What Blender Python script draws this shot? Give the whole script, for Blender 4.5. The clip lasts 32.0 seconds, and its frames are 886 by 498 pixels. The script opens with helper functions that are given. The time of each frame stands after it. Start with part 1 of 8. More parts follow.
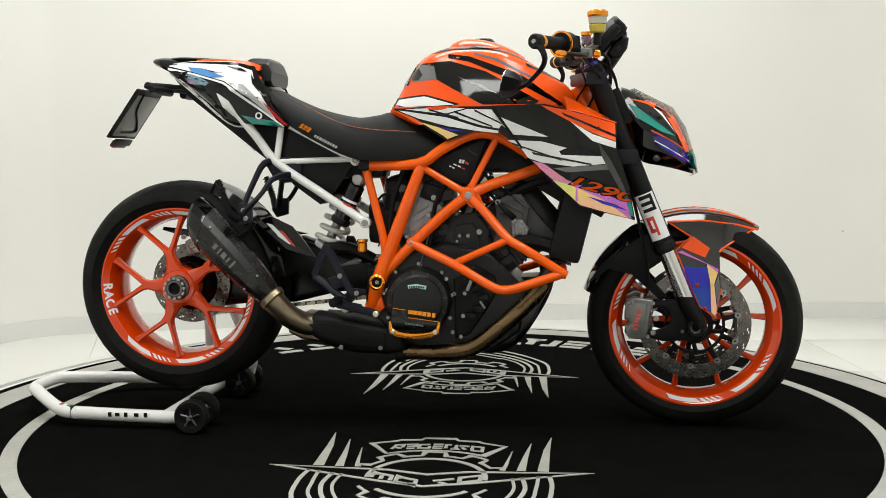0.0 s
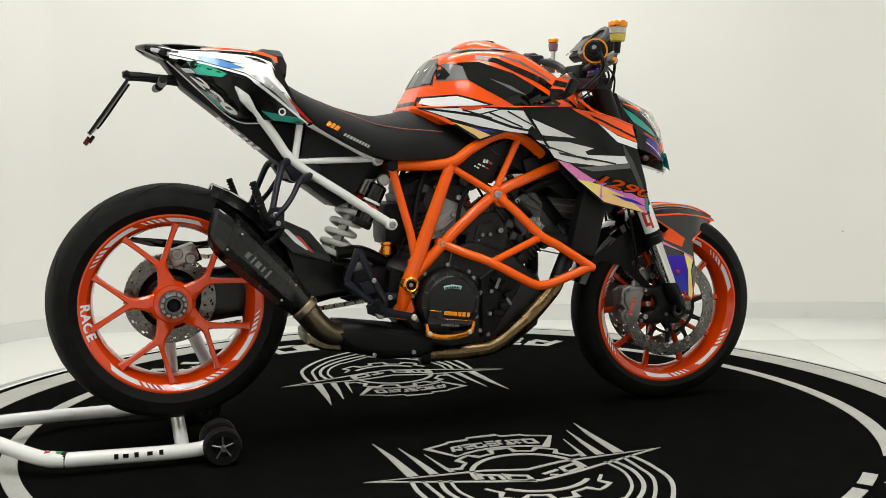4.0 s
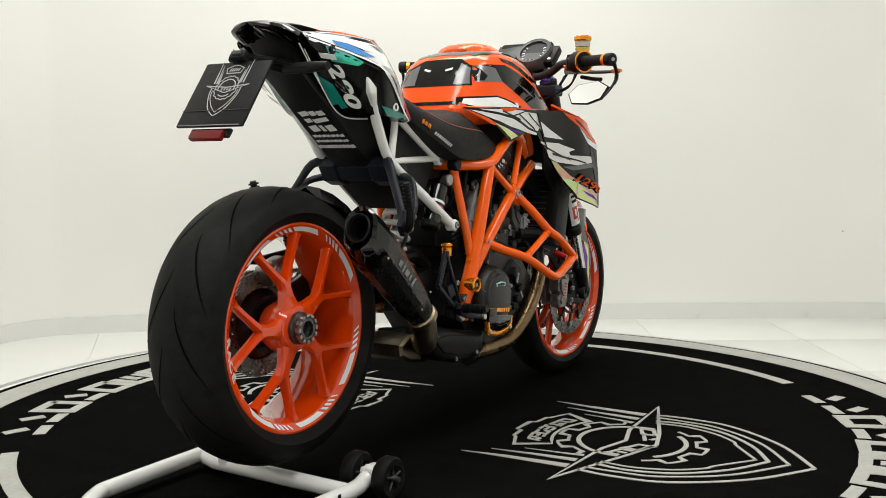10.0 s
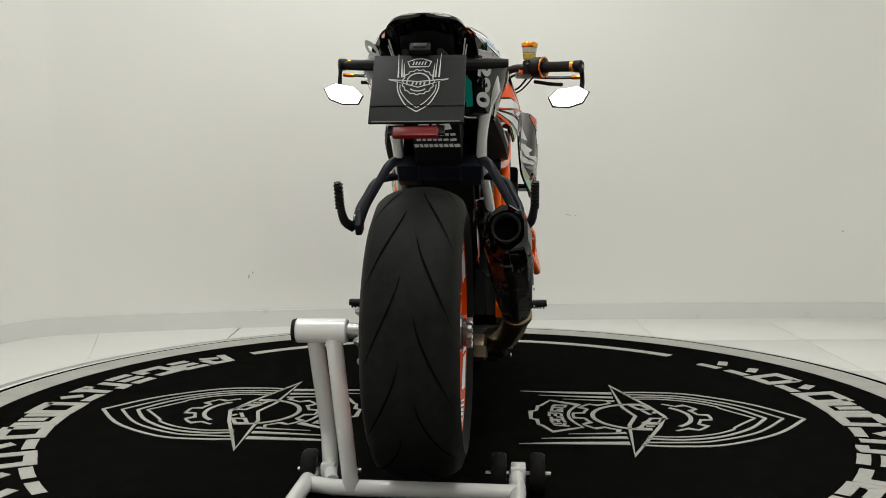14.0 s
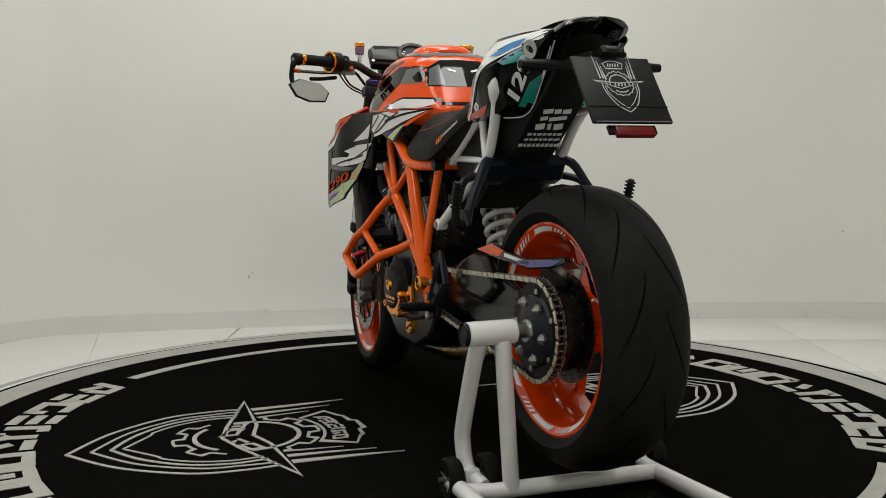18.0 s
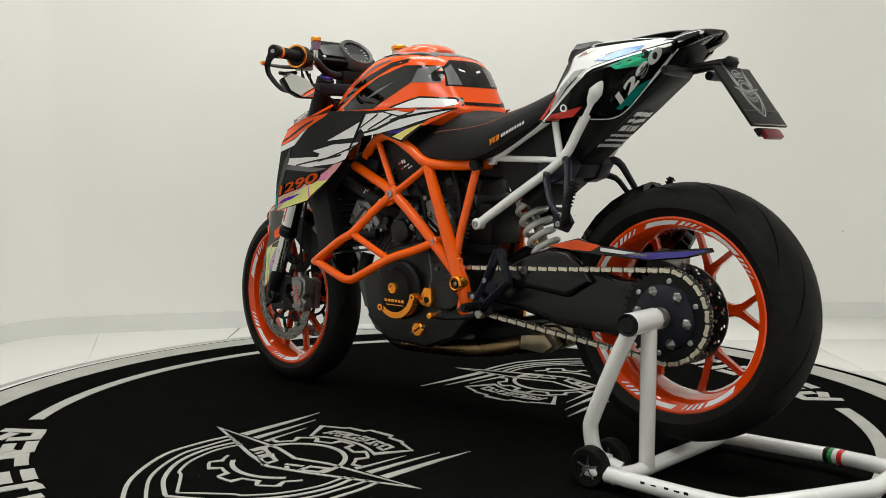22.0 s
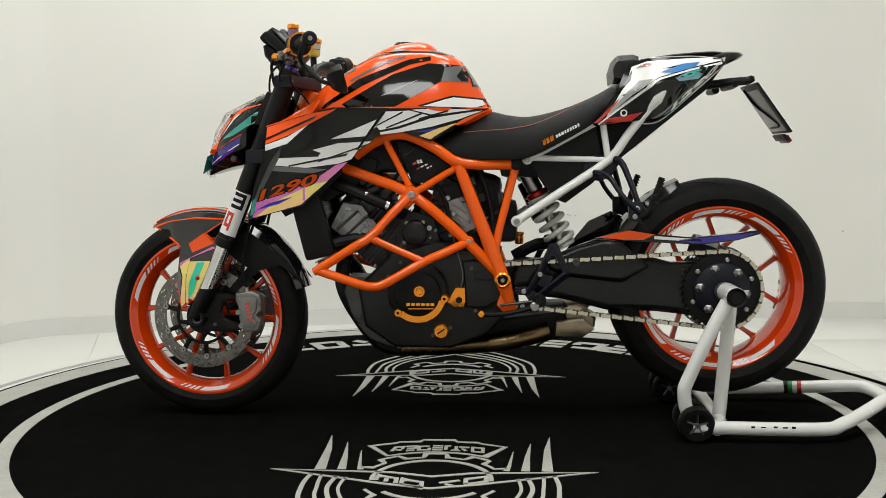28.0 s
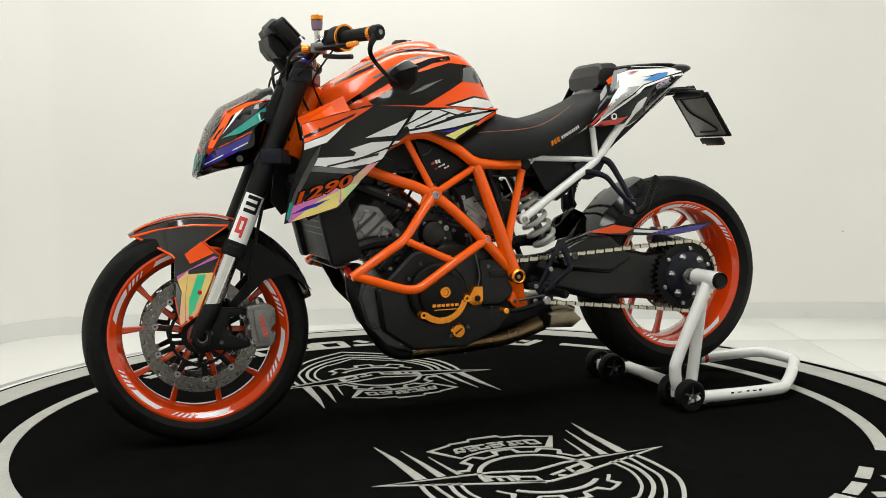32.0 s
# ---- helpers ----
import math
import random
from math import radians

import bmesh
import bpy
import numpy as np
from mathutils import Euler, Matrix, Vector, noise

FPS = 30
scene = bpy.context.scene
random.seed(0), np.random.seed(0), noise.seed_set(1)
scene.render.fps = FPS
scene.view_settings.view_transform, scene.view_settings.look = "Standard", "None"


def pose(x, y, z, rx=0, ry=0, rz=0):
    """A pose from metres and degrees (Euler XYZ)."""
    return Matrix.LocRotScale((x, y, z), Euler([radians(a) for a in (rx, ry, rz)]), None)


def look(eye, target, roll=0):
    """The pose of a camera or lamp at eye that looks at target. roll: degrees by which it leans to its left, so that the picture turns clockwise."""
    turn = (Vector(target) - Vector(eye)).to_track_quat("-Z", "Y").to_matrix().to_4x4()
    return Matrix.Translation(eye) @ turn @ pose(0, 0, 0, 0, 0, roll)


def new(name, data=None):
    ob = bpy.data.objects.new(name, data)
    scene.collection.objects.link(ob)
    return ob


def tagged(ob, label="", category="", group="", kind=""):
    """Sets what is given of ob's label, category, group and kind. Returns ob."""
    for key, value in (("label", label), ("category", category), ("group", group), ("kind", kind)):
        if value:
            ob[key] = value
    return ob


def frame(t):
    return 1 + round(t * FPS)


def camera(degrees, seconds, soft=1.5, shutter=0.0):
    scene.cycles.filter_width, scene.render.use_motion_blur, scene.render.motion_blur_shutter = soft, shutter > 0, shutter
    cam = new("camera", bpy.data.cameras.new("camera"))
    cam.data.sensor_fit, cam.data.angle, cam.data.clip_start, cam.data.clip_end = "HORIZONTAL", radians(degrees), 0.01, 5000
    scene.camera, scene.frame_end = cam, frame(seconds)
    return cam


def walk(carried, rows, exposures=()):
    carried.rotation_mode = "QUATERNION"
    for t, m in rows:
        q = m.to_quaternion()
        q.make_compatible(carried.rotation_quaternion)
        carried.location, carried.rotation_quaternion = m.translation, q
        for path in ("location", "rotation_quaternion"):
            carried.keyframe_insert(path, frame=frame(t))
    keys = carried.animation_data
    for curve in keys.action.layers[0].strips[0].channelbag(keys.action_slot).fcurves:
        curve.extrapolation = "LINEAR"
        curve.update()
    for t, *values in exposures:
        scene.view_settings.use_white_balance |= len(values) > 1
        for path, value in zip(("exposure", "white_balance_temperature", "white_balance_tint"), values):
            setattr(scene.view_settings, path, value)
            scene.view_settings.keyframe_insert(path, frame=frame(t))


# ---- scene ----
# ---- camera: it stands still, the turntable turns before it ----
EYE = (0.0, -2.847, 0.755)
PITCH, YAW, ROLL = -5.252, -0.122, -0.354
TARGET = (EYE[0] + math.sin(radians(YAW)), EYE[1] + math.cos(radians(YAW)), EYE[2] + math.tan(radians(PITCH)))
EXPOSURES = [(0.0, 0.25), (3.0, 0.18), (6.0, 0.24), (9.0, 0.25), (11.0, 0.21), (13.0, -0.08), (14.0, -0.18), (17.0, -0.44), (18.0, -0.42), (19.0, -0.28), (20.0, -0.14), (21.0, -0.14), (22.0, -0.03), (25.0, 0.02), (28.0, 0.05), (31.0, 0.03), (32.0, 0.22)]
cam = camera(48.62, 32.0, soft=0.9)
walk(cam, [(0.0, look(EYE, TARGET, ROLL)), (32.0, look(EYE, TARGET, ROLL))], EXPOSURES)

# turn of the turntable in degrees, by seconds
TURN = [(0.0, -6.19), (3.0, 13.15), (6.0, 32.21), (9.0, 52.26), (11.0, 65.37), (13.0, 78.79), (17.0, 104.91), (19.0, 118.12), (21.0, 131.33), (23.0, 144.29), (25.5, 160.49), (28.0, 176.88), (30.0, 190.13), (32.0, 202.53)]


def turn_at(t):
    """A smooth curve through TURN."""
    ts, vs = (np.array(c) for c in zip(*TURN))
    m = np.gradient(vs, ts)
    k = int(np.clip(np.searchsorted(ts, t) - 1, 0, len(ts) - 2))
    h = ts[k + 1] - ts[k]
    u = (t - ts[k]) / h
    return float((2 * u ** 3 - 3 * u * u + 1) * vs[k] + (u ** 3 - 2 * u * u + u) * h * m[k] + (3 * u * u - 2 * u ** 3) * vs[k + 1] + (u ** 3 - u * u) * h * m[k + 1])


# ---- world, light ----
world = bpy.data.worlds.new("world")
scene.world = world
world.use_nodes = True
world.node_tree.nodes["Background"].inputs["Color"].default_value = (0.9, 0.95, 1.0, 1)
world.node_tree.nodes["Background"].inputs["Strength"].default_value = 0.05


def area_lamp(name, x, y, z, sx, sy, watts, colour=(0.985, 1.0, 0.962)):
    d = bpy.data.lights.new(name, "AREA")
    d.shape, d.size, d.size_y, d.energy, d.color = "RECTANGLE", sx, sy, watts, colour
    ob = new(name, d)
    ob.matrix_world = pose(x, y, z)
    return ob


LAMPS = [(-0.9, -0.9, 0.5, 1.5, 24), (0.9, -0.9, 0.5, 1.5, 26), (0.0, 0.75, 1.8, 0.5, 30), (0.0, -2.6, 1.6, 0.5, 26)]
for lx, ly, sx, sy, watts in LAMPS:
    area_lamp("ceiling_lamp", lx, ly, 2.93, sx, sy, watts)

# ---- materials ----
def mat(name, colour, rough=0.5, metal=0.0, coat=0.0, var=0.08, scale=30.0, bump=0.0, bscale=200.0, spec=0.5, rvar=0.1, aniso=0.0):
    """Principled surface with colour and roughness that vary at two scales, and a fine relief."""
    m = bpy.data.materials.new(name)
    m.use_nodes = True
    nt = m.node_tree
    b = nt.nodes["Principled BSDF"]
    b.inputs["Metallic"].default_value = metal
    b.inputs["Coat Weight"].default_value = coat
    b.inputs["Coat Roughness"].default_value = 0.06
    b.inputs["Specular IOR Level"].default_value = spec
    tc = nt.nodes.new("ShaderNodeTexCoord")
    n1 = nt.nodes.new("ShaderNodeTexNoise")
    n1.inputs["Scale"].default_value = scale
    n1.inputs["Detail"].default_value = 6
    n2 = nt.nodes.new("ShaderNodeTexNoise")
    n2.inputs["Scale"].default_value = scale * 0.12
    n2.inputs["Detail"].default_value = 3
    mx = nt.nodes.new("ShaderNodeMath")
    mx.operation = "ADD"
    for n, slot in ((n1, 0), (n2, 1)):
        nt.links.new(tc.outputs["Object"], n.inputs["Vector"])
        nt.links.new(n.outputs["Fac"], mx.inputs[slot])
    cr = nt.nodes.new("ShaderNodeMapRange")
    cr.inputs["From Min"].default_value, cr.inputs["From Max"].default_value = 0.6, 1.4
    cr.inputs["To Min"].default_value, cr.inputs["To Max"].default_value = 1 - var, 1 + var
    nt.links.new(mx.outputs[0], cr.inputs["Value"])
    hsv = nt.nodes.new("ShaderNodeHueSaturation")
    hsv.inputs["Color"].default_value = (*colour, 1)
    nt.links.new(cr.outputs[0], hsv.inputs["Value"])
    nt.links.new(hsv.outputs[0], b.inputs["Base Color"])
    rr = nt.nodes.new("ShaderNodeMapRange")
    rr.inputs["From Min"].default_value, rr.inputs["From Max"].default_value = 0.3, 0.7
    rr.inputs["To Min"].default_value, rr.inputs["To Max"].default_value = max(0.02, rough - rvar * rough), min(1, rough + rvar * rough)
    nt.links.new(n1.outputs["Fac"], rr.inputs["Value"])
    nt.links.new(rr.outputs[0], b.inputs["Roughness"])
    if bump:
        n3 = nt.nodes.new("ShaderNodeTexNoise")
        n3.inputs["Scale"].default_value = bscale
        n3.inputs["Detail"].default_value = 4
        nt.links.new(tc.outputs["Object"], n3.inputs["Vector"])
        bp = nt.nodes.new("ShaderNodeBump")
        bp.inputs["Strength"].default_value = bump
        bp.inputs["Distance"].default_value = 0.002
        nt.links.new(n3.outputs["Fac"], bp.inputs["Height"])
        nt.links.new(bp.outputs[0], b.inputs["Normal"])
    return m


def film_mat(name, base, thickness, ior=4.0):
    """Holographic vinyl: a thin clear film over a reflecting foil."""
    m = mat(name, base, 0.22, 0.0, 0.0, 0.25, 9, spec=0.5)
    nt = m.node_tree
    b = nt.nodes["Principled BSDF"]
    b.inputs["Thin Film IOR"].default_value = 1.6
    b.inputs["IOR"].default_value = ior
    tc = nt.nodes.new("ShaderNodeTexCoord")
    n = nt.nodes.new("ShaderNodeTexNoise")
    n.inputs["Scale"].default_value, n.inputs["Detail"].default_value = 7.0, 1.0
    r = nt.nodes.new("ShaderNodeMapRange")
    r.inputs["From Min"].default_value, r.inputs["From Max"].default_value = 0.3, 0.7
    r.inputs["To Min"].default_value, r.inputs["To Max"].default_value = thickness - 22, thickness + 22
    nt.links.new(tc.outputs["Object"], n.inputs["Vector"])
    nt.links.new(n.outputs["Fac"], r.inputs["Value"])
    nt.links.new(r.outputs[0], b.inputs["Thin Film Thickness"])
    return m


M = dict(
    wall=mat("white_wall_paint", (0.80, 0.79, 0.755), 0.55, 0, 0, 0.015, 3, 0.05, 60),
    skirting=mat("white_skirting_tile", (0.70, 0.70, 0.68), 0.3, 0, 0, 0.03, 6),
    floor=mat("white_gloss_tile", (0.74, 0.735, 0.70), 0.30, 0, 0, 0.03, 4),
    grout=mat("grey_grout", (0.45, 0.44, 0.42), 0.8),
    ceiling=mat("ceiling_paint", (0.8, 0.8, 0.78), 0.8),
    carpet=mat("black_carpet", (0.0052, 0.0052, 0.0048), 0.95, 0, 0, 0.35, 120, 0.6, 900, 0.0),
    print=mat("white_carpet_print", (0.41, 0.405, 0.375), 0.9, 0, 0, 0.14, 90, 0.4, 900, 0.1),
    edge=mat("brushed_aluminium", (0.50, 0.50, 0.50), 0.35, 1.0, 0, 0.1, 20),
    orange=mat("orange_gloss_paint", (0.80, 0.078, 0.003), 0.20, 0, 0.18, 0.05, 12, spec=0.35),
    wheel=mat("orange_wheel_paint", (0.68, 0.050, 0.0015), 0.10, 0, 0.5, 0.06, 12, spec=0.4),
    frame=mat("orange_powder_coat", (0.84, 0.105, 0.0005), 0.16, 0, 0.28, 0.05, 20, 0.03, 400, spec=0.25),
    gblack=mat("gloss_black", (0.0020, 0.0020, 0.0020), 0.06, 0, 0.05, 0.2, 15, spec=0.40),
    sblack=mat("black_body_paint", (0.0035, 0.0035, 0.0035), 0.10, 0, 0, 0.2, 15, spec=0.30),
    carbon=mat("dark_carbon", (0.005, 0.005, 0.005), 0.10, 0, 0.8, 0.4, 60, spec=0.4),
    mblack=mat("matt_black_plastic", (0.0045, 0.0045, 0.005), 0.45, 0, 0, 0.25, 50, 0.15, 500, spec=0.18),
    navy=mat("dark_blue_black_anodised", (0.006, 0.007, 0.014), 0.4, 0.0, 0, 0.2, 40, spec=0.25),
    engine=mat("dark_cast_engine", (0.055, 0.055, 0.056), 0.38, 0.15, 0, 0.4, 40, 0.3, 350, spec=0.4),
    case=mat("black_cast_engine_case", (0.0065, 0.0065, 0.007), 0.34, 0.1, 0, 0.4, 40, 0.3, 350, spec=0.35),
    arm=mat("black_cast_arm", (0.0040, 0.0040, 0.0044), 0.22, 0, 0, 0.3, 30, 0.08, 350, spec=0.30),
    can=mat("satin_black_canister", (0.0065, 0.0065, 0.0065), 0.26, 0.0, 0, 0.35, 40, 0.1, 400, spec=0.45),
    grey=mat("grey_cast_metal", (0.25, 0.25, 0.255), 0.38, 0.4, 0, 0.35, 40, 0.25, 350, spec=0.4),
    white=mat("white_gloss_paint", (0.78, 0.78, 0.77), 0.25, 0, 0.5, 0.04, 12),
    vinyl_w=mat("white_vinyl", (0.76, 0.76, 0.76), 0.25, 0, 0.5, 0.04, 12),
    vinyl_g=mat("grey_vinyl", (0.11, 0.11, 0.115), 0.25, 0, 0.5, 0.1, 8),
    vinyl_r=mat("red_vinyl", (0.55, 0.03, 0.02), 0.25, 0, 0.5, 0.05, 12),
    teal=mat("teal_vinyl", (0.006, 0.22, 0.18), 0.2, 0, 0.6, 0.2, 6),
    blue=mat("deep_blue_vinyl", (0.025, 0.012, 0.24), 0.2, 0, 0.6, 0.2, 6),
    cyan=mat("light_blue_vinyl", (0.05, 0.22, 0.55), 0.2, 0, 0.6, 0.2, 6),
    holo_p=film_mat("violet_holographic_vinyl", (0.24, 0.03, 0.24), 418, 5.2),
    holo_b=film_mat("blue_holographic_vinyl", (0.050, 0.012, 0.30), 284, 2.2),
    holo_g=film_mat("green_holographic_vinyl", (0.05, 0.36, 0.20), 486, 5.2),
    holo_y=film_mat("yellow_holographic_vinyl", (0.72, 0.46, 0.12), 372, 5.6),
    seat=mat("black_seat_cover", (0.006, 0.006, 0.006), 0.6, 0, 0, 0.2, 60, 0.35, 900, spec=0.2),
    pad=mat("black_moulded_pad", (0.012, 0.012, 0.013), 0.38, 0, 0, 0.2, 60, 0.2, 700, spec=0.35),
    vinyl_s=mat("silver_vinyl", (0.36, 0.36, 0.365), 0.25, 0, 0.5, 0.25, 10),
    thread=mat("orange_thread", (0.30, 0.09, 0.05), 0.7),
    rubber=mat("tyre_rubber", (0.0078, 0.0077, 0.0072), 0.58, 0, 0, 0.7, 45, 0.35, 420, spec=0.095),
    groove=mat("tyre_groove", (0.002, 0.002, 0.002), 0.9, spec=0.03),
    grip=mat("grip_rubber", (0.008, 0.008, 0.008), 0.75, 0, 0, 0.2, 80, 0.5, 600, spec=0.2),
    chrome=mat("polished_steel", (0.62, 0.62, 0.62), 0.12, 1.0, 0, 0.05, 60),
    steel=mat("brushed_steel", (0.34, 0.335, 0.33), 0.32, 1.0, 0, 0.15, 80, 0.1, 500),
    darksteel=mat("dark_steel", (0.13, 0.13, 0.13), 0.35, 1.0, 0, 0.2, 80, 0.1, 500),
    disc=mat("brake_disc_steel", (0.15, 0.142, 0.134), 0.28, 1.0, 0, 0.15, 120),
    bronze=mat("heat_tinted_titanium", (0.150, 0.100, 0.052), 0.27, 1.0, 0, 0.6, 14),
    caliper=mat("silver_anodised_caliper", (0.20, 0.195, 0.19), 0.40, 0.75, 0, 0.2, 60, 0.1, 500),
    titan=mat("raw_titanium", (0.27, 0.22, 0.15), 0.32, 1.0, 0, 0.4, 20, 0.1, 200),
    gold=mat("orange_anodised", (0.85, 0.30, 0.03), 0.25, 0.85, 0, 0.08, 40),
    chain=mat("pale_brass_chain", (0.62, 0.58, 0.47), 0.30, 0.9, 0, 0.3, 60),
    mint=mat("pale_green_plate", (0.42, 0.68, 0.66), 0.3, 0, 0.2),
    red=mat("red_lens", (0.12, 0.003, 0.003), 0.35, 0, 0.1, 0.3, 60, spec=0.2),
    redano=mat("red_anodised", (0.45, 0.012, 0.008), 0.3, 0.6),
    spring=mat("pale_grey_spring", (0.66, 0.66, 0.63), 0.35, 0, 0.2, 0.06, 20),
    cup=mat("milky_cup_plastic", (0.42, 0.41, 0.34), 0.25, 0, 0.4, 0.08, 30),
    fluid=mat("yellow_brake_fluid", (0.50, 0.38, 0.055), 0.2, 0, 0.5, 0.1, 30),
    purple=mat("smoky_violet_cup", (0.16, 0.10, 0.16), 0.2, 0, 0.5, 0.1, 30),
    screen=mat("dash_screen", (0.02, 0.021, 0.022), 0.4, 0, 0, 0.1, 20, spec=0.15),
    screen_l=mat("grey_display_glass", (0.055, 0.057, 0.056), 0.30, 0, 0, 0.1, 20, spec=0.2),
    mirror=mat("mirror_glass", (0.82, 0.83, 0.83), 0.03, 1.0, 0, 0.0, 20),
    lens=mat("clear_lens", (0.55, 0.56, 0.57), 0.08, 0.0, 0.8, 0.05, 20),
    plate_back=mat("grey_translucent_plate", (0.20, 0.195, 0.18), 0.3, 0, 0.2, 0.15, 30),
    plate_print=mat("pale_grey_print", (0.42, 0.42, 0.41), 0.5),
    green=mat("green_vinyl", (0.02, 0.25, 0.06), 0.4),
)
glass = bpy.data.materials.new("clear_screen_plastic")
glass.use_nodes = True
gb = glass.node_tree.nodes["Principled BSDF"]
gb.inputs["Base Color"].default_value = (0.93, 0.94, 0.94, 1)
gb.inputs["Transmission Weight"].default_value = 1.0
gb.inputs["Roughness"].default_value = 0.03
gb.inputs["IOR"].default_value = 1.2
M["glass"] = glass

# ---- building helpers ----
ORIGIN = {}
STEER = Matrix.Identity(4)


def thing(name, m, label, category, group="", kind=""):
    ob = new(name)
    ob.empty_display_size = 0.1
    ob.matrix_world = m
    ORIGIN[ob] = Vector((0, 0, 0))
    return tagged(ob, label, category, group, kind)


def part(name, bm, material, parent, label="", smooth=35.0, m=None):
    """Links a bmesh, drawn in its thing's space, as one mesh object under a thing or a part."""
    if m is not None:
        bm.transform(m)
    xs = [v.co for v in bm.verts]
    lo = Vector((min(c[i] for c in xs) for i in range(3)))
    hi = Vector((max(c[i] for c in xs) for i in range(3)))
    mid = (lo + hi) / 2
    bm.transform(Matrix.Translation(-mid))
    bmesh.ops.recalc_face_normals(bm, faces=bm.faces)
    me = bpy.data.meshes.new(name)
    bm.to_mesh(me)
    bm.free()
    mats = material if isinstance(material, (list, tuple)) else [material]
    for q in mats:
        me.materials.append(M[q])
    if smooth:
        me.polygons.foreach_set("use_smooth", [True] * len(me.polygons))
        me.set_sharp_from_angle(angle=radians(smooth))
    ob = new(name, me)
    if parent is not None:
        ob.parent = parent
        ob.location = mid - ORIGIN[parent]
    else:
        ob.location = mid
    ORIGIN[ob] = mid
    if label:
        ob["label"] = label
    return ob


def again(ob, name, parent, mid, rot=None):
    """Another piece on the same mesh."""
    o = new(name, ob.data)
    o.parent = parent
    o.location = Vector(mid) - ORIGIN[parent]
    if rot is not None:
        o.rotation_euler = rot
    ORIGIN[o] = Vector(mid)
    return o


def spline(pts, n=6):
    """Points of a smooth curve through pts."""
    P = [Vector(p) for p in pts]
    out = []
    for i in range(len(P) - 1):
        a, b, c, d = P[max(i - 1, 0)], P[i], P[i + 1], P[min(i + 2, len(P) - 1)]
        for k in range(n):
            t = k / n
            out.append(0.5 * ((2 * b) + (c - a) * t + (2 * a - 5 * b + 4 * c - d) * t * t + (3 * b - a - 3 * c + d) * t ** 3))
    out.append(P[-1])
    return out


def tube(pts, r, seg=12, n=1, closed=False, flat=1.0, bm=None):
    """A round bar along pts; r may be one radius or one for each point."""
    P = spline(pts, n) if n > 1 else [Vector(p) for p in pts]
    bm = bm or bmesh.new()
    k = len(P)
    if isinstance(r, (int, float)):
        R = [r] * k
    else:
        R = [float(np.interp(i * (len(r) - 1) / (k - 1), range(len(r)), r)) for i in range(k)]
    rings, up = [], None
    for i in range(k):
        a, b = (P[i - 1], P[(i + 1) % k]) if closed else (P[max(i - 1, 0)], P[min(i + 1, k - 1)])
        d = (b - a).normalized()
        if up is None:
            up = d.orthogonal().normalized()
        up = (up - d * up.dot(d)).normalized()
        side = d.cross(up)
        rings.append([bm.verts.new(P[i] + R[i] * (up * math.cos(6.28319 * j / seg) + side * flat * math.sin(6.28319 * j / seg))) for j in range(seg)])
    for i in range(k if closed else k - 1):
        a, b = rings[i], rings[(i + 1) % k]
        for j in range(seg):
            bm.faces.new((a[j], a[(j + 1) % seg], b[(j + 1) % seg], b[j]))
    if not closed:
        bm.faces.new(rings[0][::-1])
        bm.faces.new(rings[-1])
    return bm


def lathe(profile, c=(0, 0, 0), seg=48, axis="y", bm=None, closed=True, arc=None):
    """Turns profile [(radius, along)] round an axis through c."""
    bm = bm or bmesh.new()
    c = Vector(c)
    full = arc is None
    a0, a1 = (0, 360) if full else arc
    k = seg if full else seg + 1
    rings = []
    for i in range(k):
        a = radians(a0 + (a1 - a0) * i / seg)
        ca, sa = math.cos(a), math.sin(a)
        ring = []
        for r, h in profile:
            q = {"y": Vector((r * ca, h, r * sa)), "z": Vector((r * ca, r * sa, h)), "x": Vector((h, r * ca, r * sa))}[axis]
            ring.append(bm.verts.new(c + q))
        rings.append(ring)
    m = len(profile)
    for i in range(k if full else k - 1):
        A, B = rings[i], rings[(i + 1) % k]
        for j in range(m if closed else m - 1):
            bm.faces.new((A[j], B[j], B[(j + 1) % m], A[(j + 1) % m]))
    if not full and closed:
        bm.faces.new(rings[0])
        bm.faces.new(rings[-1][::-1])
    bmesh.ops.remove_doubles(bm, verts=bm.verts, dist=1e-6)
    return bm


def rod(a, b, r, seg=16, bev=0.0, r2=None):
    """A cylinder from a to b, its rims bevelled."""
    a, b = Vector(a), Vector(b)
    L, d = (b - a).length, (b - a).normalized()
    r2 = r if r2 is None else r2
    e = min(bev, L * 0.4, r * 0.5)
    pr = [(0.0, 0.0), (r - e, 0.0), (r, e), (r2, L - e), (r2 - e, L), (0.0, L)] if e else [(0.0, 0.0), (r, 0.0), (r2, L), (0.0, L)]
    bm = lathe(pr, seg=seg, axis="z", closed=False)
    bm.transform(Matrix.Translation(a) @ d.to_track_quat("Z", "Y").to_matrix().to_4x4())
    return bm


def box(sx, sy, sz, m=None, bev=0.004, taper=1.0):
    bm = bmesh.new()
    bmesh.ops.create_cube(bm, size=1)
    for v in bm.verts:
        k = taper if v.co.z > 0 else 1
        v.co = Vector((v.co.x * sx * k, v.co.y * sy * k, v.co.z * sz))
    if bev:
        bmesh.ops.bevel(bm, geom=bm.edges[:], offset=bev, segments=2, affect="EDGES", profile=0.6)
    if m is not None:
        bm.transform(m)
    return bm


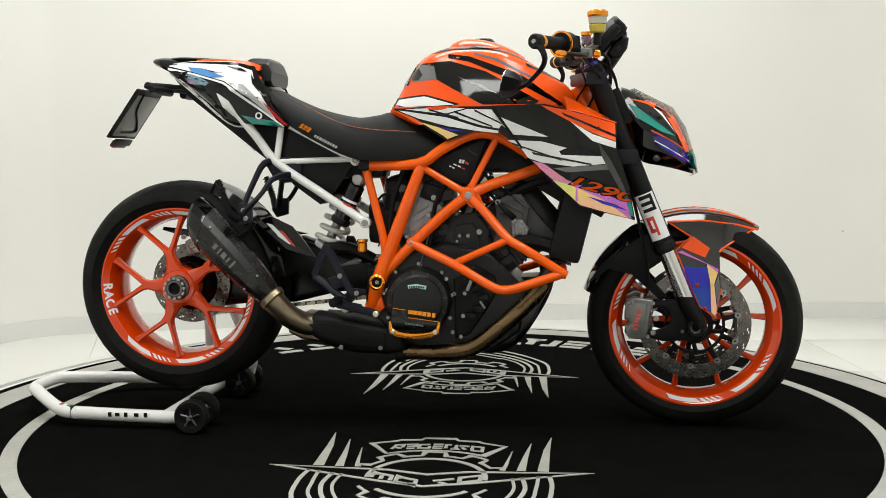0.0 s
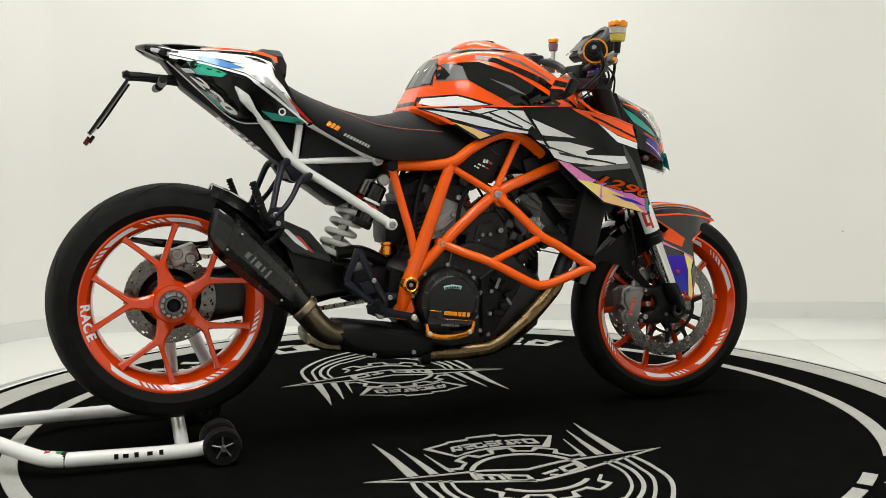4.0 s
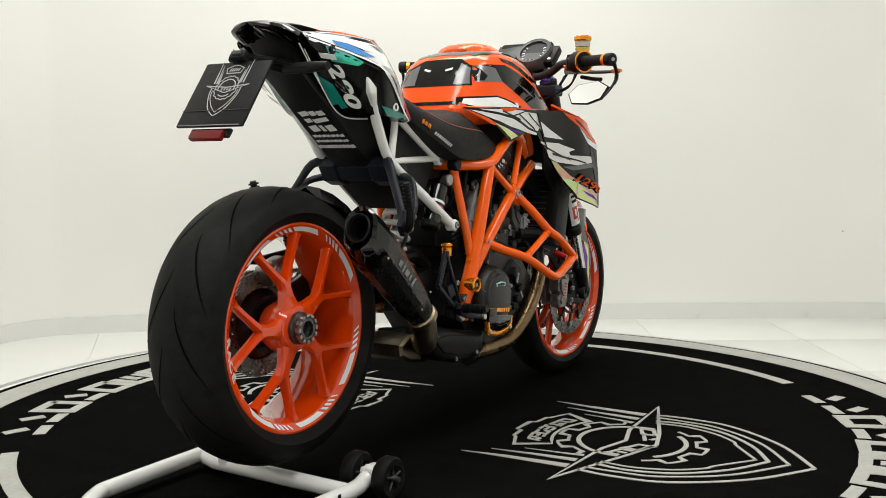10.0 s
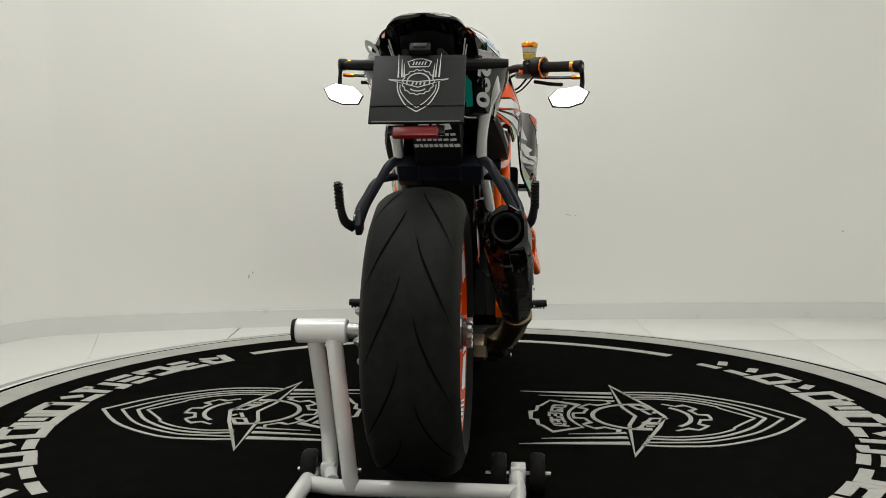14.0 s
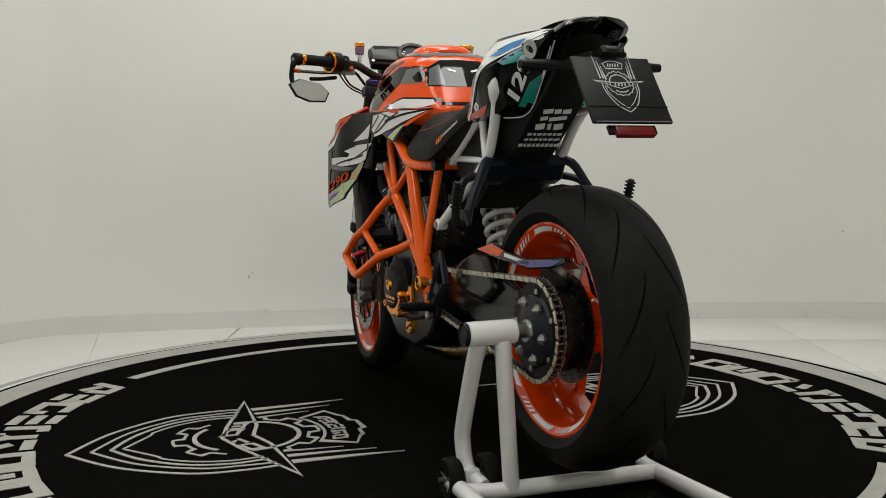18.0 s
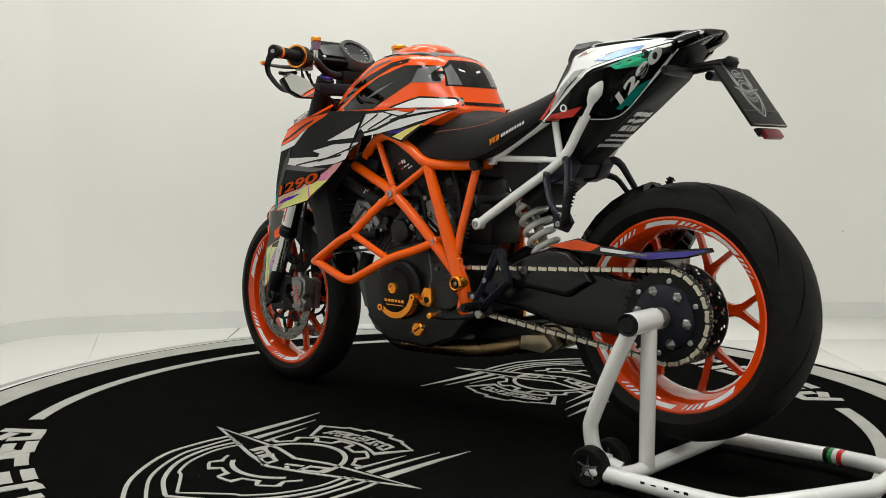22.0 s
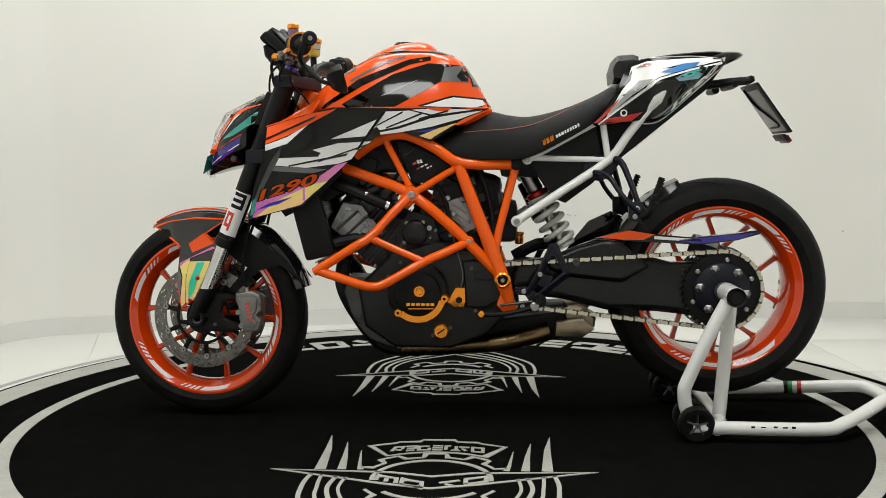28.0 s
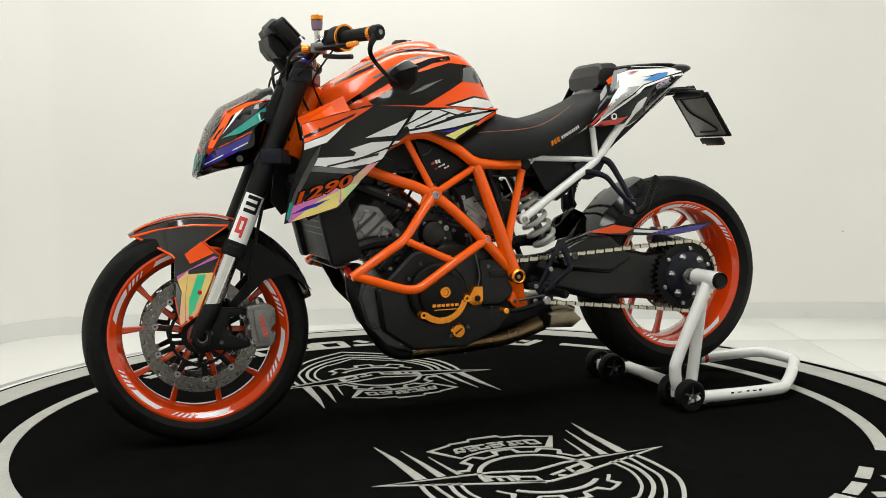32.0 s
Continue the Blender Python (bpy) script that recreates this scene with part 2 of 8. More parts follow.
def prism(outline, y0, y1, bev=0.005, seg=2, grow=0.0):
    """A plate with an (x, z) outline, from y0 to y1, its rims rounded."""
    bm = bmesh.new()
    f = bm.faces.new([bm.verts.new((x, y0, z)) for x, z in outline])
    ret = bmesh.ops.extrude_face_region(bm, geom=[f])
    for v in ret["geom"]:
        if isinstance(v, bmesh.types.BMVert):
            v.co.y = y1
    if bev:
        rim = [e for e in bm.edges if abs(e.verts[0].co.y - e.verts[1].co.y) < 1e-7]
        bmesh.ops.bevel(bm, geom=rim, offset=bev, segments=seg, affect="EDGES", profile=0.6)
    bmesh.ops.recalc_face_normals(bm, faces=bm.faces)
    return bm


def loft(rings, caps=True, bm=None):
    bm = bm or bmesh.new()
    V = [[bm.verts.new(p) for p in ring] for ring in rings]
    k = len(V[0])
    for a, b in zip(V, V[1:]):
        for j in range(k):
            bm.faces.new((a[j], a[(j + 1) % k], b[(j + 1) % k], b[j]))
    if caps:
        bm.faces.new(V[0][::-1])
        bm.faces.new(V[-1])
    bmesh.ops.recalc_face_normals(bm, faces=bm.faces)
    return bm


def shell(stations, half, n=4, caps=True):
    """A body symmetrical about y = 0: half(s) gives, for a row of numbers, its (y, z) points from the top to the bottom; the first number is x.
    Rows between the stations are smoothed in."""
    S = spline4(stations, n)
    rings = []
    for s in S:
        pts = half(s)
        ring = [(s[0], y, z) for y, z in pts] + [(s[0], -y, z) for y, z in reversed(pts) if y > 1e-6]
        rings.append(ring)
    return loft(rings, caps)


def spline4(rows, n):
    out = []
    A = np.array(rows, float)
    for i in range(len(A) - 1):
        a, b, c, d = A[max(i - 1, 0)], A[i], A[i + 1], A[min(i + 2, len(A) - 1)]
        for k in range(n):
            t = k / n
            out.append(0.5 * (2 * b + (c - a) * t + (2 * a - 5 * b + 4 * c - d) * t * t + (3 * b - a - 3 * c + d) * t ** 3))
    out.append(A[-1])
    return out


def flat_grid(outline, res):
    """A plane face with an (x, z) outline, cut into cells of about res."""
    bm = bmesh.new()
    bm.faces.new([bm.verts.new((x, 0, z)) for x, z in outline])
    xs = [p[0] for p in outline]
    zs = [p[1] for p in outline]
    for lo, hi, no in ((min(xs), max(xs), (1, 0, 0)), (min(zs), max(zs), (0, 0, 1))):
        k = int((hi - lo) / res)
        for i in range(1, k + 1):
            v = lo + (hi - lo) * i / (k + 1)
            bmesh.ops.bisect_plane(bm, geom=bm.verts[:] + bm.edges[:] + bm.faces[:], plane_co=(v * no[0], 0, v * no[2]), plane_no=no)
    bmesh.ops.triangulate(bm, faces=[f for f in bm.faces if len(f.verts) > 4])
    return bm


def sheet(outline, depth, side=1, thick=0.004, res=0.03, lift=0.0):
    """A bent panel: its (x, z) outline laid on the surface y = side * depth(x, z)."""
    bm = flat_grid(outline, res)
    for v in bm.verts:
        v.co.y = side * (depth(v.co.x, v.co.z) + lift)
    bmesh.ops.recalc_face_normals(bm, faces=bm.faces)
    if sum(f.normal.y for f in bm.faces) * side < 0:
        bmesh.ops.reverse_faces(bm, faces=bm.faces)
    bmesh.ops.solidify(bm, geom=bm.verts[:] + bm.edges[:] + bm.faces[:], thickness=thick)
    return bm


def tree_of(ob):
    """A search tree over a part's faces, in its thing's space."""
    from mathutils.bvhtree import BVHTree
    me = ob.data
    o = ORIGIN[ob]
    return BVHTree.FromPolygons([v.co + o for v in me.vertices], [p.vertices[:] for p in me.polygons])


def decal(name, outline, tree, side, material, parent, label="", lift=0.0012, res=0.02, way="y", m=None):
    """A vinyl cut to an (x, z) outline and stuck on the body that tree holds, from its side (or, with way="z", an (x, y) outline from above; way="x", a (y, z) outline from ahead or behind; way = a matrix, an outline in its plane from its front)."""
    bm = flat_grid(outline, res)
    gone = []
    for v in bm.verts:
        if isinstance(way, Matrix):
            nz = way.col[2].to_3d()
            hit = tree.ray_cast(way @ Vector((v.co.x, v.co.z, 0.06)), -nz, 0.14)
        elif way == "y":
            hit = tree.ray_cast(Vector((v.co.x, side * 2.0, v.co.z)), Vector((0, -side, 0)))
        elif way == "x":
            hit = tree.ray_cast(Vector((side * 3.0, v.co.x, v.co.z)), Vector((-side, 0, 0)))
        else:
            hit = tree.ray_cast(Vector((v.co.x, v.co.z, 3.0)), Vector((0, 0, -1)))
        if hit[0] is None or (way == "y" and hit[0].y * side < 0.0):
            gone.append(v)
        else:
            nn = hit[1]
            if isinstance(way, Matrix) and nn.dot(nz) < 0:
                nn = -nn
            if way == "y" and nn.y * side < 0 or way == "z" and nn.z < 0 or way == "x" and nn.x * side < 0:
                nn = -nn
            v.co = hit[0] + nn * lift
    if gone:
        bmesh.ops.delete(bm, geom=gone, context="VERTS")
    if len(bm.faces) == 0:
        bm.free()
        return None
    bmesh.ops.recalc_face_normals(bm, faces=bm.faces)
    return part(name, bm, material, parent, label, 60, m)


def word(name, text, size, material, parent, m, depth=0.0008, label="", tree=None, side=0, bold=0.0, shear=0.0, lift=0.0, face=None):
    """Letters of the built-in font as a mesh; m sets them in their thing's space."""
    c = bpy.data.curves.new("word", "FONT")
    c.body, c.size, c.extrude, c.offset, c.shear = text, size, depth, bold, shear
    c.align_x, c.align_y = "CENTER", "CENTER"
    o = bpy.data.objects.new("word", c)
    scene.collection.objects.link(o)
    me = bpy.data.meshes.new_from_object(o.evaluated_get(bpy.context.evaluated_depsgraph_get()))
    bpy.data.objects.remove(o)
    bm = bmesh.new()
    bm.from_mesh(me)
    bm.transform(m)
    if tree is not None:
        for v in bm.verts:
            hit = tree.ray_cast(Vector((v.co.x, side * 2.0, v.co.z)), Vector((0, -side, 0)))
            if hit[0] is not None:
                v.co.y = hit[0].y + side * (0.0022 + lift)
    if face is not None:
        nz = m.col[2].to_3d().normalized()
        for v in bm.verts:
            hit = face.ray_cast(v.co + nz * 0.05, -nz, 0.12)
            if hit[0] is not None:
                v.co = hit[0] + nz * 0.0034
    return part(name, bm, material, parent, label, 0)


def bolts(spots, d, r, h, material, parent, name="bolt", sides=6, label=""):
    """Socket-head bolts at spots, all facing d."""
    d = Vector(d).normalized()
    first = None
    for p in spots:
        if first is None:
            bm = lathe([(0.0, h * 0.45), (r * 0.45, h * 0.45), (r * 0.5, h), (r * 0.85, h), (r, h * 0.8), (r, 0.0), (0.0, 0.0)], seg=12, axis="z", closed=False)
            bm.transform(Matrix.Translation(p) @ d.to_track_quat("Z", "Y").to_matrix().to_4x4())
            first = part(name, bm, material, parent, label)
            base = Vector(p)
            off = ORIGIN[first] - base
        else:
            again(first, name, parent, Vector(p) + off)


def mirror(pts):
    return [(x, -y, z) for x, y, z in pts]

# ---- the studio ----
WALL_Y, CX_R, CX_L, RC, CEIL, BACK_Y = 1.752, 1.78, -1.902, 1.0, 3.0, -4.6


def room_line(off=0.0, steps=14):
    """The wall's foot as seen from above: rounded far corners, the left part leaning forward, square corners behind the camera."""
    pts = [Vector((CX_R + RC, BACK_Y, 0))]
    pts += [Vector((CX_R + RC * math.cos(radians(90 * i / steps)), WALL_Y - RC + RC * math.sin(radians(90 * i / steps)), 0)) for i in range(steps + 1)]
    pts += spline([(1.40, 1.752, 0), (0.83, 1.752, 0), (0.30, 1.738, 0), (-0.20, 1.692, 0), (-0.746, 1.604, 0), (-1.24, 1.516, 0), (-1.62, 1.432, 0), (-1.73, 1.385, 0), (-1.815, 1.300, 0), (-1.872, 1.185, 0), (-1.895, 1.05, 0), (CX_L, 0.85, 0)], 4)
    pts.append(Vector((CX_L, BACK_Y, 0)))
    out = []
    for i, p in enumerate(pts):
        d = (pts[min(i + 1, len(pts) - 1)] - pts[max(i - 1, 0)]).normalized()
        out.append((p.x + d.y * off, p.y - d.x * off))
    return out


def wall_strip(inner, outer, z0, z1, close=False):
    bm = bmesh.new()
    rows = [[bm.verts.new((*p, z)) for p in line] for line, z in ((inner, z0), (inner, z1), (outer, z1), (outer, z0))]
    k = len(inner)
    for i in range(k if close else k - 1):
        j = (i + 1) % k
        for a in range(4):
            A, B = rows[a], rows[(a + 1) % 4]
            bm.faces.new((A[i], A[j], B[j], B[i]))
    if not close:
        bm.faces.new([r[0] for r in rows])
        bm.faces.new([r[-1] for r in rows][::-1])
    return bm


def studio():
    w = part("wall_curved", wall_strip(room_line(), room_line(0.12), -0.02, CEIL), "wall", None, "", 20)
    tagged(w, "plain white painted studio wall with rounded corners", "wall", "", "structure")
    for x, y, z, a, b in ((1.868, 1.7475, 0.405, 0.010, 0.008), (-0.892, 1.578, 0.228, 0.006, 0.018), (0.580, 1.747, 0.490, 0.022, 0.003), (0.612, 1.7475, 0.486, 0.010, 0.003), (-0.875, 1.581, 0.245, 0.004, 0.010)):
        part("scuff", box(a, 0.0012, b, pose(x, y, z, 0, 15, -9 if x < 0 else 0), 0.0004), "grout", w)
    sk = part("baseboard", wall_strip(room_line(-0.012), room_line(-0.001), -0.008, 0.071), "skirting", None, "", 20)
    tagged(sk, "low white glazed skirting along the studio wall", "skirting", "", "structure")
    x0, x1 = CX_L, CX_R + RC
    xm, ym, w, h = (x0 + x1) / 2, (WALL_Y + BACK_Y) / 2, x1 - x0, WALL_Y - BACK_Y
    # unseen wall, added so that the closed white room throws light back
    b = part("wall_back_unseen", box(w, 0.12, CEIL + 0.02, pose(xm, BACK_Y - 0.06, CEIL / 2 - 0.01), 0), "wall", None, "", 0)
    tagged(b, "unseen white wall added to close the room behind the camera", "wall", "", "structure")
    # unseen ceiling, added to close the room above the lamps
    c = part("ceiling", box(w + 0.3, h + 0.3, 0.1, pose(xm, ym, CEIL + 0.05), 0), "ceiling", None, "", 0)
    tagged(c, "unseen plain white ceiling added over the studio", "ceiling", "", "structure")
    f = part("floor", box(w + 0.3, h + 0.3, 0.1, pose(xm, ym, -0.0625), 0), "grout", None, "", 0)
    tagged(f, "floor of large white polished tiles with thin joints", "floor", "", "structure")
    first = None
    for i in range(7):
        for j in range(11):
            x, y = -0.627 + 0.606 * i, 2.105 - 0.606 * j
            if abs(x) < 0.61 and abs(y) < 0.61 or y < -4.5:
                continue
            if first is None:
                first = part("tile", box(0.6045, 0.6045, 0.008, pose(x, y, -0.0085), 0.0012), "floor", f)
            else:
                again(first, "tile", f, (x, y, -0.0085))
    # the joints beside the slanting wall fan out
    lines = [((-0.965, 2.0), (-0.941, 1.567), (-0.931, 1.20), (-0.931, -4.7)), ((-1.620, 2.0), (-1.545, 1.48), (-1.376, 0.88), (-1.376, -4.7))]
    for a, b in ((lines[0], lines[1]), (lines[1], ((-2.30, 2.0), (-2.20, 1.48), (-2.05, 0.88), (-2.05, -4.7)))):
        for k in range(3):
            q = [a[k], a[k + 1], b[k + 1], b[k]]
            bm = bmesh.new()
            V = [[bm.verts.new((x + (0.0008 if p in (0, 1) else -0.0008) * -1, y - (0.0008 if p in (0, 3) else -0.0008), z)) for p, (x, y) in enumerate(q)] for z in (-0.0045, -0.0125)]
            bm.faces.new(V[0])
            for e in range(4):
                bm.faces.new((V[0][e], V[0][(e + 1) % 4], V[1][(e + 1) % 4], V[1][e]))
            part("tile", bm, "floor", f, "", 0)


# ---- the turntable ----
def ribbon(bm, pts, width, z0=0.0, z1=0.0016, closed=False):
    """A flat printed line along (x, y) points; width may change along it."""
    P = [Vector((p[0], p[1], 0)) for p in pts]
    k = len(P)
    W = [width] * k if isinstance(width, (int, float)) else width
    rows = []
    for i in range(k):
        a, b = (P[i - 1], P[(i + 1) % k]) if closed else (P[max(i - 1, 0)], P[min(i + 1, k - 1)])
        d = (b - a).normalized()
        nrm = Vector((-d.y, d.x, 0))
        if 0 < i < k - 1 or closed:
            e1 = (P[i] - P[i - 1]).normalized()
            c = max(0.35, abs(e1.dot(d)))
            nrm = nrm / c
        rows.append([bm.verts.new(P[i] + s * nrm * W[i] / 2 + Vector((0, 0, z))) for s, z in ((1, z0), (1, z1), (-1, z1), (-1, z0))])
    for i in range(k if closed else k - 1):
        A, B = rows[i], rows[(i + 1) % k]
        for j in range(3):
            bm.faces.new((A[j], A[j + 1], B[j + 1], B[j]))
    return bm


def arc(r, a0, a1, n=40, c=(0, 0)):
    return [(c[0] + r * math.cos(radians(a0 + (a1 - a0) * i / n)), c[1] + r * math.sin(radians(a0 + (a1 - a0) * i / n))) for i in range(n + 1)]


# plain blocky shapes that stand for the printed name, on a grid one wide and one high
GLYPHS = [
    [((0, 0), (0.3, 1), (1, 1), (1, 0.35)), ((0.35, 0.38), (1, 0.1))],
    [((0, 1), (1, 1), (1, 0.5), (0.1, 0.5)), ((0.1, 0), (0.9, 0))],
    [((1, 0.9), (0, 0.9), (0, 0), (1, 0), (1, 0.45))],
    [((0, 1), (1, 1)), ((0, 0.5), (1, 0.5)), ((0, 0), (1, 0))],
    [((0, 0), (0, 1), (0.5, 1)), ((0.5, 0), (1, 0), (1, 1))],
    [((0, 0.9), (1, 0.9)), ((0.3, 0.5), (0.7, 0))],
    [((0, 0), (0, 1), (1, 1), (1, 0), (-0.08, 0))],
    [((0, 0), (0, 1), (1, 1), (1, 0)), ((0.5, 0.7), (0.5, 0))],
]


def glyph_row(bm, order, place, w, h, gap, line):
    """Blocky shapes in a row; place(u, v) sets a point of the row on the carpet."""
    total = len(order) * w + (len(order) - 1) * gap
    u = -total / 2
    for g in order:
        for stroke in GLYPHS[g]:
            pts = []
            for (a, b), (c, d) in zip(stroke, stroke[1:]):
                for k in range(3):
                    t = k / 3
                    pts.append(place(u + (a + (c - a) * t) * w, (b + (d - b) * t - 0.5) * h))
            pts.append(place(u + stroke[-1][0] * w, (stroke[-1][1] - 0.5) * h))
            ribbon(bm, pts, line)
        u += w + gap


def table_edge():
    rim = part("trim_edge", lathe([(1.526, -0.004), (1.530, -0.001), (1.548, -0.001), (1.556, -0.006), (1.556, -0.012), (1.526, -0.012)], (-0.022, 0.008, 0), 160, "z"), "edge", None)
    tagged(rim, "fixed brushed metal edge strip round the turntable", "edge strip", "", "structure")


def emblem(parent, side):
    """The printed shield: a banner, a toothed ring, a long star and claw marks that meet in a point."""
    ox, oy = (0.004, 0.006) if side > 0 else (0.013, 0.008)

    def at(u, y):
        return (-u * side + ox, y * side + oy)

    bm = bmesh.new()
    ribbon(bm, [at(*p) for p in ((-0.385, 0.520), (-0.10, 0.535), (0, 0.563), (0.10, 0.535), (0.385, 0.520), (0.11, 0.618), (0, 0.648), (-0.11, 0.618))], 0.011, closed=True)
    part("star_outline", bm, "print", parent, "", 0)
    bm = bmesh.new()
    for s, rng in ((1, (-6, 186)), (1, (222, 318))):
        a0, a1 = rng
        pts = arc(0.141, a0, a1, 48, (0, 0.58))
        ribbon(bm, [at(x, 1.16 - y) for x, y in pts], 0.013)
    part("ring_outline", bm, "print", parent, "", 0)
    bm = bmesh.new()
    for a0, a1 in ((25, 155), (208, 332)):
        n = int((a1 - a0) / 3)
        pts = []
        for i in range(n + 1):
            a = a0 + (a1 - a0) * i / n
            r = 0.198 if math.sin(radians(a * 10 + 270)) > 0 else 0.168
            pts.append((r * math.cos(radians(a)), 0.58 - r * math.sin(radians(a))))
        ribbon(bm, [at(*p) for p in pts], 0.009)
    part("gear_outline", bm, "print", parent, "", 0)
    bm = bmesh.new()
    low = [(-0.125 + 0.25 * i / 8, 0.368 + 0.036 * (abs(i - 4) / 4) ** 2) for i in range(9)]
    ribbon(bm, [at(*p) for p in low + [(0.178, 0.318), (0.113, 0.290), (0.105, 0.280), (0.05, 0.275), (0.042, 0.258), (-0.042, 0.258), (-0.05, 0.275), (-0.105, 0.280), (-0.113, 0.290), (-0.178, 0.318)]], 0.009, closed=True)
    part("banner_outline", bm, "print", parent, "", 0)
    for k in range(7):
        bm = bmesh.new()
        glyph_row(bm, [k], lambda u, v: at(u + 0.035 * (k - 3), 0.330 - v + 1.3 * (u + 0.035 * (k - 3)) ** 2), 0.027, 0.036, 0, 0.009)
        part("banner_mark", bm, "print", parent, "", 0)
    for g, u0 in ((7, -0.106), (6, -0.044), (5, 0.044), (6, 0.106)):
        bm = bmesh.new()
        glyph_row(bm, [g], lambda u, v: at(u + u0, 0.612 - v - 0.42 * abs(u + u0) + 0.02), 0.048, 0.036, 0, 0.011)
        part("star_mark", bm, "print", parent, "", 0)
    for s in (1, -1):
        for u, top, w in ((0.285, 0.225, 0.028), (0.232, 0.285, 0.022), (0.185, 0.360, 0.016)):
            bm = bmesh.new()
            pts = [(s * (u + 0.012), top), (s * u, top + 0.12), (s * (u - 0.008), 0.518)]
            ribbon(bm, [at(*p) for p in pts], [0.002, w * 0.6, w])
            part("claw_mark", bm, "print", parent, "", 0)
        for line, w in (
            ([(0.292, 0.548), (0.298, 0.64), (0.275, 0.77), (0.16, 0.93), (0.0, 1.045)], 0.011),
            ([(0.266, 0.556), (0.262, 0.64), (0.245, 0.74), (0.15, 0.88), (0.0, 0.985)], 0.009),
            ([(0.228, 0.568), (0.236, 0.66), (0.20, 0.77), (0.11, 0.87), (0.0, 0.935)], 0.011),
            ([(0.205, 0.575), (0.21, 0.66), (0.18, 0.75), (0.13, 0.815), (0.10, 0.83), (0.0, 0.905)], 0.008),
        ):
            bm = bmesh.new()
            ribbon(bm, [at(s * p.x, p.y) for p in spline([(a, b, 0) for a, b in line], 6)], w)
            part("claw_line", bm, "print", parent, "", 0)


PRINT = (0.010, 0.0)


def turntable():
    t = thing("turntable", pose(0, 0, 0), "round black carpeted turntable printed with white rings and emblems", "turntable")
    part("deck", lathe([(0.0, 0.0), (1.517, 0.0), (1.522, -0.003), (1.522, -0.012), (0.0, -0.012)], seg=160, axis="z", closed=False), "carpet", t, "black needle-felt carpet")
    bm = bmesh.new()
    ribbon(bm, arc(1.435, 0, 357, 158, PRINT), 0.110, closed=True)
    part("outer_ring", bm, "print", t, "", 0)
    for s in (1, -1):
        bm = bmesh.new()
        ribbon(bm, arc(1.197, -41 + (180 if s < 0 else 0), 44 + (180 if s < 0 else 0), 60, PRINT), 0.043)
        part("thin_ring", bm, "print", t, "", 0)

        def on_ring(u, v, s=s):
            a = radians(90) - u / 1.19
            r = 1.197 - v
            return (PRINT[0] + s * r * math.cos(a), s * r * math.sin(a))

        k, w, gap = 13, 0.098, 0.036
        order = [0, 1, 2, 3, 4, 5, 6, 7, 6, 5, 6, 5, 5]
        u = -(k * w + (k - 1) * gap) / 2
        for g in order:
            bm = bmesh.new()
            uu = u + w / 2
            glyph_row(bm, [g], lambda a, v, uu=uu: on_ring(-(a + uu), v), w, 0.112, 0, 0.034)
            part("ring_mark", bm, "print", t, "", 0)
            u += w + gap
    emblem(t, 1)
    emblem(t, -1)
    return t


# ---- the paddock stand ----
def castor(parent, x, y, z, r, w):
    wheel = part("castor", lathe([(r * 0.62, -w / 2), (r * 0.9, -w / 2), (r, -w * 0.3), (r, w * 0.3), (r * 0.9, w / 2), (r * 0.62, w / 2)], (x, y, z), 36), "rubber", parent, "black rubber castor wheel")
    hub = lathe([(r * 0.5, -w * 0.42), (r * 0.64, -w * 0.45), (r * 0.64, w * 0.45), (r * 0.5, w * 0.42)], (x, y, z), 30)
    part("castor_rim", hub, "mblack", wheel)
    for i in range(5):
        a = radians(72 * i + 20)
        for q in (-1, 1):
            part("castor_spoke", tube([(x + r * 0.12 * math.cos(a), y + q * w * 0.40, z + r * 0.12 * math.sin(a)), (x + r * 0.60 * math.cos(a), y + q * w * 0.40, z + r * 0.60 * math.sin(a))], r * 0.060, 6), "darksteel", wheel)
    part("castor_disc", lathe([(0.0, -w * 0.30), (r * 0.52, -w * 0.34), (r * 0.52, w * 0.34), (0.0, w * 0.30)], (x, y, z), 24, closed=False), "mblack", wheel)
    part("castor_bolt", rod((x, y - w * 0.52, z), (x, y + w * 0.52, z), r * 0.14, 12, 0.002), "steel", wheel)


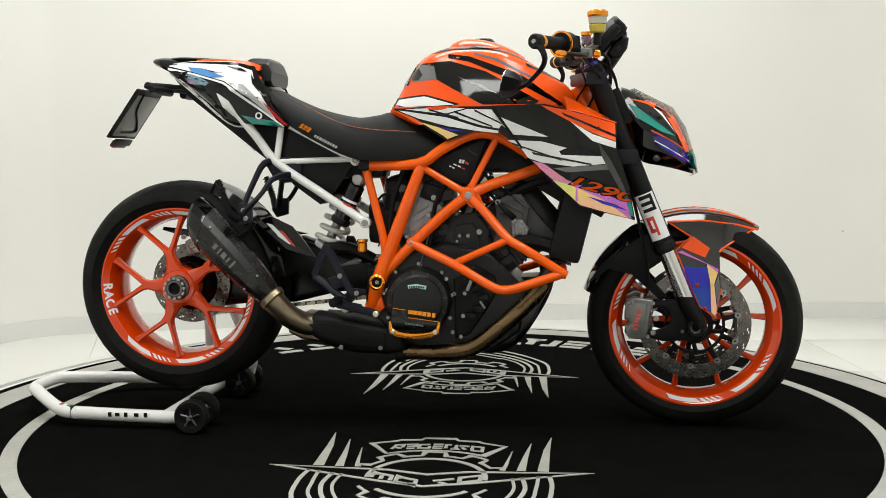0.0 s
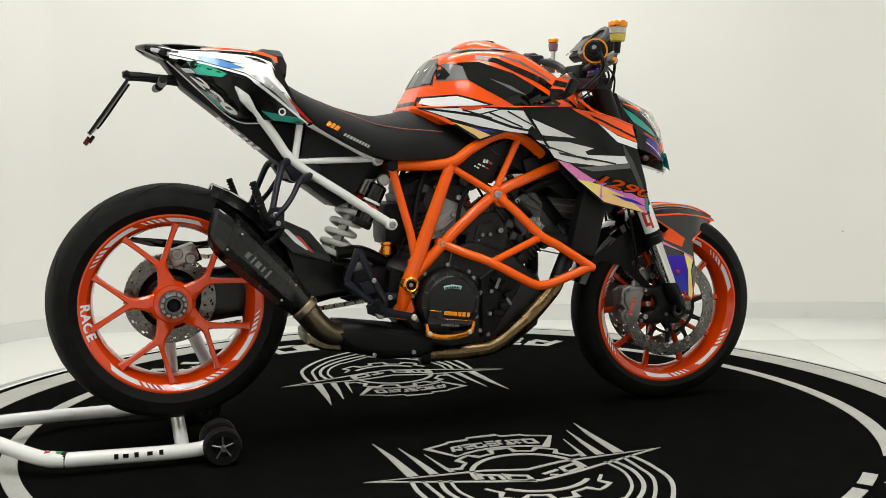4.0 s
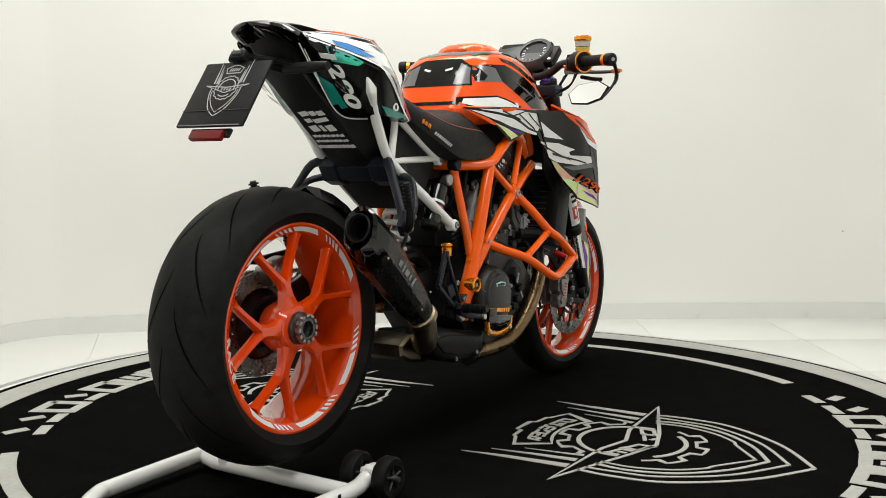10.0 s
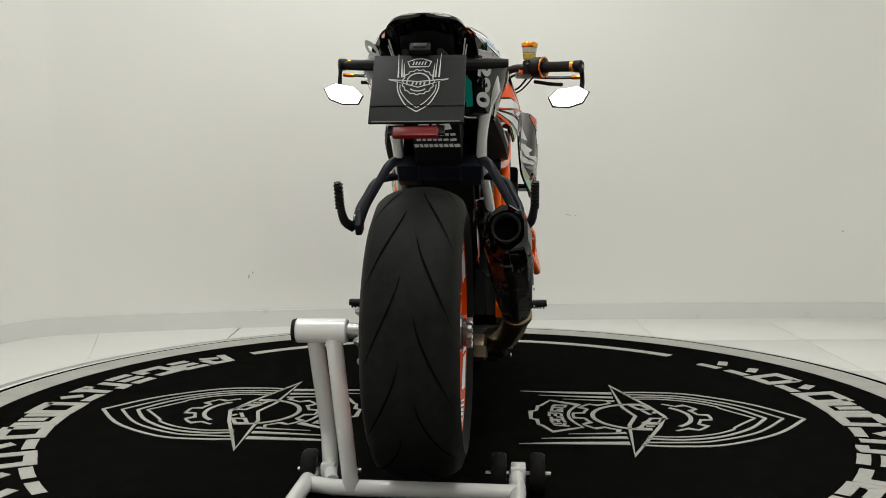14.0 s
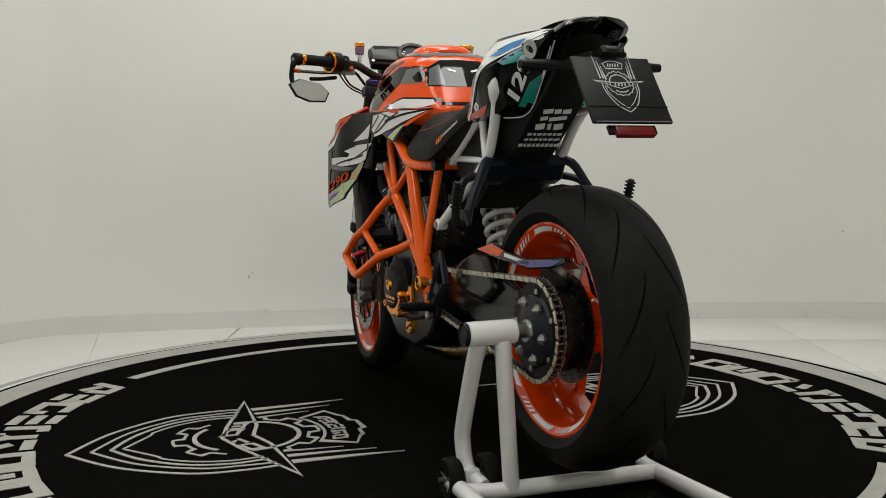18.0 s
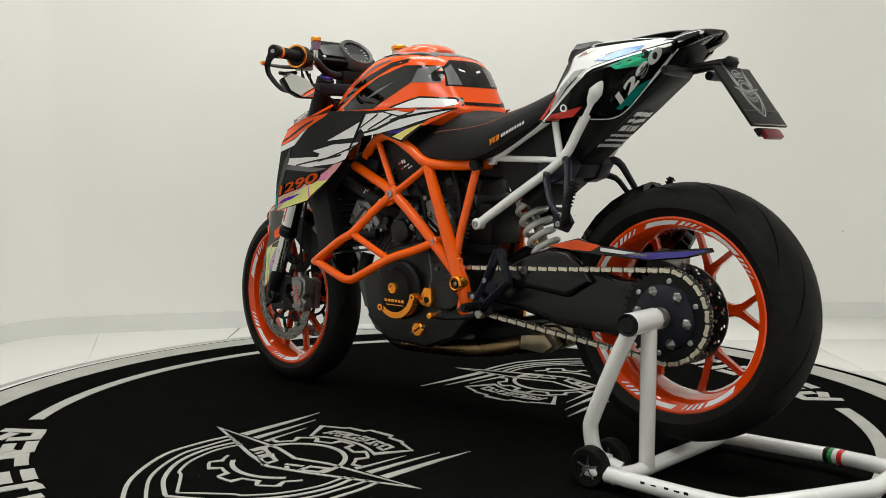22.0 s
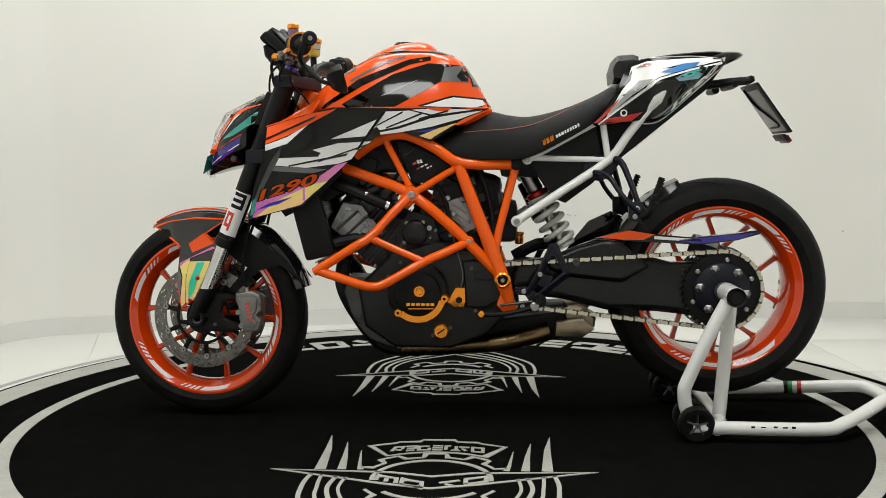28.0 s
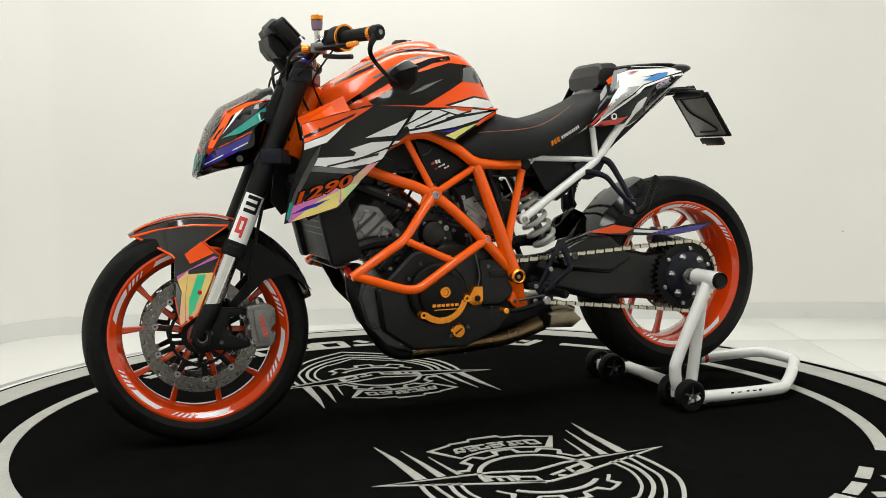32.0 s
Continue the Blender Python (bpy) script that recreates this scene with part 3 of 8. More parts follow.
def stand():
    s = thing("paddock_stand", pose(0.010, BIKE_Y + 0.025, 0), "white tubular rear paddock stand with black castors", "stand")
    hub = part("hub_sleeve", rod((-0.787, 0.150, 0.388), (-0.787, 0.262, 0.388), 0.0265, 28, 0.003), "white", s)
    part("hub_cap", lathe([(0.0, 0.002), (0.017, 0.002), (0.019, 0.0), (0.024, 0.004), (0.026, -0.004), (0.0, -0.004)], (-0.787, 0.266, 0.388), 28, closed=False), "mblack", hub, "black end cap")
    part("hub_pin", rod((-0.787, 0.085, 0.388), (-0.787, 0.155, 0.388), 0.017, 24, 0.002), "steel", hub, "steel spigot")
    part("front_leg", tube([(-0.772, 0.225, 0.372), (-0.735, 0.225, 0.30), (-0.675, 0.222, 0.165), (-0.664, 0.220, 0.120), (-0.680, 0.215, 0.062), (-0.735, 0.200, 0.036)], 0.0185, 16, 5), "white", s)
    part("rear_leg", tube([(-0.792, 0.180, 0.372), (-0.782, 0.165, 0.20), (-0.772, 0.150, 0.035)], 0.0185, 16, 4), "white", s)
    part("cross_bar", tube([(-0.745, 0.255, 0.035), (-0.768, 0.19, 0.035), (-0.782, -0.215, 0.035)], 0.0185, 16, 1), "white", s)
    part("right_arm", tube([(-0.690, -0.215, 0.062), (-0.72, -0.212, 0.040), (-0.79, -0.215, 0.034), (-1.05, -0.212, 0.040)], 0.0185, 16, 4), "white", s)
    part("handle", tube([(-0.680, 0.255, 0.040), (-1.00, 0.255, 0.036), (-1.085, 0.225, 0.044), (-1.225, 0.10, 0.070), (-1.255, 0.05, 0.074), (-1.255, -0.05, 0.074), (-1.225, -0.10, 0.072), (-1.11, -0.195, 0.046), (-1.045, -0.214, 0.040)], 0.0185, 16, 5), "white", s)
    part("castor_bracket", box(0.05, 0.035, 0.035, pose(-0.688, 0.215, 0.052), 0.006), "white", s)
    part("castor_bracket", box(0.05, 0.035, 0.035, pose(-0.690, -0.215, 0.052), 0.006), "white", s)
    for y in (0.258, 0.172, -0.172, -0.258):
        part("axle_pin", rod((-0.690, y - 0.03, 0.0485), (-0.690, y + 0.03, 0.0485), 0.006, 10), "steel", s)
        castor(s, -0.690, y, 0.0485, 0.0475, 0.034)
    # maker's marks, as plain bars
    for k, x in enumerate((-0.835, -0.862, -0.893, -0.918, -0.940)):
        for side, y in ((1, 0.255), (-1, -0.214)):
            part("name_bar", box(0.013 if k % 2 else 0.010, 0.0012, 0.010 if k % 2 else 0.013, pose(x, y + side * 0.0186, 0.042), 0), "mblack", s, "", 0)
    for k, c in enumerate(("mblack", "green", "vinyl_w", "vinyl_r")):
        p = Vector((-1.052, -0.2125, 0.0404)).lerp(Vector((-1.102, -0.1975, 0.0450)), k / 4)
        q = Vector((-1.052, -0.2125, 0.0404)).lerp(Vector((-1.102, -0.1975, 0.0450)), (k + 0.96) / 4)
        part("flag_band", rod(p, q, 0.0194, 16), c, s, "", 40)
    return s

# ---- the motorcycle: x forward, y to its left, its middle plane y = 0 ----
BIKE_Y = -0.027
RW, FW = Vector((-0.776, 0.013, 0.390)), Vector((0.706, 0.0, 0.301))
RAKE = Vector((0.380, 0.0, -0.925)).normalized()
HEAD = Vector((0.405, 0.0, 0.965))
STEER = Matrix.Translation(HEAD) @ Matrix.Rotation(radians(4.2), 4, RAKE) @ Matrix.Translation(-HEAD)


def fork_x(z):
    return 0.437 + (0.967 - z) * 0.411


def tyre_profile(R, w, rim_r):
    """Section of a sports tyre: round tread, bulging flank, bead on the rim."""
    pts = []
    h = R - rim_r
    for i in range(17):
        a = radians(-100 + 200 * i / 16)
        y = w / 2 * math.sin(a)
        r = rim_r + h * (0.34 + 0.66 * math.cos(a)) if abs(a) < 1.3 else rim_r + h * (0.34 + 0.66 * math.cos(a)) * 0.75
        pts.append((r, y))
    pts[0] = (rim_r - 0.004, -w * 0.40)
    pts[-1] = (rim_r - 0.004, w * 0.40)
    return pts + [(rim_r - 0.006, w * 0.30), (rim_r - 0.006, -w * 0.30)]


def tyre_at(R, w, rim_r, a):
    h = R - rim_r
    return rim_r + h * (0.34 + 0.66 * math.cos(a)), w / 2 * math.sin(a)


def tread_grooves(wheel, c, R, w, rim_r, n, m=None):
    """Long slanting rain grooves, laid as thin dark cuts on the tread."""
    for k in range(n):
        for s in (1, -1):
            bm = bmesh.new()
            a0 = 360 / n * (k + (0.5 if s < 0 else 0))
            rows = []
            for i in range(9):
                t = i / 8
                ang = radians(a0 + s * 0 + 34 * t)
                lat = s * radians(8 + 52 * t ** 1.4)
                half = radians(1.6) * math.sin(math.pi * (0.08 + 0.86 * t))
                row = []
                for e in (-1, 1):
                    r, y = tyre_at(R + 0.0009, w + 0.0018, rim_r, lat + e * half)
                    row.append(bm.verts.new((c.x + r * math.cos(ang), c.y + y, c.z + r * math.sin(ang))))
                rows.append(row)
            for a, b in zip(rows, rows[1:]):
                bm.faces.new((a[0], a[1], b[1], b[0]))
            part("tread_groove", bm, "groove", wheel, "", 60, m)


def rim_barrel(c, w, r):
    """Deep wheel rim: a narrow lip, then a cone down to the well."""
    h = [(r + 0.004, w / 2 + 0.001), (r + 0.002, w / 2 + 0.005), (r - 0.004, w / 2 + 0.006), (r - 0.007, w / 2 + 0.004), (r - 0.021, w / 2 - 0.004), (r - 0.029, w / 2 - 0.022), (r - 0.036, w * 0.12)]
    g = [(r - 0.024, w * 0.2), (r - 0.006, w / 2 - 0.012)]
    return lathe(h + [(a, -b) for a, b in h[::-1]] + [(a, -b) for a, b in g[::-1]] + g, c, 96)


def rim_stripes(wheel, c, w, r, spans, material, m=None, sides=(1, -1)):
    """Bands of vinyl round the rim's flange."""
    for s in sides:
        for a0, a1, r0, r1 in spans:
            slant = 3.6
            bm = bmesh.new()
            n = max(2, int(abs(a1 - a0) / 3))
            rows = []
            for i in range(n + 1):
                a = a0 + (a1 - a0) * i / n
                row = []
                for rr, da in ((r0, 0), (r1, slant)):
                    y = w / 2 + 0.0050 - (r - 0.007 - rr) * 0.571
                    row.append(bm.verts.new((c.x + rr * math.cos(radians(a + da)), c.y + s * y, c.z + rr * math.sin(radians(a + da)))))
                rows.append(row)
            for p, q in zip(rows, rows[1:]):
                bm.faces.new((p[0], p[1], q[1], q[0]))
            part("rim_stripe", bm, material, wheel, "", 60, m)


def stripe_spans(r, starts):
    out = []
    for a in starts:
        out += [(a, a + 22, r - 0.0185, r - 0.0085)]
        for k in range(4):
            out.append((a + 24.5 + k * 4.0, a + 27.0 + k * 4.0 - k * 0.4, r - 0.0185, r - 0.0085))
    return out


def spoke(a, r0, r1, w0, w1, t0, t1, y0, y1, c, split=0.0):
    """A tapered cast spoke from the hub to the rim."""
    rings = []
    for t in (0.0, 0.25, 0.5, 0.75, 1.0):
        r = r0 + (r1 - r0) * t
        aa = radians(a + split * t)
        d, n = Vector((math.cos(aa), 0, math.sin(aa))), Vector((-math.sin(aa), 0, math.cos(aa)))
        w = w0 + (w1 - w0) * math.sin(t * 1.57) if t < 1 else w1 * 1.5
        th = t0 + (t1 - t0) * t
        y = y0 + (y1 - y0) * t * t
        q = [(-0.5, -0.3), (-0.32, -0.5), (0.32, -0.5), (0.5, -0.3), (0.5, 0.3), (0.32, 0.5), (-0.32, 0.5), (-0.5, 0.3)]
        rings.append([c + d * r + n * (u * w) + Vector((0, y + v * th, 0)) for u, v in q])
    return loft(rings)


def disc_plate(c, r0, r1, y, th, nang, holes, m_rows):
    """A drilled brake disc: rows of small cells are left open right through it."""
    bm = bmesh.new()
    nr = 10
    rows = []
    for k in range(2):
        yy = y - th / 2 + th * k
        rows.append([[bm.verts.new((c.x + (r0 + (r1 - r0) * j / nr) * math.cos(6.28319 * i / nang), c.y + yy, c.z + (r0 + (r1 - r0) * j / nr) * math.sin(6.28319 * i / nang))) for j in range(nr + 1)] for i in range(nang)])
    open_ = {(i % nang, j) for i, j in holes}
    for i in range(nang):
        i2 = (i + 1) % nang
        for j in range(nr):
            if (i, j) in open_:
                for (p, q), (s, t) in (((i, j), (i2, j)), ((i2, j), (i2, j + 1)), ((i2, j + 1), (i, j + 1)), ((i, j + 1), (i, j))):
                    bm.faces.new((rows[0][p][q], rows[0][s][t], rows[1][s][t], rows[1][p][q]))
                continue
            bm.faces.new((rows[0][i][j], rows[0][i2][j], rows[0][i2][j + 1], rows[0][i][j + 1]))
            bm.faces.new((rows[1][i][j], rows[1][i][j + 1], rows[1][i2][j + 1], rows[1][i2][j]))
        bm.faces.new((rows[0][i][0], rows[1][i][0], rows[1][i2][0], rows[0][i2][0]))
        bm.faces.new((rows[0][i][nr], rows[0][i2][nr], rows[1][i2][nr], rows[1][i][nr]))
    return bm


def hole_rows(nang, step):
    out = []
    for i in range(0, nang, step):
        for k, j in enumerate((1, 4, 7)):
            out.append((i + k * step // 3, j))
        out.append((i + step // 2, 8))
    return out


def rear_wheel(bike):
    c = RW
    hub = lathe([(0.030, -0.078), (0.046, -0.074), (0.058, -0.060), (0.060, -0.03), (0.050, -0.005), (0.030, -0.004)], c, 40)
    wheel = part("rear_wheel", hub, "wheel", bike, "gloss orange cast wheel with white rim stripes")
    part("tyre", lathe(tyre_profile(0.311, 0.192, 0.232), c, 128), "rubber", wheel, "worn black sports tyre")
    part("rim", rim_barrel(c, 0.150, 0.232), "wheel", wheel)
    for k in range(5):
        a = 72 * k + 33
        part("spoke_root", spoke(a, 0.040, 0.112, 0.058, 0.024, 0.030, 0.024, -0.058, -0.060, c), "wheel", wheel)
        for e in (-1, 1):
            ca = radians(a)
            j = c + Vector((0.100 * math.cos(ca), -0.060, 0.100 * math.sin(ca)))
            ea = radians(a + e * 19)
            q = c + Vector((0.208 * math.cos(ea), -0.060, 0.208 * math.sin(ea)))
            d = (q - j).normalized()
            n = d.cross(Vector((0, 1, 0))).normalized()
            rings = []
            for t, ww, th in ((0, 0.018, 0.024), (0.3, 0.014, 0.021), (0.7, 0.013, 0.020), (0.9, 0.015, 0.022), (1.0, 0.022, 0.026)):
                o = j + (q - j) * t
                rings.append([o + n * (u * ww) + Vector((0, v * th, 0)) for u, v in ((-0.5, -0.25), (-0.3, -0.5), (0.3, -0.5), (0.5, -0.25), (0.5, 0.5), (-0.5, 0.5))])
            part("spoke", loft(rings), "wheel", wheel)
    part("hub_flange", lathe([(0.030, -0.078), (0.048, -0.076), (0.055, -0.066), (0.052, -0.05), (0.030, -0.05)], c, 40), "wheel", wheel)
    rim_stripes(wheel, c, 0.150, 0.232, stripe_spans(0.232, (22, 68, 112, 222, 266, 312)), "vinyl_w")
    for k, ch in enumerate("RACE"):
        a = radians(180 + 6.6 * k)
        rr = 0.2155
        mm = Matrix.Translation((c.x + rr * math.cos(a), c.y - 0.0735, c.z + rr * math.sin(a))) @ Matrix.Rotation(radians(90), 4, "X") @ Matrix.Rotation(a + radians(90), 4, "Z") @ Matrix.Rotation(radians(-30), 4, "X")
        word("rim_letter", ch, 0.034, "vinyl_w", wheel, mm, 0.0006, bold=0.0012)
    tread_grooves(wheel, c, 0.311, 0.192, 0.232, 12)
    nut = part("wheel_nut", lathe([(0.018, -0.104), (0.024, -0.104), (0.027, -0.100), (0.030, -0.097), (0.030, -0.087), (0.036, -0.085), (0.038, -0.074), (0.018, -0.074)], c, 12), "darksteel", wheel, "large dark steel axle nut", 20)
    part("nut_core", lathe([(0.0, -0.090), (0.012, -0.090), (0.019, -0.098), (0.019, -0.08), (0.0, -0.08)], c, 24, closed=False), "mblack", nut)
    for k in range(12):
        a = radians(30 * k)
        part("nut_tooth", box(0.007, 0.012, 0.010, Matrix.Translation((c.x + 0.029 * math.cos(a), c.y - 0.100, c.z + 0.029 * math.sin(a))) @ Matrix.Rotation(-a, 4, "Y"), 0.001), "steel", nut)
    part("brake_disc", disc_plate(c, 0.070, 0.120, 0.035, 0.005, 90, hole_rows(90, 5), 0), "disc", wheel, "drilled steel brake disc")
    cal = part("brake_caliper", box(0.075, 0.05, 0.05, pose(c.x + 0.035, 0.035, c.z + 0.118, 0, -18, 0), 0.012), "steel", bike, "grey cast rear brake caliper")
    bolts([(c.x + 0.015, 0.0085, c.z + 0.125), (c.x + 0.055, 0.008, c.z + 0.112)], (0, -1, 0), 0.010, 0.006, "steel", cal, "caliper_bolt")
    for dx, dz in ((-0.016, 0.004), (0.018, -0.008)):
        part("caliper_piston", rod((c.x + 0.035 + dx, 0.012, c.z + 0.118 + dz), (c.x + 0.035 + dx, 0.004, c.z + 0.118 + dz), 0.015, 20, 0.003), "steel", cal)
        part("piston_face", rod((c.x + 0.035 + dx, 0.005, c.z + 0.118 + dz), (c.x + 0.035 + dx, 0.002, c.z + 0.118 + dz), 0.008, 12, 0.001), "grey", cal)
    part("bridge_bolt", rod((c.x - 0.004, 0.012, c.z + 0.142), (c.x - 0.004, 0.0, c.z + 0.142), 0.007, 10, 0.001), "steel", cal)
    part("caliper_bracket", box(0.11, 0.012, 0.04, pose(c.x + 0.03, 0.065, c.z + 0.10, 0, -20, 0), 0.004), "mblack", bike)


def front_wheel(bike):
    c = FW
    wheel = part("front_wheel", lathe([(0.016, -0.055), (0.034, -0.052), (0.038, -0.03), (0.030, 0.0), (0.038, 0.03), (0.034, 0.052), (0.016, 0.055)], c, 32), "wheel", bike, "gloss orange cast wheel with thin spokes and white rim stripes", m=STEER)
    part("tyre", lathe(tyre_profile(0.296, 0.120, 0.232), c, 128), "rubber", wheel, "black sports tyre", m=STEER)
    part("rim", rim_barrel(c, 0.094, 0.232), "wheel", wheel, m=STEER)
    for k in range(5):
        for s in (-1, 1):
            part("spoke", spoke(72 * k + 22 + s * 9, 0.030, 0.198, 0.020, 0.012, 0.026, 0.020, 0, 0, c, s * 9), "wheel", wheel, m=STEER)
    rim_stripes(wheel, c, 0.094, 0.232, stripe_spans(0.232, (10, 58, 130, 178, 250, 298)), "vinyl_w", STEER)
    tread_grooves(wheel, c, 0.296, 0.120, 0.232, 11, STEER)
    for s in (1, -1):
        d = part("brake_disc", disc_plate(c, 0.116, 0.152, s * 0.058, 0.005, 120, hole_rows(120, 6), 0), "disc", wheel, "drilled steel brake disc", m=STEER)
        car = lathe([(0.036, s * 0.060), (0.050, s * 0.062), (0.050, s * 0.068), (0.036, s * 0.068)], c, 32)
        part("disc_carrier", car, "mblack", wheel, m=STEER)
        part("carrier_ring", lathe([(0.074, s * 0.060), (0.082, s * 0.061), (0.082, s * 0.066), (0.074, s * 0.066)], c, 40), "mblack", wheel, m=STEER)
        for k in range(10):
            a = 36 * k + 14
            part("carrier_arm", spoke(a, 0.076, 0.120, 0.016, 0.012, 0.006, 0.005, s * 0.064, s * 0.060, c, 0), "mblack", wheel, m=STEER)
            if k % 2:
                part("carrier_arm", spoke(a, 0.044, 0.078, 0.014, 0.012, 0.006, 0.006, s * 0.064, s * 0.064, c, 10), "mblack", wheel, m=STEER)
        for k in range(10):
            a = radians(36 * k + 14)
            p = (c.x + 0.118 * math.cos(a), 0, c.z + 0.118 * math.sin(a))
            part("disc_button", lathe([(0.003, s * 0.067), (0.008, s * 0.067), (0.009, s * 0.062), (0.009, s * 0.055), (0.003, s * 0.055)], p, 14), "steel", wheel, m=STEER)
        y0, y1 = (0.078, 0.113) if s > 0 else (-0.113, -0.078)
        cal = part("brake_caliper", prism([(0.517, 0.361), (0.523, 0.372), (0.543, 0.381), (0.591, 0.374), (0.592, 0.355), (0.585, 0.338), (0.582, 0.300), (0.571, 0.264), (0.528, 0.266), (0.516, 0.286), (0.520, 0.298), (0.529, 0.310), (0.524, 0.318), (0.515, 0.326)], y0, y1, 0.007, 3), "caliper", bike, "silver radial brake caliper with red lettering", m=STEER)
        part("caliper_half", prism([(0.526, 0.362), (0.545, 0.370), (0.575, 0.364), (0.572, 0.330), (0.563, 0.276), (0.534, 0.277), (0.527, 0.292), (0.540, 0.312), (0.527, 0.330)], min(s * 0.110, s * 0.119), max(s * 0.110, s * 0.119), 0.004, 2), "caliper", cal, m=STEER)
        part("caliper_far_half", prism([(0.520, 0.360), (0.545, 0.374), (0.585, 0.366), (0.575, 0.270), (0.530, 0.272)], min(s * 0.040, s * 0.060), max(s * 0.040, s * 0.060), 0.005, 2), "caliper", cal, m=STEER)
        for z in (0.348, 0.292):
            part("piston_boss", rod((0.524, s * 0.100, z), (0.5165, s * 0.100, z), 0.015, 20, 0.003), "caliper", cal, m=STEER)
        for k in range(6):
            part("caliper_mark", box(0.0125, 0.0012, 0.0062, Matrix.Translation((0.5545 - 0.0021 * k, s * 0.1195, 0.346 - 0.0098 * k)) @ Matrix.Rotation(radians(12), 4, "Y"), 0), "vinyl_r", cal, "", 0, m=STEER)
        for x, z, r in ((0.592, 0.323, 0.0080), (0.584, 0.284, 0.0080), (0.583, 0.365, 0.0055), (0.570, 0.273, 0.0055), (0.530, 0.366, 0.0050)):
            bolts([(x, s * 0.112, z)], (0, s, 0), r, 0.008, "steel", cal, "caliper_bolt")
        part("hose_union", rod((0.560, s * 0.098, 0.376), (0.563, s * 0.098, 0.392), 0.007, 12, 0.002), "steel", cal, m=STEER)
        part("axle_cap", lathe([(0.009, s * 0.112), (0.013, s * 0.112), (0.015, s * 0.108), (0.015, s * 0.060), (0.009, s * 0.060)], c, 24), "mblack", wheel, m=STEER)


def fork(bike):
    for s in (1, -1):
        y = s * 0.104

        def at(z, dx=0.0):
            return Vector((fork_x(z) + dx, y, z))

        leg = part("fork_leg", rod(at(1.008), at(0.515), 0.0275, 28, 0.003), "mblack", bike, "matt black upside-down fork leg", m=STEER)
        part("fork_cap", rod(at(1.016), at(1.006), 0.020, 20, 0.002), "blue", leg, m=STEER)
        part("stanchion", rod(at(0.520), at(0.365), 0.0225, 28), "chrome", leg, "polished fork stanchion", m=STEER)
        part("fork_seal", rod(at(0.535), at(0.508), 0.0305, 28, 0.004), "mblack", leg, m=STEER)
        part("fork_foot", loft([[Vector((fork_x(z) + ox * kx + dx, y + oy * ky, z)) for ox, oy in [(math.cos(6.283 * i / 14), math.sin(6.283 * i / 14)) for i in range(14)]] for z, kx, ky, dx in ((0.388, 0.0240, 0.0240, 0), (0.376, 0.0265, 0.0265, 0), (0.345, 0.0270, 0.023, 0.002), (0.318, 0.0255, 0.019, 0.004), (0.300, 0.021, 0.016, 0.006))]), "mblack", leg, m=STEER)
        part("caliper_bracket", prism([(0.640, 0.372), (0.688, 0.375), (0.705, 0.338), (0.728, 0.308), (0.733, 0.283), (0.724, 0.262), (0.704, 0.255), (0.672, 0.262), (0.621, 0.258), (0.583, 0.266), (0.578, 0.276), (0.600, 0.286), (0.632, 0.300), (0.642, 0.318), (0.632, 0.345), (0.606, 0.352), (0.582, 0.345), (0.580, 0.362), (0.606, 0.370)], min(y * 0.74, y * 0.96), max(y * 0.74, y * 0.96), 0.007), "mblack", leg, "black cast fork foot", m=STEER)
        part("axle_ring", lathe([(0.0135, s * 0.119), (0.0150, s * 0.121), (0.022, s * 0.121), (0.0255, s * 0.116), (0.0265, s * 0.085), (0.0135, s * 0.085)], FW, 32), "mblack", leg, "hollow black axle boss", m=STEER)
        part("axle_bore", lathe([(0.0110, s * 0.116), (0.0136, s * 0.117), (0.0136, s * 0.090), (0.0110, s * 0.090)], FW, 28), "darksteel", leg, m=STEER)
        for x, z in ((0.690, 0.312), (0.664, 0.286)):
            bolts([(x, y * 0.958, z)], (0, s, 0), 0.0055, 0.006, "darksteel", leg)
        # white band with dark bars and a red stroke
        n = Vector((0, s, 0))
        dz = (at(0.515) - at(0.992)).normalized()
        bm = lathe([(0.0279, 0.0), (0.0279, 0.13)], seg=16, axis="z", closed=False, arc=(-62, 62))
        rot = Matrix((dz.cross(n), dz.cross(n).cross(dz), dz)).transposed().to_4x4()
        q = Matrix.Translation(at(0.665)) @ Matrix([[*(n), 0], [*(dz.cross(n)), 0], [*dz, 0], [0, 0, 0, 1]]).transposed()
        part("fork_sticker", bm, "vinyl_w", leg, "white fork sticker", m=STEER @ q)
        for k, (a0, a1, h0, h1, cc) in enumerate(((-40, 36, 0.004, 0.014, "mblack"), (-40, 36, 0.022, 0.032, "mblack"), (-40, 36, 0.040, 0.050, "mblack"), (-40, -22, 0.004, 0.050, "mblack"), (-6, 40, 0.064, 0.074, "vinyl_r"), (22, 40, 0.074, 0.108, "vinyl_r"), (-6, 8, 0.074, 0.118, "vinyl_r"), (8, 40, 0.098, 0.108, "vinyl_r"))):
            bm = lathe([(0.0284, h0), (0.0284, h1)], seg=6, axis="z", closed=False, arc=(a0, a1))
            part("sticker_bar", bm, cc, leg, m=STEER @ q)
    for z, t in ((0.974, 0.034), (0.765, 0.040)):
        cx = fork_x(z)
        bm = prism([(cx + 0.026, 0.136), (cx - 0.026, 0.137), (cx - 0.055, 0.06), (cx - 0.075, 0.0), (cx - 0.055, -0.06), (cx - 0.026, -0.137), (cx + 0.026, -0.136), (cx + 0.004, 0.0)], -t / 2, t / 2, 0.006)
        mm = Matrix.Translation((0, 0, z)) @ Matrix([[1, 0, 0, 0], [0, 0, 1, 0], [0, 1, 0, 0], [0, 0, 0, 1]])
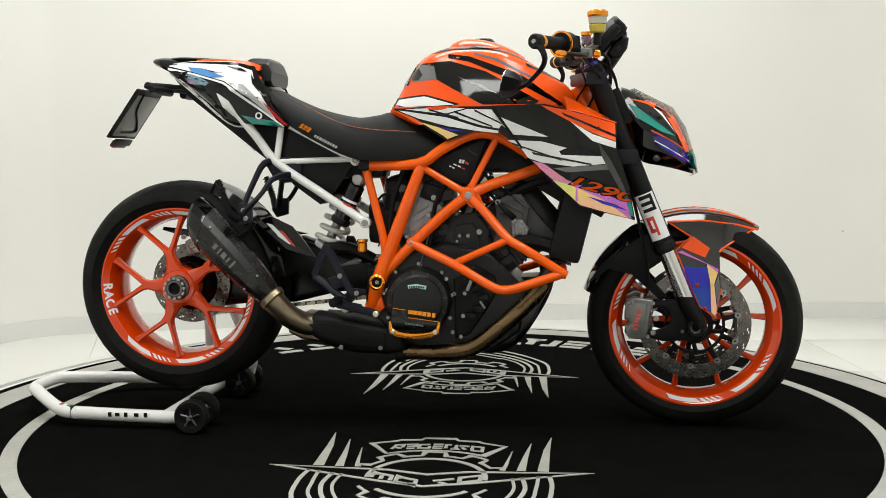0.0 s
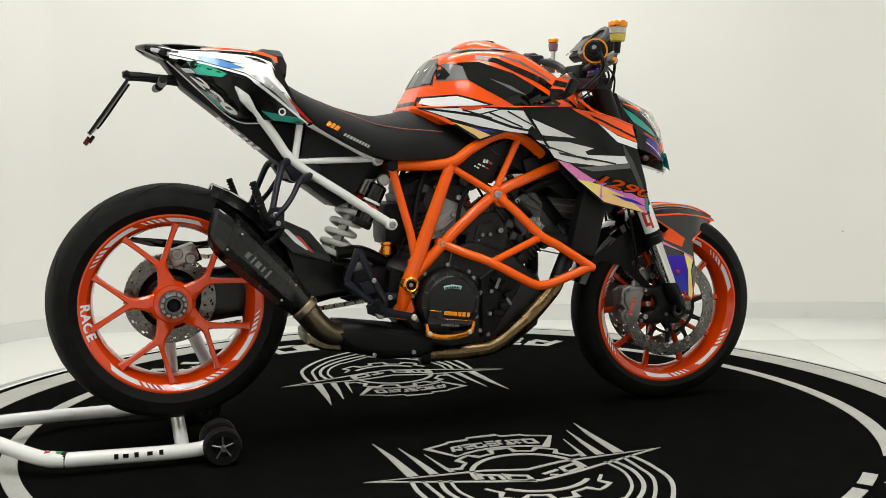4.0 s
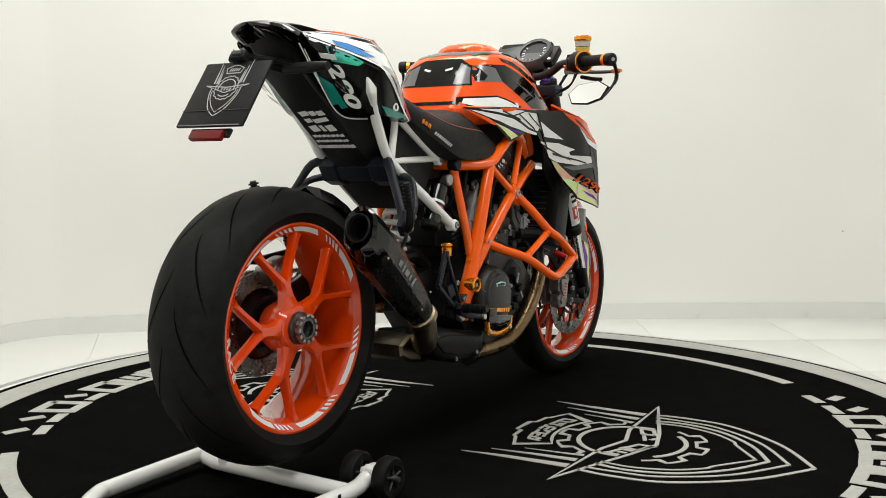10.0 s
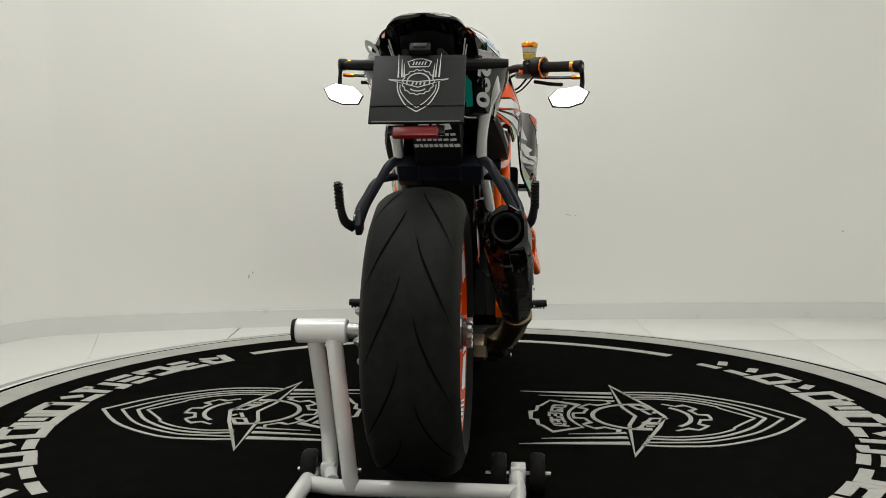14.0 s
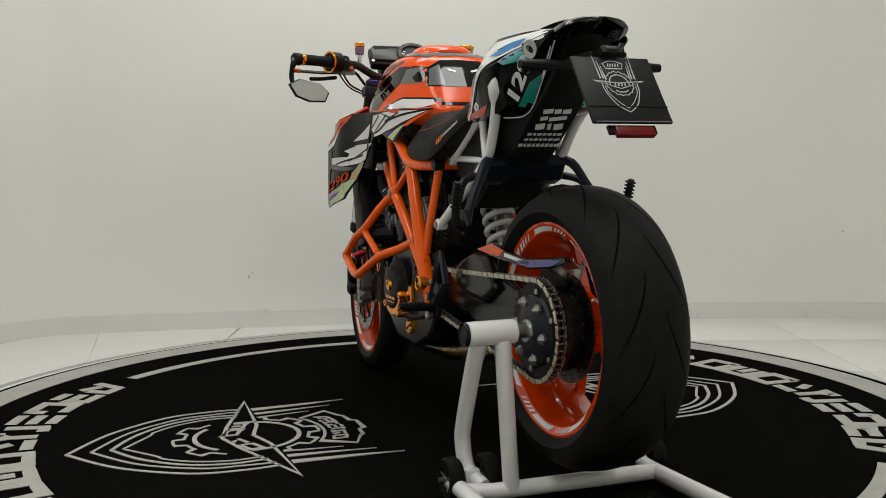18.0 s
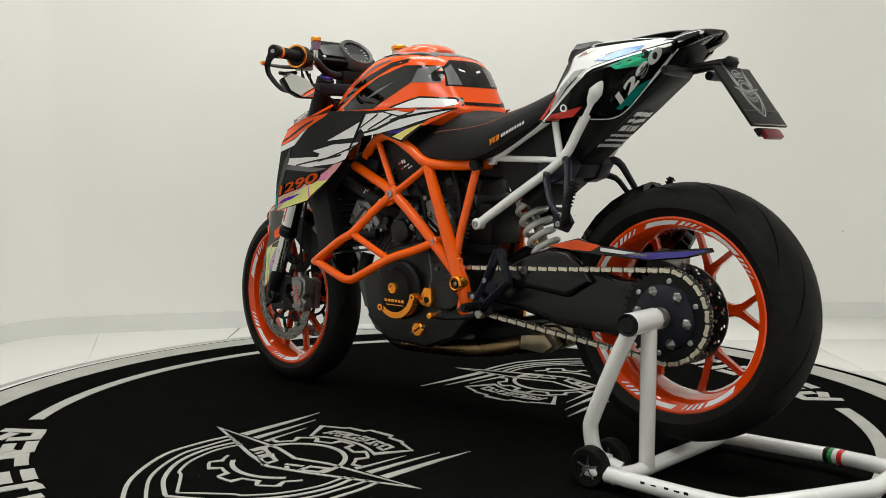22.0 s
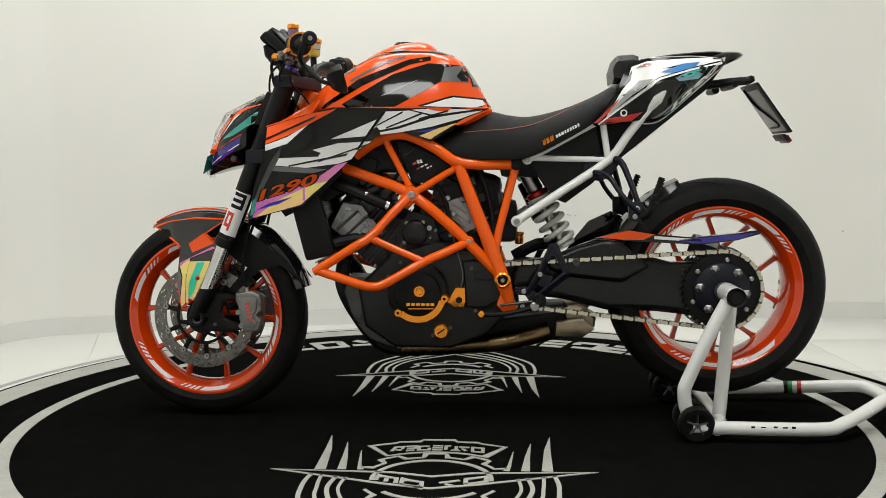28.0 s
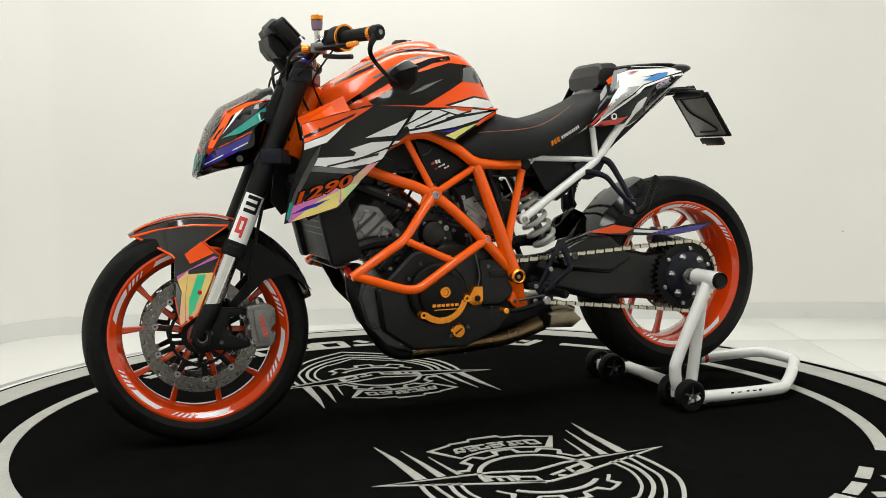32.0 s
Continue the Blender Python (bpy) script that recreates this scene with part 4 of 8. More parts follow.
        part("fork_yoke", bm, "navy", bike, "dark anodised fork yoke", m=STEER @ mm)
    part("head_tube", rod(HEAD + Vector((-0.03, 0, 0)) + RAKE * 0.01, HEAD + Vector((-0.03, 0, 0)) + RAKE * 0.21, 0.036, 24, 0.003), "frame", bike, "orange steering head")


FEN_R = 0.316


def fender(bike):
    c = FW
    rings = []
    for i in range(25):
        a = 57 + (164 - 57) * i / 24
        w = 0.066 * min(1.0, 0.22 + (i / 7) ** 0.8) if i < 7 else 0.066 - 0.010 * max(0, (i - 16) / 8)
        drop = 0.030 * (w / 0.066)
        ca, sa = math.cos(radians(a)), math.sin(radians(a))
        rings.append([(c.x + (FEN_R + dr) * ca, yy, c.z + (FEN_R + dr) * sa) for yy, dr in ((-w, -drop), (-w * 0.86, -drop * 0.35), (-w * 0.45, 0.0), (0, 0.003), (w * 0.45, 0.0), (w * 0.86, -drop * 0.35), (w, -drop), (w - 0.003, -drop - 0.002), (0, -0.002), (-w + 0.003, -drop - 0.002))])
    fen = part("front_fender", loft(rings), "carbon", bike, "carbon front mudguard with orange edges and holographic sides", m=STEER)
    for s in (1, -1):
        edge = []
        for i in range(9):
            a = 57.2 + 5.0 * i
            w = 0.066 * min(1.0, 0.22 + ((a - 57) / 4.46 / 7) ** 0.8)
            dr = -0.030 * (w / 0.066)
            edge.append((c.x + (FEN_R + dr) * math.cos(radians(a)), s * (w + 0.001), c.z + (FEN_R + dr) * math.sin(radians(a))))
        part("edge_line", tube(edge, 0.0028, 6), "orange", fen, "", 60, STEER)
        top = []
        for i in range(12):
            a = 60 + 5.0 * i
            w = 0.066 * min(1.0, 0.22 + ((a - 57) / 4.46 / 7) ** 0.8) * 0.62
            top.append((c.x + (FEN_R + 0.0004) * math.cos(radians(a)), s * w, c.z + (FEN_R + 0.0004) * math.sin(radians(a))))
        part("edge_line", tube(top, 0.0026, 6), "orange", fen, "", 60, STEER)

        def dep(x, z):
            return 0.070 + 0.028 * max(0.0, min(1.0, (0.54 - z) / 0.12)) - float(np.interp(x, (0.78, 0.862), (0.0, 0.048)))

        skin = [(0.628, 0.586), (0.720, 0.590), (0.815, 0.577), (0.861, 0.562), (0.775, 0.515), (0.767, 0.505), (0.770, 0.408), (0.758, 0.329), (0.715, 0.358), (0.651, 0.509), (0.692, 0.545)]
        part("fender_side", sheet(skin, dep, s, 0.004, 0.02), "carbon", fen, m=STEER)
        bits = ((((0.666, 0.516), (0.697, 0.547), (0.742, 0.515), (0.729, 0.490)), "orange"),
                (((0.668, 0.466), (0.735, 0.464), (0.742, 0.420), (0.746, 0.345), (0.734, 0.344), (0.716, 0.362)), "holo_b" if s < 0 else "holo_y"),
                (((0.690, 0.462), (0.712, 0.462), (0.735, 0.400), (0.738, 0.352), (0.722, 0.372)), "holo_b" if s < 0 else "holo_g"),
                (((0.733, 0.476), (0.763, 0.452), (0.753, 0.420), (0.762, 0.348), (0.757, 0.333), (0.747, 0.342), (0.743, 0.420)), "holo_y"),
                (((0.656, 0.504), (0.668, 0.508), (0.764, 0.460), (0.763, 0.450), (0.733, 0.474)), "holo_p"),
                (((0.765, 0.444), (0.768, 0.410), (0.763, 0.350), (0.755, 0.420)), "vinyl_g"))
        for k, (o, cc) in enumerate(bits):
            part("side_vinyl", sheet(o, dep, s, 0.0006, 0.02, 0.0012 + 0.0005 * k), cc, fen, m=STEER)
        for pts, r in (((skin[10], skin[9], (0.670, 0.463), skin[8], skin[7], (0.764, 0.368), skin[6]), 0.0026), ((skin[5], skin[4], (0.818, 0.539), skin[3]), 0.0032), ((skin[0], skin[1], skin[2], skin[3]), 0.0030), ((skin[0], skin[10]), 0.0024)):
            part("edge_line", tube([(x, s * (dep(x, z) + 0.001), z) for x, z in pts], r, 6), "orange", fen, "", 60, STEER)
        for x, z in ((0.708, 0.417), (0.732, 0.352)):
            part("bolt", rod((x, s * dep(x, z), z), (x, s * (dep(x, z) + 0.006), z), 0.006, 12, 0.002), "redano", fen, m=STEER)
        part("fender_stay", prism([(0.408, 0.404), (0.455, 0.470), (0.530, 0.535), (0.600, 0.570), (0.652, 0.505), (0.605, 0.468), (0.572, 0.445), (0.632, 0.378), (0.615, 0.364), (0.535, 0.437), (0.470, 0.452)], s * 0.056, s * 0.063, 0.002), "mblack", fen, "black rear fender stay", m=STEER)


def headlight(bike):
    st = [(0.500, 0.955, 0.905, 0.075), (0.530, 0.945, 0.800, 0.100), (0.560, 0.926, 0.748, 0.112), (0.610, 0.895, 0.735, 0.100), (0.650, 0.850, 0.726, 0.070), (0.680, 0.780, 0.718, 0.036), (0.698, 0.728, 0.714, 0.012)]

    def half(q):
        x, t, b, w = q
        h = t - b
        return [(0, t), (w * 0.45, t - 0.03 * h), (w * 0.8, t - 0.22 * h), (w, t - 0.5 * h), (w * 0.92, t - 0.75 * h), (w * 0.55, b + 0.02 * h), (0, b)]

    head = part("headlight_mask", shell(st, half, 4), "gblack", bike, "black headlight mask with coloured graphics", m=STEER)
    inv = STEER.inverted()
    tr = tree_of(head)
    for s in (1, -1):
        def lay(pts):
            out = []
            for x, z in pts:
                hit = tr.ray_cast(Vector((x, s * 2, z)), Vector((0, -s, 0)))
                out.append(hit[0] + Vector((0, s * 0.001, 0)) if hit[0] else Vector((x, s * 0.03, z)))
            return out

        # the thin white crescent is the lens edge's highlight, painted in white
        for o, cc in ((((0.514, 0.905), (0.545, 0.888), (0.600, 0.846), (0.642, 0.816), (0.600, 0.828), (0.539, 0.863)), "teal"),
                      (((0.525, 0.909), (0.563, 0.904), (0.602, 0.876), (0.644, 0.818), (0.600, 0.846), (0.550, 0.886)), "screen"),
                      (((0.580, 0.896), (0.604, 0.880), (0.645, 0.820), (0.604, 0.871)), "vinyl_w"),
                      (((0.504, 0.920), (0.570, 0.910), (0.620, 0.887), (0.682, 0.782), (0.672, 0.772), (0.648, 0.817), (0.614, 0.874), (0.566, 0.903)), "orange"),
                      (((0.574, 0.828), (0.671, 0.778), (0.684, 0.748), (0.580, 0.806)), "blue"),
                      (((0.580, 0.806), (0.684, 0.748), (0.686, 0.738), (0.600, 0.786)), "holo_b"),
                      (((0.676, 0.780), (0.690, 0.770), (0.704, 0.718), (0.686, 0.738)), "teal")):
            bm = flat_grid(list(o), 0.02)
            for v in bm.verts:
                p = STEER @ v.co
                hit = tr.ray_cast(Vector((p.x, s * 2, p.z)), Vector((0, -s, 0)))
                v.co = hit[0] + hit[1] * 0.0012 * (1 if hit[1].y * s > 0 else -1) if hit[0] else Vector((p.x, s * 0.05, p.z))
            part("mask_vinyl_and_glint", bm, cc, head, "", 60)
        part("mask_line", tube(lay(((0.572, 0.832), (0.600, 0.818), (0.640, 0.797), (0.668, 0.782))), 0.0018, 6), "orange", head, "", 60)
        part("mask_line", tube(lay(((0.582, 0.804), (0.610, 0.789), (0.650, 0.767), (0.682, 0.748))), 0.0018, 6), "vinyl_w", head, "", 60)
        # small dark screw head on each side of the mask, no lamp
        part("mask_screw", lathe([(0.0, 0.004), (0.006, 0.004), (0.009, 0.0), (0.0, -0.01)], (0.595, s * 0.094, 0.760), 16, closed=False), "engine", head, m=STEER)
        part("mask_bracket", box(0.03, 0.03, 0.10, Matrix.Translation((0.50, s * 0.085, 0.90)) @ Matrix.Rotation(radians(-24), 4, "Y"), 0.006), "mblack", bike, m=STEER)
    bm = bmesh.new()
    rows = []
    for x, z, w in ((0.535, 0.952, 0.050), (0.600, 0.918, 0.075), (0.640, 0.898, 0.082), (0.676, 0.845, 0.066), (0.705, 0.760, 0.036), (0.712, 0.718, 0.016)):
        rows.append([(x - 0.02 * abs(u) ** 2, w * u, z - 0.012 * u * u) for u in (-1, -0.6, -0.2, 0.2, 0.6, 1)])
    V = [[bm.verts.new(p) for p in r] for r in rows]
    for a, b in zip(V, V[1:]):
        for j in range(5):
            bm.faces.new((a[j], a[j + 1], b[j + 1], b[j]))
    bmesh.ops.solidify(bm, geom=bm.verts[:] + bm.edges[:] + bm.faces[:], thickness=0.002)
    scr = part("fly_screen", bm, "glass", bike, "clear plastic fly screen", m=STEER)
    scr.visible_shadow = False


# ---- frame, subframe ----
def trellis(bike):
    fr = part("trellis", tube([(-0.20, -0.12, 0.743), (-0.20, 0.12, 0.743)], 0.014, 12), "frame", bike, "orange tubular trellis, its bars welded into triangles")
    for s in (1, -1):
        def P(*pts):
            return [(x, s * y, z) for x, y, z in pts]

        part("top_bar", tube(P((-0.213, 0.122, 0.743), (-0.055, 0.146, 0.746), (0.008, 0.150, 0.782), (0.073, 0.146, 0.817), (0.128, 0.140, 0.828), (0.19, 0.125, 0.806), (0.245, 0.105, 0.77)), 0.0150, 14, 3), "frame", fr)
        part("down_bar", tube(P((-0.045, 0.146, 0.740), (-0.092, 0.148, 0.62), (-0.152, 0.147, 0.462), (-0.167, 0.145, 0.421), (-0.178, 0.142, 0.385), (-0.188, 0.138, 0.345)), [0.0155, 0.0175, 0.0205, 0.0225, 0.0185, 0.0145], 16, 3), "frame", fr)
        part("rear_bar", tube(P((-0.205, 0.122, 0.741), (-0.157, 0.136, 0.560), (-0.144, 0.141, 0.490)), 0.0115, 12), "frame", fr)
        part("diagonal_bar", tube(P((0.295, 0.105, 0.740), (0.19, 0.128, 0.703), (0.085, 0.150, 0.661), (-0.032, 0.150, 0.564), (-0.152, 0.146, 0.443)), 0.0150, 14, 2), "frame", fr)
        part("cross_bar", tube(P((0.085, 0.150, 0.661), (-0.048, 0.146, 0.740)), 0.0100, 12), "frame", fr)
        part("up_bar", tube(P((0.082, 0.150, 0.665), (0.158, 0.138, 0.810)), 0.0095, 12), "frame", fr)
        part("front_bar", tube(P((0.088, 0.155, 0.658), (0.138, 0.185, 0.608), (0.193, 0.213, 0.548), (0.238, 0.226, 0.521), (0.337, 0.230, 0.459)), 0.0125, 14, 3), "frame", fr)
        part("lower_bar", tube(P((-0.073, 0.150, 0.530), (-0.02, 0.172, 0.506), (0.05, 0.212, 0.478), (0.152, 0.238, 0.422), (0.188, 0.241, 0.414), (0.228, 0.240, 0.422), (0.337, 0.230, 0.457)), 0.0125, 14, 3), "frame", fr)
        part("brace_bar", tube(P((0.196, 0.213, 0.545), (0.050, 0.212, 0.480)), 0.0100, 12), "frame", fr)
        for a, b, r in (((0.085, 0.150, 0.661), (-0.048, 0.146, 0.740), 0.0100), ((0.082, 0.150, 0.665), (0.158, 0.138, 0.810), 0.0095), ((0.196, 0.213, 0.545), (0.050, 0.212, 0.480), 0.0100), ((-0.205, 0.122, 0.741), (-0.144, 0.141, 0.490), 0.0115)):
            A, B = Vector((a[0], s * a[1], a[2])), Vector((b[0], s * b[1], b[2]))
            dv = (B - A).normalized()
            u = dv.orthogonal().normalized()
            v = dv.cross(u)
            for o in (A + dv * 0.021, B - dv * 0.018):
                ring = [o + (u * math.cos(6.28319 * k / 18) + v * math.sin(6.28319 * k / 18)) * (r + 0.0006 * (k % 2)) for k in range(18)]
                part("weld_bead", tube(ring, 0.0016, 6, closed=True), "frame", fr)
        part("bar_tip", tube(P((0.328, 0.231, 0.463), (0.348, 0.229, 0.453)), [0.0135, 0.0115], 12), "frame", fr)
        part("gusset", rod((-0.073, s * 0.128, 0.530), (-0.073, s * 0.160, 0.530), 0.015, 16, 0.003), "frame", fr)
        part("gusset", rod((0.085, s * 0.140, 0.660), (0.085, s * 0.166, 0.660), 0.021, 20, 0.004), "frame", fr)
        part("gusset_plate", prism([(0.064, 0.674), (0.066, 0.650), (0.090, 0.628), (0.112, 0.622), (0.126, 0.634), (0.112, 0.668), (0.100, 0.682), (0.078, 0.684)], s * 0.146, s * 0.159, 0.005, 3), "frame", fr)
        part("gusset_plate", prism([(-0.135, 0.505), (-0.112, 0.470), (-0.140, 0.438), (-0.170, 0.436), (-0.166, 0.490)], s * 0.136, s * 0.156, 0.006, 3), "frame", fr)
        bolts([(0.085, s * 0.166, 0.660)], (0, s, 0), 0.0105, 0.005, "steel", fr)
        bolts([(-0.073, s * 0.160, 0.530)], (0, s, 0), 0.0075, 0.004, "steel", fr)
        boss = part("pivot_ring", lathe([(0.013, 0.146 * s), (0.014, 0.174 * s), (0.017, 0.176 * s), (0.022, 0.172 * s), (0.023, 0.146 * s)], (-0.167, 0, 0.423), 28), "gold", fr, "orange anodised pivot ring")
        part("pivot_core", lathe([(0.0, 0.170 * s), (0.006, 0.170 * s), (0.0145, 0.166 * s), (0.0145, 0.15 * s), (0.0, 0.15 * s)], (-0.167, 0, 0.423), 24, closed=False), "mblack", boss)
        bolts([(-0.167, s * 0.169, 0.423)], (0, s, 0), 0.0055, 0.004, "steel", boss)
        part("end_plug", rod((-0.205, s * 0.112, 0.743), (-0.205, s * 0.141, 0.743), 0.0165, 20, 0.003), "mblack", fr, "black end plug")
        part("lower_lug", prism([(-0.165, 0.40), (-0.205, 0.36), (-0.205, 0.33), (-0.175, 0.325), (-0.150, 0.35)], s * 0.125, s * 0.150, 0.004), "frame", fr)


def subframe(bike):
    sub = part("subframe", tube([(-0.455, -0.09, 0.752), (-0.455, 0.09, 0.752)], 0.010, 12), "white", bike, "white tubular rear subframe")
    part("splash_plate", prism([(-0.440, 0.712), (-0.424, 0.690), (-0.345, 0.632), (-0.312, 0.645), (-0.330, 0.668), (-0.410, 0.738)], -0.078, 0.078, 0.006), "mblack", sub, "black splash plate before the wheel")
    part("hanger_bridge", prism([(-0.398, 0.704), (-0.390, 0.738), (-0.425, 0.762), (-0.474, 0.756), (-0.484, 0.738), (-0.466, 0.708)], -0.050, 0.050, 0.006), "navy", sub, "dark cast bridge under the tail")
    for s in (1, -1):
        def P(*pts):
            return [(x, s * y, z) for x, y, z in pts]

        part("upper_rail", tube(P((-0.236, 0.094, 0.757), (-0.432, 0.102, 0.862), (-0.475, 0.104, 0.890)), 0.0115, 14), "white", sub)
        part("strut", tube(P((-0.444, 0.103, 0.862), (-0.461, 0.100, 0.755)), 0.0095, 12), "white", sub)
        part("lower_rail", tube(P((-0.206, 0.119, 0.584), (-0.336, 0.110, 0.669), (-0.461, 0.100, 0.752), (-0.515, 0.105, 0.823), (-0.552, 0.116, 0.872), (-0.575, 0.125, 0.902)), [0.0125, 0.0122, 0.0122, 0.0125, 0.0128, 0.0125], 14, 3), "white", sub)
        part("rail_tip", tube(P((-0.564, 0.121, 0.888), (-0.589, 0.132, 0.920), (-0.618, 0.140, 0.952)), [0.0140, 0.0205, 0.002], 12, 4, flat=0.75), "white", sub)
        part("tie_bar", tube(P((-0.238, 0.093, 0.760), (-0.458, 0.100, 0.754)), 0.0085, 12), "white", sub)
        for x, y, z in ((-0.236, 0.092, 0.757), (-0.206, 0.119, 0.584)):
            part("rail_eye", rod((x, s * (y - 0.014), z), (x, s * (y + 0.014), z), 0.0155, 20, 0.003), "white", sub)
            bolts([(x, s * (y + 0.0142), z)], (0, s, 0), 0.009, 0.005, "steel", sub)
        part("side_panel", prism([(-0.245, 0.765), (-0.425, 0.852), (-0.445, 0.762)], s * 0.085, s * 0.092, 0.002), "mblack", sub, "black inner side panel")
        part("side_panel", prism([(-0.240, 0.752), (-0.450, 0.748), (-0.405, 0.712), (-0.325, 0.655), (-0.300, 0.665)], s * 0.078, s * 0.090, 0.003), "mblack", sub, "black inner side panel")
        # passenger footrest hanger, its cast root beneath the under-tail
        hang = part("footrest_hanger", tube(P((-0.440, 0.040, 0.752), (-0.466, 0.085, 0.755), (-0.494, 0.116, 0.748), (-0.512, 0.142, 0.706), (-0.530, 0.172, 0.650), (-0.540, 0.188, 0.612)), [0.0145, 0.0135, 0.0125, 0.0110, 0.0105, 0.0140], 12, 3, flat=0.75), "navy", bike, "dark passenger footrest hanger with two arms")
        part("hanger_brace", tube(P((-0.405, 0.085, 0.716), (-0.432, 0.118, 0.716), (-0.460, 0.158, 0.704), (-0.480, 0.178, 0.672), (-0.505, 0.193, 0.640), (-0.535, 0.192, 0.612)), [0.0120, 0.0115, 0.0100, 0.0090, 0.0095, 0.0120], 12, 3, flat=0.75), "navy", hang)
        part("hanger_root", prism([(-0.395, 0.700), (-0.388, 0.740), (-0.425, 0.768), (-0.478, 0.766), (-0.492, 0.742), (-0.470, 0.705), (-0.440, 0.694)], s * 0.048, s * 0.104, 0.010, 3), "navy", hang, "dark cast root of the hanger")
        part("hanger_plate", prism([(-0.506, 0.640), (-0.542, 0.640), (-0.562, 0.605), (-0.545, 0.580), (-0.508, 0.590)], s * 0.180, s * 0.196, 0.004), "navy", hang)
        part("footpeg", tube(P((-0.545, 0.200, 0.600), (-0.560, 0.218, 0.614), (-0.571, 0.226, 0.650), (-0.590, 0.229, 0.706)), [0.013, 0.011, 0.0090, 0.008], 10, 3), "mblack", hang, "folded black footpeg")
        for k in range(7):
            t = k / 6
            part("peg_rib", box(0.018, 0.020, 0.0040, Matrix.Translation((-0.571 - 0.018 * t, s * 0.227, 0.648 + 0.052 * t)) @ Matrix.Rotation(radians(-17), 4, "Y"), 0.001), "mblack", hang)
        bolts([(-0.530, s * 0.197, 0.622), (-0.524, s * 0.197, 0.600)], (0, s, 0), 0.007, 0.005, "steel", hang)


# ---- tank, shrouds, seat, tail ----
TANK = [(0.372, 0.925, 0.095, 0.885), (0.350, 0.958, 0.130, 0.885), (0.310, 0.985, 0.160, 0.882), (0.212, 1.044, 0.186, 0.880), (0.146, 1.068, 0.190, 0.880), (0.056, 1.072, 0.188, 0.880), (-0.010, 1.058, 0.178, 0.876), (-0.050, 1.036, 0.158, 0.872), (-0.085, 0.990, 0.134, 0.870), (-0.120, 0.930, 0.106, 0.868), (-0.138, 0.896, 0.085, 0.862)]


def tank_half(q):
    x, t, w, b = q
    h = t - 0.895
    return [(0, t), (w * 0.32, t - 0.003), (w * 0.58, t - 0.06 * h), (w * 0.72, t - 0.16 * h), (w * 0.78, t - 0.24 * h), (w * 0.90, t - 0.58 * h), (w * 0.985, t - 0.88 * h), (w, 0.893), (w * 0.96, 0.880), (w * 0.70, b - 0.02), (0, b - 0.02)]


def shroud_y(x, z):
    """How far the side cover stands out from the middle plane."""
    base = float(np.interp(x, (-0.13, -0.08, -0.04, 0.05, 0.15, 0.22, 0.30, 0.37, 0.46, 0.56), (0.108, 0.142, 0.168, 0.189, 0.194, 0.204, 0.224, 0.252, 0.256, 0.246)))
    low = max(0.0, (0.895 - z)) * float(np.interp(x, (-0.1, 0.1, 0.3, 0.5), (0.10, 0.16, 0.16, 0.05)))
    top = max(0.0, (z - 0.80)) * float(np.interp(x, (0.34, 0.42, 0.5), (0.0, 0.25, 0.9)))
    return base - low - top


SHROUD = [(-0.128, 0.897), (0.107, 0.898), (0.288, 0.899), (0.346, 0.884), (0.473, 0.849), (0.474, 0.780), (0.506, 0.687), (0.523, 0.598), (0.378, 0.634), (0.326, 0.685), (0.254, 0.754), (0.228, 0.782), (0.165, 0.832), (0.105, 0.832), (0.03, 0.806), (-0.04, 0.850)]


